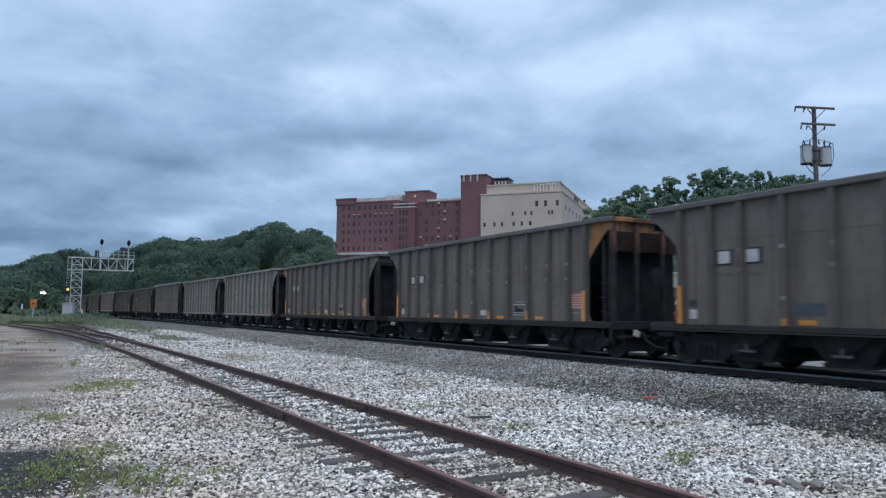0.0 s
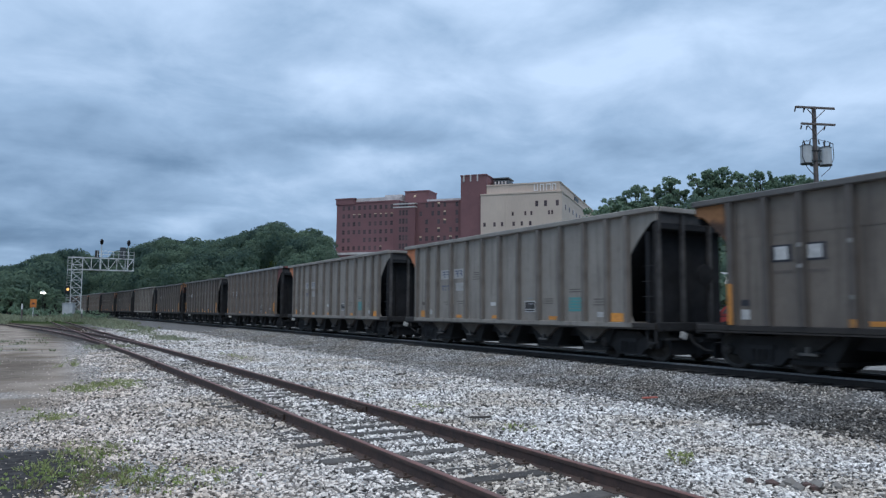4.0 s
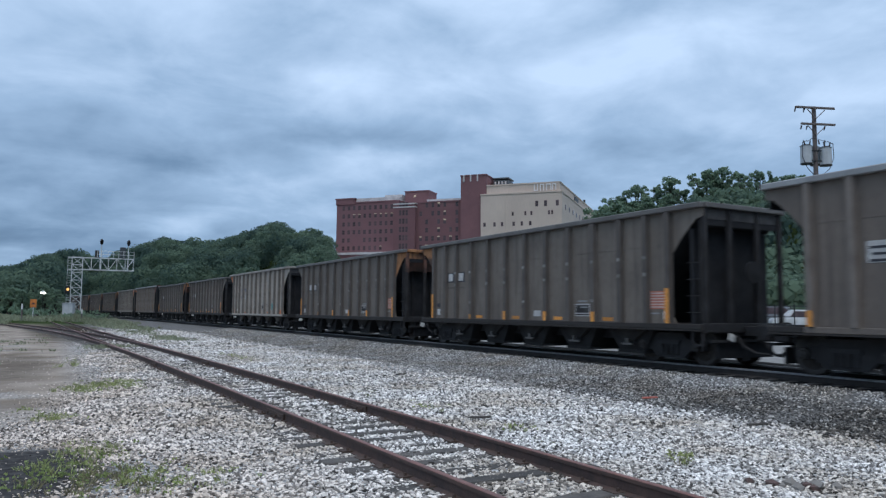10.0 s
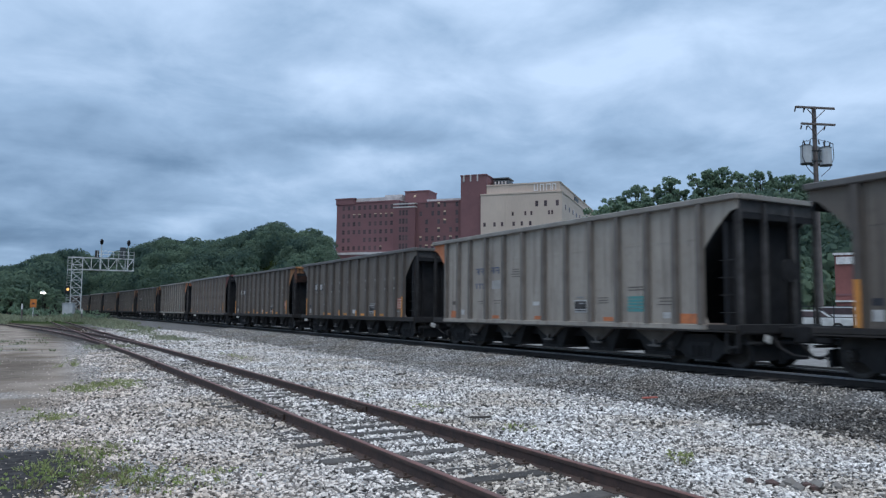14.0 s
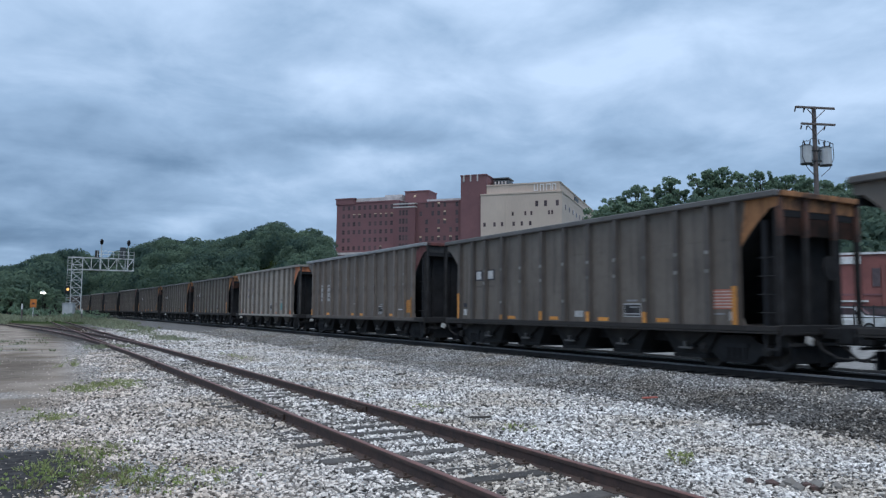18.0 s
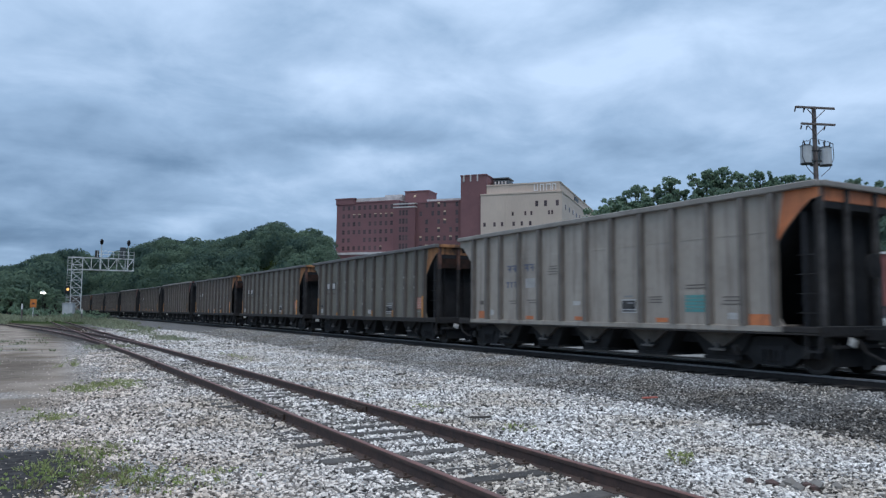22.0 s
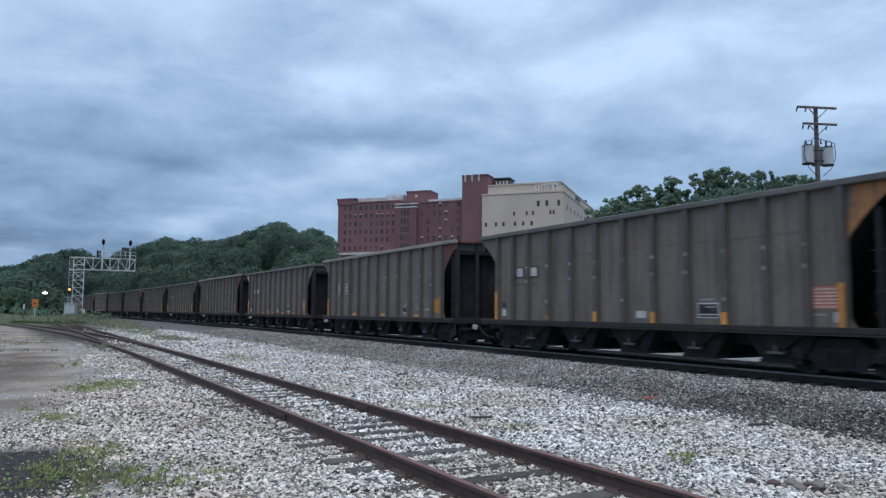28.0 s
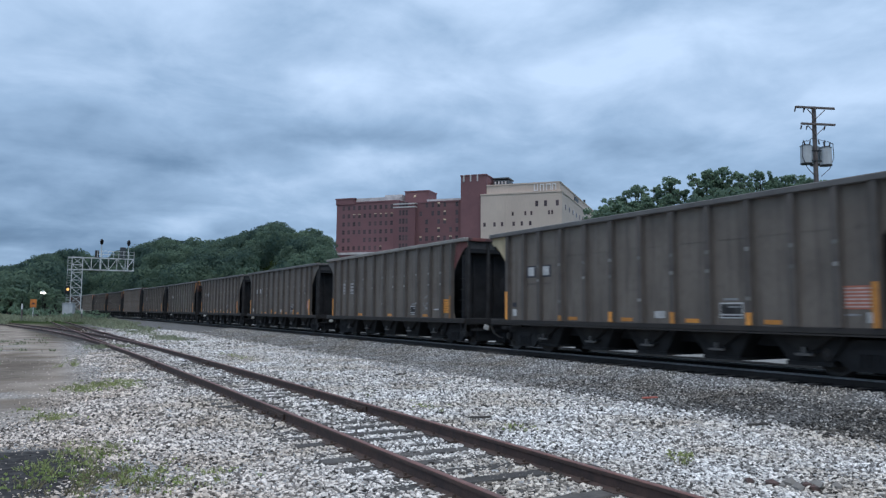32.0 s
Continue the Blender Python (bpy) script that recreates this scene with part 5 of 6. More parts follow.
rt = random.Random(21)
spots = []
# crowns along the top of the bluff: bearing and rise of each crown for each metre ahead
BLUFF = ((0.219, 0.15), (0.233, 0.162), (0.247, 0.164), (0.265, 0.18), (0.294, 0.177), (0.313, 0.1925), (0.362, 0.2), (0.383, 0.2045), (0.409, 0.197), (0.436, 0.2), (0.456, 0.19), (0.481, 0.1955), (0.503, 0.19), (0.53, 0.187), (0.56, 0.19), (0.6, 0.19), (0.64, 0.185))
for px, rise in BLUFF:
    dist = rt.uniform(146, 154)
    x, y, _ = seen(px, dist)
    k = rt.randrange(5)
    spots.append((x, y, k, (1.73 + rise * dist - land(x, y)) / (TREE_KINDS[k][1] * 1.0), rt.uniform(0, 360)))
for drop, near, far, step, first in ((2.2, 138, 146, 0.023, 0.23), (5.0, 112, 130, 0.029, 0.247)):
    px = first
    while px < 0.63:
        dist = rt.uniform(near, far)
        x, y, _ = seen(px, dist)
        k = rt.randrange(5)
        rise = np.interp(px, [q[0] for q in BLUFF], [q[1] for q in BLUFF])
        top = 1.73 + rise * dist - drop - rt.uniform(0.0, 1.6) - (5.0 if 0.322 < px < 0.356 else 0.0)
        spots.append((x, y, k, max(0.4, (top - land(x, y)) / TREE_KINDS[k][1]), rt.uniform(0, 360)))
        px += step * rt.uniform(0.75, 1.3)
plant_trees(spots, "leafy deciduous tree in full summer green on the slope", "trees on the bluff")
# scrub trees left of the signal mast hide the far end of the train
spots = []
for px, dist, sc in ((-0.525, 122, 0.42), (-0.54, 126, 0.5), (-0.555, 130, 0.45), (-0.57, 124, 0.42), (-0.585, 128, 0.55), (-0.60, 132, 0.5), (-0.62, 126, 0.5), (-0.64, 130, 0.55), (-0.66, 128, 0.5), (-0.548, 140, 0.55), (-0.59, 145, 0.6), (-0.517, 138, 0.42)):
    x, y, _ = seen(px, dist)
    spots.append((x, y, rt.randrange(5), sc, rt.uniform(0, 360)))
plant_trees(spots, "low bushy scrub tree beside the tracks", "scrub trees by the signal")


# the line of the treetops: bearing and rise for each metre ahead
WOODS_PX = (-0.750, -0.627, -0.604, -0.573, -0.558, -0.528, -0.497, -0.489, -0.481, -0.450, -0.439, -0.428, -0.405, -0.382, -0.366, -0.351, -0.341, -0.334, -0.316, -0.297, -0.274, -0.259, -0.253, -0.243, -0.228, -0.218, -0.210, -0.200, -0.193, -0.180, -0.167, -0.158, -0.142, -0.100)
WOODS_TOP = (0.0520, 0.0563, 0.0587, 0.0621, 0.0722, 0.0794, 0.0851, 0.0812, 0.0728, 0.0746, 0.0824, 0.0848, 0.0919, 0.1007, 0.0969, 0.0939, 0.1010, 0.0956, 0.0957, 0.0997, 0.1069, 0.1101, 0.1164, 0.1180, 0.1236, 0.1206, 0.1105, 0.1043, 0.1122, 0.1138, 0.1077, 0.1008, 0.0970, 0.0926)


def woodland():
    """The wooded hillside far behind the train: many crowns of small leaf clumps, uncountable."""
    rng = np.random.default_rng(8)
    cs, rs = [], []
    rows = [(px, rng.uniform(385, 430), True) for px in np.arange(-0.7, -0.15, 0.0075)]
    rows += [(px + rng.uniform(-0.004, 0.004), rng.uniform(330, 370), True) for px in np.arange(-0.7, -0.15, 0.011)]
    rows += [(rng.uniform(-0.72, -0.15), rng.uniform(190, 420), False) for _ in range(560)]
    for px, dist, ridge in rows:
        x, y, _z = seen(px, dist)
        z = land(x, y)
        if z < 1.2 and px > -0.5 and not ridge:
            continue
        r0 = rng.uniform(2.2, 3.6) if ridge else rng.uniform(3.0, 6.2)
        limit = 1.73 + dist * float(np.interp(px, WOODS_PX, WOODS_TOP))
        if ridge:
            top = limit - rng.uniform(0.0, 1.6)
        else:
            top = min(z + rng.uniform(6.5, 16.0), limit - rng.uniform(0.5, 3.0))
        if top < z + 2.0:
            continue
        cs.append((x, y, top - r0 * 0.85))
        rs.append(r0)
        for j in range(6):
            r = rng.uniform(0.3, 0.55) * r0
            a = rng.uniform(0, math.tau)
            cs.append((x + r0 * 0.9 * math.cos(a), y + r0 * 0.9 * math.sin(a), top - r * 0.8 - r0 * rng.uniform(0.1, 1.5)))
            rs.append(r)
    # undergrowth on the bluff behind the lot
    for _ in range(230):
        px, dist = rng.uniform(0.24, 0.66), rng.uniform(80, 132)
        x, y, _z = seen(px, dist)
        r0 = rng.uniform(1.6, 2.8)
        cs.append((x, y, land(x, y) + r0 * rng.uniform(0.5, 1.3)))
        rs.append(r0)
    for _ in range(70):
        px, dist = rng.uniform(0.33, 0.515), rng.uniform(62, 82)
        x, y, _z = seen(px, dist)
        r0 = rng.uniform(1.4, 2.6)
        cs.append((x, y, land(x, y) + r0 * rng.uniform(0.4, 1.2)))
        rs.append(r0)
    V, F = leaf_quads(rng, cs, rs, 16.5, 0.74, 0.84, 0.28, -0.45)
    return mesh_np("woodland", V, F)


woods = part("woodland", woodland(), M["leaf_far"])
tagged(woods, "dense green wooded hillside behind the train", "woods", kind="stuff")


# ---------------------------------------------------------------- the lot behind the line
M["carwhite"] = mat("white_car_paint", (0.7, 0.71, 0.72), 0.25, scale=2)
M["carsilver"] = mat("silver_car_paint", (0.4, 0.41, 0.43), 0.25, 0.5, scale=2)
M["carred"] = mat("dark_red_car_paint", (0.3, 0.04, 0.04), 0.3, scale=2)
M["cardark"] = mat("charcoal_car_paint", (0.04, 0.045, 0.05), 0.3, scale=2)
M["tyre"] = mat("black_tyre_rubber", (0.02, 0.02, 0.02), 0.9, scale=6)
M["lot_brick"] = mat("reddish_brick", (0.26, 0.1, 0.09), 0.9, alt=(0.2, 0.08, 0.075), scale=0.6, grime=0.2)
M["lot_beige"] = mat("cream_wall_paint", (0.6, 0.56, 0.5), 0.8, scale=0.4, streak=((0.4, 0.36, 0.3), 0.4))
M["lampglass"] = mat("clear_lamp_lens", (0.6, 0.6, 0.6), 0.15)


def parked_vehicle(px, dist, paint, tall, turn, label):
    """tall 0: saloon, 1: sport utility or pickup."""
    x, y, _ = seen(px, dist)
    c = empty("parked_car", pose(x, y, land(x, y), 0, 0, turn))
    tagged(c, label, "car", "cars parked behind the line")
    k = 1.0 + 0.18 * tall
    low = [(-2.3, 0.35), (-2.35, 0.75 * k), (-2.2, 0.86 * k), (-1.1, 0.95 * k), (1.3, 0.97 * k), (2.15, 0.92 * k), (2.3, 0.7 * k), (2.25, 0.35)]
    bm = add_prism(bmesh.new(), low, 1, -0.9, 0.9)
    bmesh.ops.bevel(bm, geom=bm.edges[:], offset=0.06, segments=2, affect="EDGES")
    part("body", bm, paint, c)
    roof = [(-1.25, 0.93 * k), (-0.55, 1.42 * k), (1.0 + 0.5 * tall, 1.45 * k), (1.6 + 0.45 * tall, 0.95 * k)]
    bm = add_prism(bmesh.new(), roof, 1, -0.76, 0.76)
    bmesh.ops.bevel(bm, geom=bm.edges[:], offset=0.08, segments=2, affect="EDGES")
    part("cabin", bm, paint, c)
    for sy in (-1, 1):
        win = [(-0.95, 0.99 * k), (-0.48, 1.34 * k), (0.95 + 0.45 * tall, 1.36 * k), (1.25 + 0.45 * tall, 0.99 * k)]
        part("side_window", add_prism(bmesh.new(), win, 1, *sorted((sy * 0.74, sy * 0.775))), M["glass"], c)
    ws = bmesh.new()
    q = [ws.verts.new(v) for v in ((-1.2, -0.66, 0.99 * k), (-1.2, 0.66, 0.99 * k), (-0.66, 0.6, 1.38 * k), (-0.66, -0.6, 1.38 * k))]
    ws.faces.new(q)
    bmesh.ops.translate(ws, vec=(-0.07, 0, 0.015), verts=ws.verts)
    bmesh.ops.solidify(ws, geom=ws.faces[:], thickness=0.02)
    part("windscreen", ws, M["glass"], c)
    for sx in (-1.42, 1.42):
        for sy in (-1, 1):
            w = part("wheel", add_tube(bmesh.new(), (sx, sy * 0.72, 0.33), (sx, sy * 0.93, 0.33), 0.33, n=18), M["tyre"], c)
            part("rim", add_tube(bmesh.new(), (sx, sy * 0.93, 0.33), (sx, sy * 0.945, 0.33), 0.21, n=14), M["carsilver"], w)
    for sy in (-0.62, 0.62):
        part("headlight", boxes((-2.38, -2.3, sy - 0.18, sy + 0.18, 0.66 * k, 0.78 * k), bev=0.02), M["lampglass"], c)
    return c


LOT = "parked on the lot behind the rails"
for px, dist, paint, tall, turn, label in ((0.548, 47.5, "carwhite", 1, 140, "white sport utility vehicle " + LOT), (0.497, 46.5, "carwhite", 0, 165, "white saloon car " + LOT), (0.455, 49.0, "carsilver", 1, 150, "silver sport utility vehicle " + LOT), (0.418, 50.0, "carred", 1, 150, "dark red pickup-sized vehicle " + LOT), (0.381, 51.0, "carwhite", 0, 150, "white saloon car " + LOT), (0.345, 52.5, "carred", 0, 150, "dark red saloon car " + LOT), (0.6, 50.5, "cardark", 1, 140, "charcoal sport utility vehicle " + LOT)):
    parked_vehicle(px, dist, M[paint], tall, turn - TH, label)


def lot_building(name, px, dist, width, depth, height, wall, label, annex, turn):
    x, y, _ = seen(px, dist)
    z = land(x, y)
    h = empty(name, pose(x, y, z, 0, 0, -TH - turn))
    tagged(h, label, "building")
    part("wall", boxes((0, width, 0, depth, -0.5, height)), wall, h)
    part("roof_edge", boxes((-0.12, width + 0.12, -0.12, depth + 0.12, height, height + 0.18)), M["letter"], h)
    if annex:
        part("sign_band", boxes((0.1, 1.9, -0.1, -0.005, height - 0.75, height - 0.15)), M["letter"], h, "pale sign band")
        for x0 in (1.75, 3.4, 5.0):
            part("pilaster", boxes((x0 - 0.13, x0 + 0.13, -0.12, -0.005, -0.4, height - 0.8)), wall, h)
        part("string_course", boxes((0, width, -0.08, -0.005, 2.7, 2.85)), M["brick_dark"], h)
        part("annex", boxes((0.1, 2.2, -2.2, -0.13, -0.4, 2.15)), wall, h)
        part("annex_roof", boxes((0.0, 2.3, -2.3, -0.13, 2.15, 2.28)), M["letter"], h)
        f = part("window", boxes((2.6, 3.2, -0.06, -0.004, 3.4, 4.9)), M["trimw"], h)
        part("pane", boxes((2.66, 3.14, -0.075, -0.062, 3.46, 4.84)), M["glass"], f)
    else:
        for x0 in (1.0, 3.2, 5.6):
            f = part("window", boxes((x0, x0 + 1.2, -0.06, -0.004, 2.4, 3.6)), M["trimw"], h)
            part("pane", boxes((x0 + 0.08, x0 + 1.12, -0.075, -0.062, 2.48, 3.52)), M["glass"], f)
        part("door", boxes((8.2, 9.2, -0.06, -0.004, 0, 2.1)), M["brick_dark"], h)


lot_building("brick_building", 0.5345, 60.0, 12.0, 9.0, 6.0, M["lot_brick"], "reddish brick building with white roof edge behind the rails", True, 30)
lot_building("beige_building", 0.292, 72.0, 8.2, 7.0, 4.9, M["lot_beige"], "low cream-painted building behind the rails", False, 6)


def lot_fence():
    f = empty("rail_fence")
    tagged(f, "thin black metal rail fence along the lot", "fence")
    a, c = Vector(seen(0.27, 45.5)), Vector(seen(0.64, 43.5))
    a.z, c.z = land(a.x, a.y), land(c.x, c.y)
    n = 14
    for i in range(n + 1):
        p = a.lerp(c, i / n)
        part("post", add_tube(bmesh.new(), p - Vector((0, 0, 0.2)), p + Vector((0, 0, 1.75)), 0.035, n=6), M["sigblack"], f)
    for dz in (1.0, 1.65):
        part("rail", add_beam(bmesh.new(), a + Vector((0, 0, dz)), c + Vector((0, 0, dz)), 0.05), M["sigblack"], f)


lot_fence()


# ---------------------------------------------------------------- by the turnout
def trackside():
    x, y, _ = seen(-0.5555, 100.0)
    z = land(x, y)
    s = empty("track_sign", pose(x, y, z, 0, 0, -TH + 14))
    tagged(s, "orange square sign on a thin post in the grass", "sign")
    part("post", add_beam(bmesh.new(), (0, 0.05, -0.3), (0, 0.05, 2.6), 0.08), M["galv"], s)
    part("panel", boxes((-0.4, 0.4, -0.02, 0.0, 1.55, 2.65), bev=0.004), M["sign"], s, "orange panel")
    part("panel_border", boxes((-0.36, 0.36, -0.028, -0.022, 1.6, 1.63), (-0.16, 0.16, -0.028, -0.022, 1.98, 2.2)), M["ink"], s)
    for px, d, h in ((-0.5705, 88.0, 1.9), (-0.489, 96.0, 1.5)):
        x, y, _ = seen(px, d)
        p = part("marker_post", add_tube(bmesh.new(), (0, 0, -0.3), (0, 0, h), 0.08, n=10), M["wood"], None)
        part("white_band", add_tube(bmesh.new(), (0, 0, h - 0.5), (0, 0, h - 0.02), 0.095, n=10), M["letter"], p)
        p.matrix_world = Matrix.Translation((x, y, land(x, y)))
        part("cap", add_tube(bmesh.new(), (0, 0, h), (0, 0, h + 0.1), 0.1, 0.06, n=10), M["galv"], p)
        tagged(p, "white-topped marker post standing in weeds", "post")
    x, y, _ = seen(-0.507, 104.0)
    c = empty("relay_cabinet", pose(x, y, land(x, y), 0, 0, -TH + 10))
    tagged(c, "pale grey steel relay cabinet beside the signal mast", "cabinet")
    part("body", boxes((-0.68, 0.68, -0.6, 0.6, 0, 1.95), bev=0.03), M["tank"], c)
    part("roof", boxes((-0.76, 0.76, -0.7, 0.7, 1.95, 2.04), bev=0.02), M["tank"], c)
    part("door", boxes((-0.6, -0.02, -0.64, -0.602, 0.2, 1.8)), M["tank"], c)
    part("door", boxes((0.02, 0.6, -0.64, -0.602, 0.2, 1.8)), M["tank"], c)
    x, y, _ = seen(-0.543, 112.0)
    lp = empty("street_lamp", pose(x, y, land(x, y), 0, 0, 0))
    tagged(lp, "tall lamp post with a glowing white lamp", "street lamp")
    part("pole", add_tube(bmesh.new(), (0, 0, 0), (0, 0, 4.2), 0.05, 0.035), M["under"], lp)
    part("lamp_head", add_tube(bmesh.new(), (0, 0, 4.1), (0, 0, 4.3), 0.24, 0.1, n=14), M["galv"], lp)
    lens = bmesh.new()
    bmesh.ops.create_uvsphere(lens, u_segments=16, v_segments=10, radius=0.26)
    bmesh.ops.scale(lens, vec=(1.5, 0.6, 0.5), verts=lens.verts)
    bmesh.ops.translate(lens, vec=(0, -0.2, 3.95), verts=lens.verts)
    part("lamp_lens", lens, mat("glowing_lamp", (0.9, 0.9, 0.85), 0.4, emit=((1.0, 0.97, 0.9), 4.0)), lp, "bright white lens")


trackside()

# ---------------------------------------------------------------- stones, weeds and litter
ICO = [(0, 0, 1), (0.89, 0, 0.45), (0.28, 0.85, 0.45), (-0.72, 0.53, 0.45), (-0.72, -0.53, 0.45), (0.28, -0.85, 0.45), (0.72, 0.53, -0.45), (-0.28, 0.85, -0.45), (-0.89, 0, -0.45), (-0.28, -0.85, -0.45), (0.72, -0.53, -0.45), (0, 0, -1)]
ICO_F = [(0, 1, 2), (0, 2, 3), (0, 3, 4), (0, 4, 5), (0, 5, 1), (1, 6, 2), (2, 7, 3), (3, 8, 4), (4, 9, 5), (5, 10, 1), (6, 7, 2), (7, 8, 3), (8, 9, 4), (9, 10, 5), (10, 6, 1)]
OCT = [(1, 0, 0), (0, 1, 0), (-1, 0, 0), (0, -1, 0), (0, 0, 1), (0, 0, -1)]
OCT_F = [(0, 1, 4), (1, 2, 4), (2, 3, 4), (3, 0, 4), (1, 0, 5), (2, 1, 5), (3, 2, 5), (0, 3, 5)]


def stones(rng, P, rad, fine):
    """One sheet of loose stones at the places P with radii rad."""
    base, faces = (np.array(ICO), np.array(ICO_F)) if fine else (np.array(OCT, float), np.array(OCT_F))
    n, k = len(P), len(base)
    if n == 0:
        return np.zeros((0, 3)), np.zeros((0, 3), int)
    shape = base[None] * rng.uniform(0.7, 1.25, (n, k, 1))
    stretch = np.stack([rng.uniform(0.8, 1.45, n), rng.uniform(0.7, 1.1, n), rng.uniform(0.45, 0.85, n)], -1)
    shape = shape * stretch[:, None, :]
    a, t = rng.uniform(0, math.tau, n), rng.normal(0, 0.35, n)
    ca, sa, ct, st = np.cos(a), np.sin(a), np.cos(t), np.sin(t)
    x, y, z = shape[..., 0], shape[..., 1], shape[..., 2]
    x, z = x * ct[:, None] - z * st[:, None], x * st[:, None] + z * ct[:, None]
    x, y = x * ca[:, None] - y * sa[:, None], x * sa[:, None] + y * ca[:, None]
    V = np.stack([x, y, z], -1) * rad[:, None, None] + P[:, None, :]
    F = faces[None] + (np.arange(n) * k)[:, None, None]
    return V.reshape(-1, 3), F.reshape(-1, 3)


def in_view(x, y):
    """The wedge of yard that the film shows, with a margin."""
    a = radians(TH)
    d = x * math.sin(a) + y * math.cos(a)
    w = x * math.cos(a) - y * math.sin(a)
    return (d > 4.4) & (np.abs(w) < 0.66 * d + 0.6), d


def stone_material(name, stops, blotch, soil_to=None):
    mt = bpy.data.materials.new(name)
    mt.use_nodes = True
    nt = mt.node_tree
    N, K = nt.nodes.new, nt.links.new
    bs = nt.nodes["Principled BSDF"]
    bs.inputs["Roughness"].default_value = 0.9
    bs.inputs["Specular IOR Level"].default_value = 0.25
    r = N("ShaderNodeNewGeometry").outputs["Random Per Island"]
    ramp = N("ShaderNodeValToRGB")
    e = ramp.color_ramp.elements
    e[0].position, e[0].color = stops[0][0], (*stops[0][1], 1)
    e[1].position, e[1].color = stops[-1][0], (*stops[-1][1], 1)
    for p, c in stops[1:-1]:
        q = e.new(p)
        q.color = (*c, 1)
    K(r, ramp.inputs[0])
    no = N("ShaderNodeTexNoise")
    no.inputs["Scale"].default_value, no.inputs["Detail"].default_value = 0.55, 6.0
    K(N("ShaderNodeTexCoord").outputs["Object"], no.inputs["Vector"])
    mr = N("ShaderNodeValToRGB")
    g = mr.color_ramp.elements
    g[0].position, g[0].color = 0.36, (blotch * 1.08, blotch, blotch * 0.9, 1)
    g[1].position, g[1].color = 0.62, (1.07, 1.07, 1.07, 1)
    K(no.outputs[0], mr.inputs[0])
    mx = N("ShaderNodeMix")
    mx.data_type, mx.blend_type = "RGBA", "MULTIPLY"
    mx.inputs[0].default_value = 1.0
    K(ramp.outputs[0], mx.inputs[6]), K(mr.outputs[0], mx.inputs[7])
    last = mx.outputs[2]
    if soil_to is not None:
        # stones nearer the dirt lane are dusted brown
        sp = N("ShaderNodeSeparateXYZ")
        K(N("ShaderNodeTexCoord").outputs["Object"], sp.inputs[0])
        fade = N("ShaderNodeMapRange")
        for i, v in enumerate((soil_to, soil_to - 3.6, 0.0, 1.0)):
            fade.inputs[i + 1].default_value = v
        K(sp.outputs[0], fade.inputs[0])
        dust = N("ShaderNodeMix")
        dust.data_type, dust.blend_type = "RGBA", "MULTIPLY"
        K(fade.outputs[0], dust.inputs[0]), K(last, dust.inputs[6])
        dust.inputs[7].default_value = (0.95, 0.87, 0.81, 1)
        last = dust.outputs[2]
    K(last, bs.inputs["Base Color"])
    return mt


M["pale_stone"] = stone_material("pale_crushed_limestone", ((0.0, (0.035, 0.034, 0.033)), (0.2, (0.17, 0.163, 0.157)), (0.5, (0.5, 0.485, 0.47)), (1.0, (0.97, 0.945, 0.92))), 0.7, 4.2)
M["dark_stone"] = stone_material("grey_trap_rock", ((0.0, (0.022, 0.022, 0.023)), (0.5, (0.068, 0.067, 0.066)), (0.86, (0.18, 0.175, 0.17)), (1.0, (0.58, 0.57, 0.55))), 0.75)
M["red_stone"] = mat("reddish_field_stone", (0.11, 0.065, 0.058), 0.9, alt=(0.06, 0.048, 0.045), scale=7, bump=0.4)


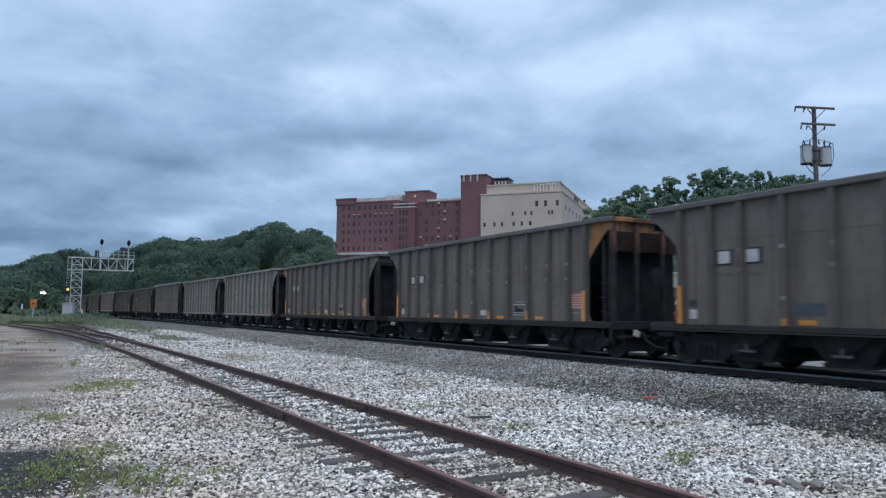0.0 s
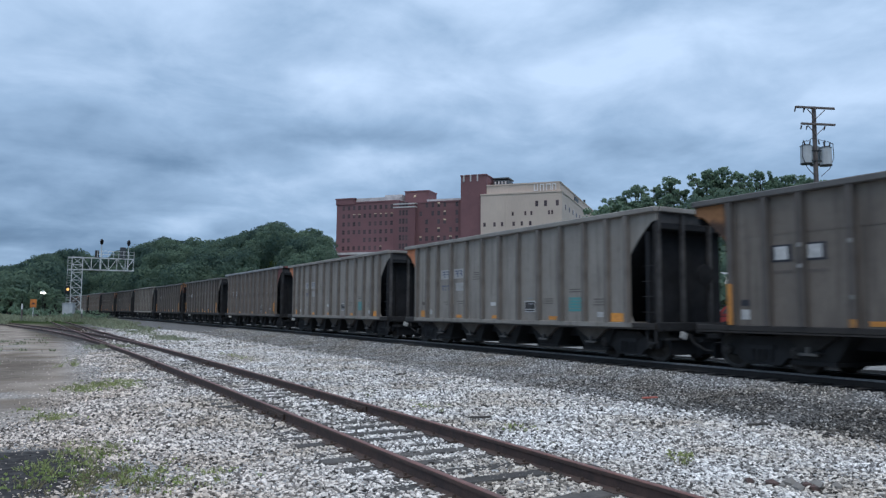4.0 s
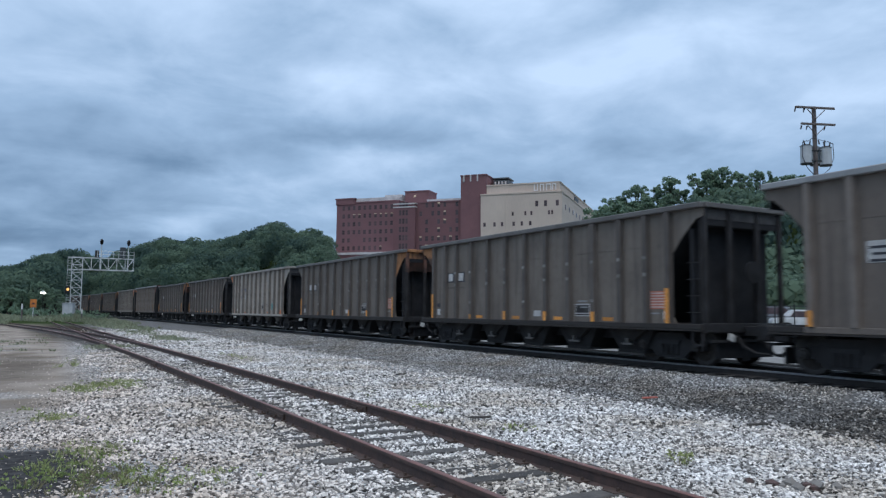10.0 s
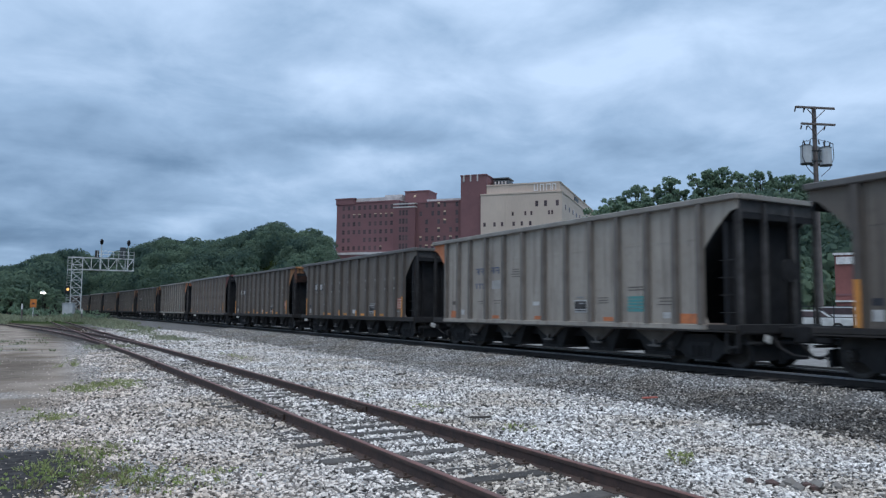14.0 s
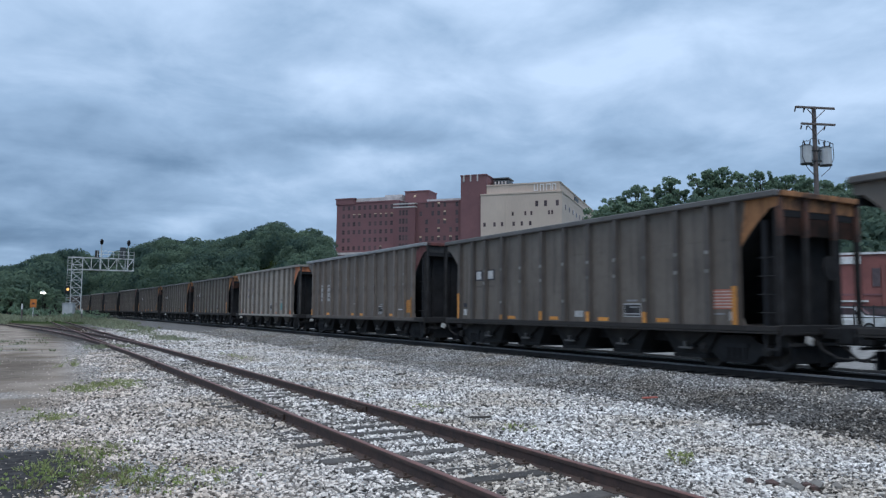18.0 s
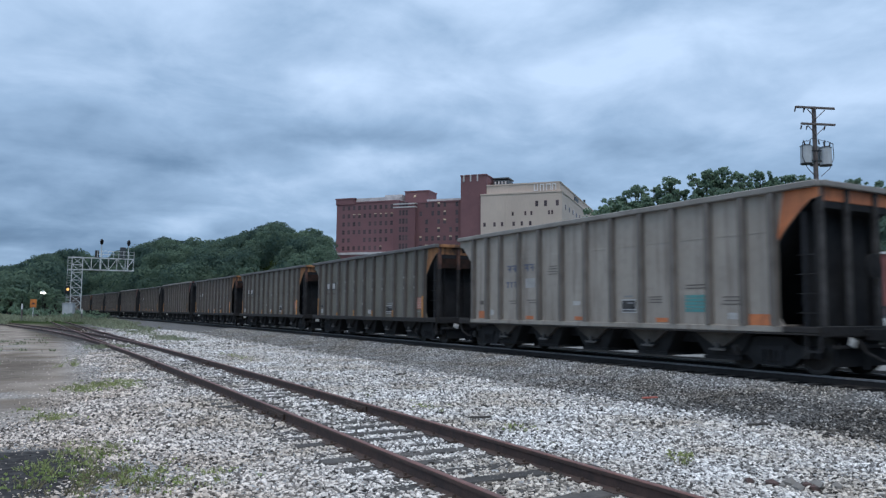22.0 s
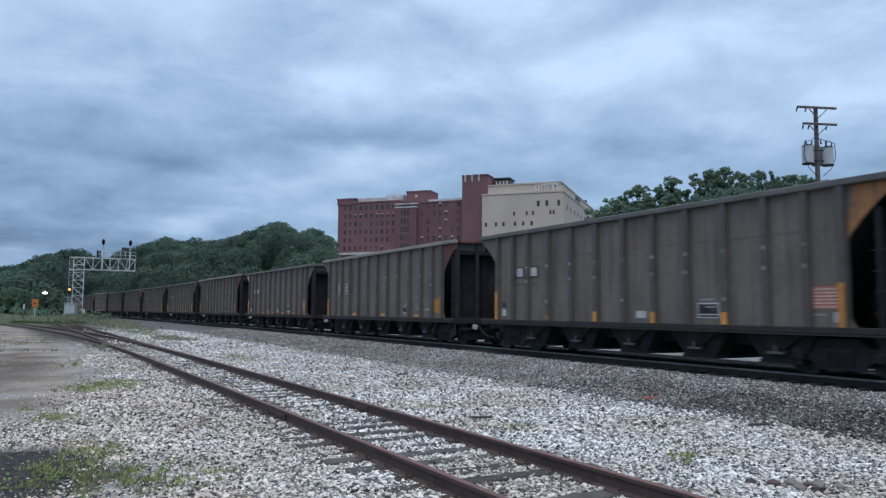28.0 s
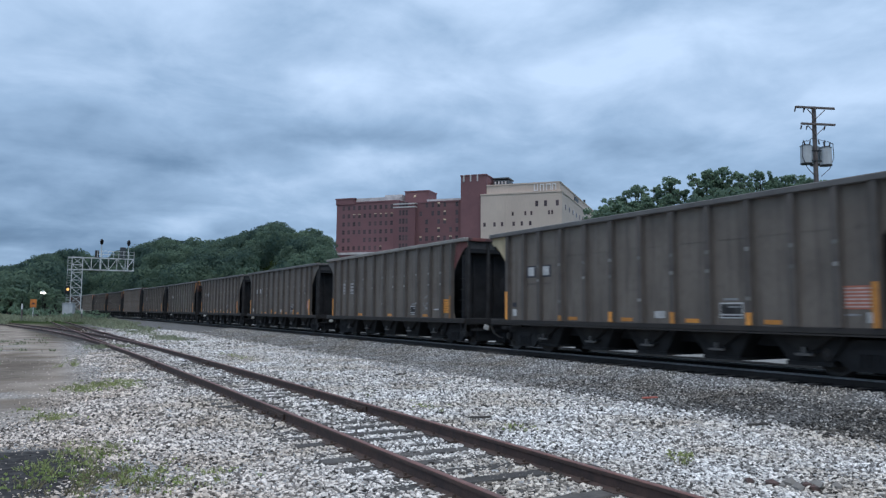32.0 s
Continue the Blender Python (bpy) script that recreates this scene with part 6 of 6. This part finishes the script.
def scatter_yard():
    rng = np.random.default_rng(31)
    V, F, base = [], [], 0
    ties = np.array(TIES["siding_track"])
    for d0, d1, per, r0, r1, fine in ((4.4, 7.6, 1150, 0.011, 0.027, True), (7.6, 10.5, 800, 0.013, 0.03, False), (10.5, 17, 420, 0.019, 0.037, False), (17, 34, 200, 0.021, 0.038, False), (34, 62, 50, 0.032, 0.058, False)):
        area = [-14 if d1 > 20 else -5, 11.6, 0, d1 * 1.35]
        n = int(per * (area[1] - area[0]) * (area[3] - area[2]))
        x, y = rng.uniform(area[0], area[1], n), rng.uniform(area[2], area[3], n)
        ok, d = in_view(x, y)
        ok &= (d >= d0) & (d < d1)
        x, y = x[ok], y[ok]
        # worn dirt lane: few stones
        lane = smooth(1.25, -0.3, x + 0.35 * np.sin(y * 0.5) - 0.045 * np.minimum(y - 15, 25)) * smooth(11.5, 15.0, y)
        lane = lane ** 0.6
        lane = np.maximum(lane, 0.96 * smooth(1.1, 0.55, np.hypot((x + 0.45) / 1.1, (y - 9.2) / 1.9)))
        lane = np.maximum(lane, 0.6 * smooth(1.1, 0.3, np.hypot((x - 0.55) / 1.0, (y - 8.4) / 1.1)))
        keep = rng.random(len(x)) > 0.975 * lane
        # driven strip beside the main line
        keep &= rng.random(len(x)) > 0.93 * smooth(1.15, 0.7, np.hypot((x - 0.9) / 4.0, (y - 62) / 28.0) + 0.12 * np.sin(x * 2.1 + y * 0.3))
        strip = smooth(9.0, 9.8, x + 0.4 * np.sin(y * 0.7)) * smooth(11.9, 11.2, x)
        keep &= rng.random(len(x)) > np.where(y < 14, 0.6, 0.8) * strip
        keep &= rng.random(len(x)) > 0.92 * smooth(9.9, 10.5, x + 0.25 * np.sin(y * 1.3))
        # sleepers and rails stay clear
        cx = np.where(y < 20, 4.30 - 0.012 * y - 0.0005 * y * y, 3.86 - (y - 20) * 0.032)
        off = np.abs(x - cx)
        keep &= ~((off > 0.66) & (off < 0.85))
        idx = np.clip(np.searchsorted(ties[:, 1], y), 1, len(ties) - 1)
        near = np.minimum(np.abs(ties[idx, 1] - y), np.abs(ties[idx - 1, 1] - y))
        on_tie = (near < 0.13) & (off < 1.28)
        bare = np.random.default_rng(5).uniform(0.0, 0.75, len(ties))[np.where(np.abs(ties[idx, 1] - y) < np.abs(ties[idx - 1, 1] - y), idx, idx - 1)]
        keep &= ~(on_tie & (rng.random(len(x)) < bare * np.where(off < 0.7, 0.85, 0.03)))
        x, y = x[keep], y[keep]
        rad = rng.uniform(r0, r1, len(x)) * np.where(rng.random(len(x)) < 0.06, 1.5, 1.0) * (1 - 0.6 * lane[keep])
        P = np.stack([x, y, hill(x, y) + rad * 0.25], -1)
        v, f = stones(rng, P, rad, fine)
        V.append(v)
        F.append(f + base)
        base += len(v)
    me = mesh_np("yard_gravel", np.vstack(V), np.vstack(F))
    ob = part("yard_gravel", me, M["pale_stone"])
    tagged(ob, "loose pale crushed limestone gravel covering the yard", "gravel", kind="stuff")


scatter_yard()


M["dusty_stone"] = stone_material("dusty_grey_ballast", ((0.0, (0.05, 0.05, 0.05)), (0.4, (0.2, 0.198, 0.196)), (0.85, (0.42, 0.417, 0.41)), (1.0, (0.72, 0.72, 0.71))), 0.8)
M["mid_stone"] = stone_material("grey_weathered_ballast", ((0.0, (0.03, 0.03, 0.03)), (0.5, (0.19, 0.189, 0.187)), (0.88, (0.37, 0.367, 0.362)), (1.0, (0.6, 0.6, 0.59))), 0.75)


def scatter_ballast(name, u0, u1, material, label, seed, start=2.0, mid=26.0, end=60.0):
    rng = np.random.default_rng(seed)
    prof = np.array([(-5.7, -0.2), (-4.9, 0.0), (-2.6, TOP - 0.16), (-1.75, TOP - 0.02), (-1.3, TOP - 0.01)])
    V, F, base = [], [], 0
    for s0, s1, per, r in ((start, mid, 430, (0.018, 0.036)), (mid, end, 170, (0.026, 0.045))):
        n = int(per * (s1 - s0) * (u1 - u0))
        s, u = rng.uniform(s0, s1, n), rng.uniform(u0, u1, n) + rng.normal(0, 0.12, n)
        u = np.minimum(u, -1.3)
        a = s / RADIUS
        x = LINE - RADIUS * (1 - np.cos(a)) + u * np.cos(a)
        y = RADIUS * np.sin(a) + u * np.sin(a)
        z = np.maximum(np.interp(u, prof[:, 0], prof[:, 1]), hill(x, y))
        rad = rng.uniform(r[0], r[1], n)
        v, f = stones(rng, np.stack([x, y, z + rad * 0.25], -1), rad, False)
        V.append(v)
        F.append(f + base)
        base += len(v)
    ob = part(name, mesh_np(name, np.vstack(V), np.vstack(F)), material)
    tagged(ob, label, "ballast", kind="stuff")


scatter_ballast("ballast_slope_stones", -5.15, -2.5, M["dark_stone"], "dark crushed ballast stones on the lower slope", 33, 2.0, 12.0, 14.5)
scatter_ballast("grey_slope_stones", -4.9, -2.5, M["mid_stone"], "grey weathered ballast stones further along the slope", 35, 10.5, 28.0)
scatter_ballast("ballast_crest_stones", -2.6, -1.4, M["dusty_stone"], "dusty grey ballast stones along the crest", 34)

M["grass"] = mat("yard_grass", (0.33, 0.36, 0.14), 0.8, alt=(0.2, 0.24, 0.1), scale=3, island=0.4)
M["dry_grass"] = mat("dry_straw", (0.22, 0.2, 0.12), 0.85, alt=(0.14, 0.13, 0.07), scale=3, island=0.3)
M["bank_grass"] = mat("tall_weeds", (0.19, 0.225, 0.14), 0.85, alt=(0.25, 0.26, 0.175), scale=0.8, island=0.4)


def blades(rng, x, y, z, h, lean, w):
    n = len(x)
    a = rng.uniform(0, math.tau, n)
    dx, dy = np.cos(a), np.sin(a)
    hh = h * rng.uniform(0.5, 1.2, n)
    ln = lean * rng.uniform(0.2, 1.2, n) * hh
    b = rng.uniform(0, math.tau, n)
    lx, ly = np.cos(b) * ln, np.sin(b) * ln
    z = z - 0.02
    q = np.stack([np.stack([x - dx * w, y - dy * w, z], -1), np.stack([x + dx * w, y + dy * w, z], -1), np.stack([x + lx * 0.5 + dx * w * 0.6, y + ly * 0.5 + dy * w * 0.6, z + hh * 0.6], -1), np.stack([x + lx, y + ly, z + hh * 0.95], -1)], 1)
    return q.reshape(-1, 3)


def grass_patches():
    rng = np.random.default_rng(41)
    Q, D, B = [], [], []
    # x, y, half sizes across and along, tufts, height
    spots = ((1.2, 18.2, 0.5, 0.6, 1500, 0.15), (0.7, 17.6, 0.3, 0.4, 700, 0.14), (1.75, 19.0, 0.3, 0.5, 700, 0.13), (0.2, 13.45, 0.2, 0.3, 420, 0.12), (0.02, 13.1, 0.12, 0.15, 160, 0.12), (-0.27, 14.5, 0.15, 0.2, 110, 0.1), (0.25, 9.1, 0.35, 0.6, 800, 0.11), (0.0, 8.4, 0.25, 0.45, 350, 0.11), (0.65, 9.9, 0.22, 0.35, 500, 0.12), (0.55, 8.4, 0.3, 0.5, 1000, 0.12), (0.95, 8.1, 0.3, 0.4, 600, 0.1), (1.35, 7.75, 0.2, 0.3, 220, 0.09), (1.7, 8.1, 0.14, 0.12, 110, 0.1), (0.5, 10.6, 0.25, 0.3, 120, 0.09), (6.25, 27.7, 0.25, 1.3, 420, 0.13), (6.0, 7.7, 0.25, 0.5, 150, 0.06), (6.2, 9.2, 0.16, 0.25, 200, 0.11), (5.9, 8.5, 0.2, 0.4, 90, 0.06), (6.2, 11.85, 0.2, 0.4, 220, 0.1), (6.1, 14.7, 0.3, 0.6, 160, 0.08), (6.1, 57.0, 0.8, 4.0, 160, 0.2), (6.5, 78.0, 1.2, 10.0, 420, 0.28), (6.5, 100.0, 1.6, 12.0, 1100, 0.38), (3.4, 117.0, 2.4, 8.0, 2400, 0.6), (6.4, 46.0, 0.6, 3.0, 320, 0.18), (2.6, 36.0, 0.5, 1.2, 120, 0.2), (0.7, 25.1, 0.25, 0.3, 160, 0.2), (-6.0, 40.0, 4.0, 8.0, 700, 0.15))
    for x, y, a, b, n, h in spots:
        # tufts of a few blades each, thinning out towards the edge
        tufts = max(int(n * (0.042 if y < 30 else 0.3)), 6)
        tx, ty = x + rng.normal(0, a * 0.75, tufts), y + rng.normal(0, b * 0.75, tufts)
        each = rng.integers(4, 26, tufts)
        px, py = np.repeat(tx, each), np.repeat(ty, each)
        n2 = len(px)
        spread_t = 0.035 if y < 30 else 0.15
        px, py = px + rng.normal(0, spread_t, n2), py + rng.normal(0, spread_t, n2)
        w = 0.0065 if y < 30 else 0.02 if y < 70 else 0.05
        q = blades(rng, px, py, hill(px, py), h * (0.75 if y < 30 else 1.0), 0.7, w)
        (B if y > 30 else D if rng.random() < 0.12 else Q).append(q)
    for name, L, m, lab in (("yard_grass", Q, M["grass"], "thin green grass patches growing through gravel"), ("trackside_weeds", B, M["bank_grass"], "grey-green weeds growing beside the turnout"), ("dry_weeds", D, M["dry_grass"], "dry straw-coloured weeds in the gravel")):
        if L:
            V = np.vstack(L)
            ob = part(name, mesh_np(name, V, np.arange(len(V)).reshape(-1, 4)), m)
            tagged(ob, lab, "grass", kind="stuff")
    # tall weeds on the bank by the turnout
    n = 40000
    x, y = rng.uniform(-24, 3, n), rng.uniform(88, 150, n)
    ok = (x < np.where(y < 100, -5.5 - (100 - y) * 0.0, -2.0) + 2.0) | (y > 118)
    x, y = x[ok], y[ok]
    V = blades(rng, x, y, hill(x, y), 0.42, 0.7, 0.04)
    ob = part("bank_weeds", mesh_np("bank_weeds", V, np.arange(len(V)).reshape(-1, 4)), M["bank_grass"])
    tagged(ob, "tall green weeds on the bank beside the turnout", "weeds", kind="stuff")


def ground_weeds():
    """Low broad-leaved weeds creeping over the dark soil and the gravel beside it."""
    rng = np.random.default_rng(47)
    C, R = [], []
    for x, y, a, b, n in ((0.3, 9.2, 0.35, 0.6, 90), (0.05, 8.5, 0.25, 0.35, 60), (0.75, 9.9, 0.2, 0.35, 36), (0.75, 8.3, 0.35, 0.4, 70), (1.35, 7.8, 0.25, 0.25, 22), (1.2, 18.2, 0.5, 0.6, 60), (0.2, 13.4, 0.2, 0.3, 26), (6.2, 9.2, 0.15, 0.2, 14), (6.2, 11.9, 0.2, 0.3, 12), (6.3, 27.7, 0.25, 1.0, 24), (1.72, 8.1, 0.1, 0.1, 8)):
        for _ in range(int(n * 0.6)):
            px, py = x + rng.normal(0, a), y + rng.normal(0, b)
            r = rng.uniform(0.025, 0.06)
            C.append((px, py, land(px, py) + r * rng.uniform(0.2, 0.9)))
            R.append(r)
    V, F = leaf_quads(rng, C, R, 5500, 0.026, 0.3, 0.7, -0.2)
    ob = part("leafy_weeds", mesh_np("leafy_weeds", V, F), M["weed_leaf"])
    tagged(ob, "low broad-leaved green weeds creeping over soil and gravel", "weeds", kind="stuff")


M["weed_leaf"] = leafy(mat("weed_leaf", (0.33, 0.38, 0.14), 0.75, alt=(0.19, 0.25, 0.1), scale=4, island=0.35, spec=0.2))
grass_patches()
ground_weeds()


def weed(x, y, h, seed):
    rng = np.random.default_rng(seed)
    w = empty("weed", pose(x, y, land(x, y)))
    tagged(w, "small green weed with a dry stalk growing in gravel", "weed")
    C, R = [], []
    for i in range(7):
        a = rng.uniform(0, math.tau)
        tip = (math.cos(a) * h * 0.5, math.sin(a) * h * 0.5, h * rng.uniform(0.4, 1.0))
        part("stalk", add_tube(bmesh.new(), (0, 0, -0.02), tip, 0.004, 0.002, n=4), M["dry_grass"], w)
        C.append((tip[0] * 0.8, tip[1] * 0.8, tip[2] * 0.8))
        R.append(h * 0.3)
    V, F = leaf_quads(rng, C, R, 3200 / (h / 0.25) ** 2, 0.022)
    part("leaves", mesh_np("leaves", V, F), M["grass"], w)


weed(6.43, 6.25, 0.24, 3)
weed(6.47, 6.2, 0.17, 13)
weed(0.73, 25.1, 0.32, 4)
weed(1.0, 7.86, 0.26, 5)


def shrub(x, y, h, seed):
    rng = np.random.default_rng(seed)
    w = empty("shrub", pose(x, y, land(x, y)))
    tagged(w, "leafy green shrub beside the tracks", "shrub", "shrubs by the signal")
    st = bmesh.new()
    C, R = [], []
    for i in range(9):
        a, r = rng.uniform(0, math.tau), h * rng.uniform(0.1, 0.8)
        tip = (math.cos(a) * r, math.sin(a) * r, h * rng.uniform(0.35, 0.85))
        add_tube(st, (0, 0, -0.05), tip, 0.03, 0.01, n=4)
        C.append(tip)
        R.append(h * rng.uniform(0.25, 0.4))
    part("stems", st, M["bark"], w)
    V, F = leaf_quads(rng, C, R, 90, 0.22)
    part("foliage", mesh_np("foliage", V, F), M["leaf"], w)


for i, (px, d, h) in enumerate(((-0.478, 100, 1.3), (-0.468, 97, 1.0), (-0.49, 104, 1.2), (-0.505, 99, 0.9), (-0.455, 108, 1.1), (-0.53, 103, 1.4), (-0.545, 108, 1.6), (-0.56, 112, 1.7), (-0.575, 110, 1.6), (-0.59, 114, 1.9))):
    x, y, _ = seen(px, d)
    shrub(x, y, h, 60 + i)


def loose_rock(x, y, r, seed, label, material):
    rng = np.random.default_rng(seed)
    bm = bmesh.new()
    bmesh.ops.create_icosphere(bm, subdivisions=1, radius=r)
    for v in bm.verts:
        v.co *= 1 + 0.9 * noise.noise(v.co / r * 1.7 + Vector((seed * 3.7, 0, 0)))
        v.co.z *= 0.75
    ob = part("rock", bm, material)
    ob.matrix_world = pose(x, y, land(x, y) + r * 0.3, 0, 0, seed * 47)
    tagged(ob, label, "rock", "loose rocks in the gravel")


for i, (x, y, r, m) in enumerate(((6.52, 5.1, 0.05, "red_stone"), (6.67, 4.98, 0.066, "dark_stone"), (6.74, 4.79, 0.05, "red_stone"), (6.78, 5.06, 0.045, "red_stone"), (6.6, 4.86, 0.05, "dark_stone"), (6.9, 4.86, 0.06, "dark_stone"), (6.42, 5.28, 0.036, "red_stone"), (7.0, 4.72, 0.05, "dark_stone"), (6.58, 5.02, 0.035, "dark_stone"), (6.83, 4.93, 0.04, "red_stone"))):
    loose_rock(x, y, r * 1.3, i + 2, "reddish-brown loose rock among pale gravel" if m == "red_stone" else "dark grey loose rock among pale gravel", M[m])


def stick(x, y, length, turn, material, label):
    bm = bmesh.new()
    add_beam(bm, (-length / 2, 0, 0), (length / 2, 0, 0.01), 0.05, 0.035)
    bmesh.ops.bevel(bm, geom=bm.edges[:], offset=0.008, segments=1, affect="EDGES")
    ob = part("debris", bm, material)
    ob.matrix_world = pose(x, y, land(x, y) + 0.05, 0, 0, turn)
    tagged(ob, label, "debris")


stick(6.19, 10.22, 0.34, -30, M["tie"], "dark splinter of old timber on gravel")
stick(9.63, 7.75, 0.32, -25, M["tie"], "dark timber offcut on gravel")
stick(8.42, 17.96, 0.35, 10, M["tie"], "dark timber offcut on gravel")
stick(10.62, 11.05, 0.32, -20, M["scrap_red"], "small faded red scrap on the ballast")


def siding_details():
    """Joint bars, tie plates and spikes on the siding."""
    for off, s in ((0.752, 12.1), (-0.752, 11.8), (0.752, 24.0), (-0.752, 24.0)):
        x, y, a = siding(s, off)
        for sx in (-1, 1):
            jb = part("joint_bar", boxes((sx * 0.03 - 0.014, sx * 0.03 + 0.014, -0.45, 0.45, 0.035, 0.12), bev=0.006), M["plate"], side_track)
            jb.matrix_basis = pose(x, y, -0.002, 0, 0, math.degrees(a))
            for k in range(4):
                part("bolt", add_tube(bmesh.new(), (sx * 0.044, -0.33 + k * 0.22, 0.078), (sx * 0.066, -0.33 + k * 0.22, 0.078), 0.016, n=6), M["rail"], jb)
    me = None
    for x, y, a in TIES["siding_track"][:60]:
        for off in (-0.752, 0.752):
            if me is None:
                ob = part("tie_plate", boxes((-0.17, 0.17, -0.09, 0.09, 0.0, 0.018), (-0.1, -0.075, -0.06, -0.035, 0.018, 0.05), (0.075, 0.1, 0.035, 0.06, 0.018, 0.05)), M["plate"], side_track)
                me = ob.data
            else:
                ob = part("tie_plate", me, M["plate"], side_track)
            ob.matrix_basis = pose(x + off * math.cos(a), y + off * math.sin(a), 0.0125, 0, 0, math.degrees(a))


siding_details()


# ---------------------------------------------------------------- what moves
def motions():
    """Every car runs along the line at a steady pace; the wheels roll."""
    for car, k, shift in TRAIN:
        walk(car, [(float(t), car_pose(k, shift, t)) for t in range(0, 33, 2)])
    roll = SPEED / 0.457
    first = WHEELSETS[0]
    walk(first, [(2 * i / 30, pose(0, 0, 0, math.degrees(roll * 2 * i / 30), 0, 0)) for i in range(481)])
    for w in WHEELSETS[1:]:
        w.rotation_mode = "QUATERNION"
        w.animation_data_create()
        w.animation_data.action = first.animation_data.action
        w.animation_data.action_slot = first.animation_data.action_slot


motions()
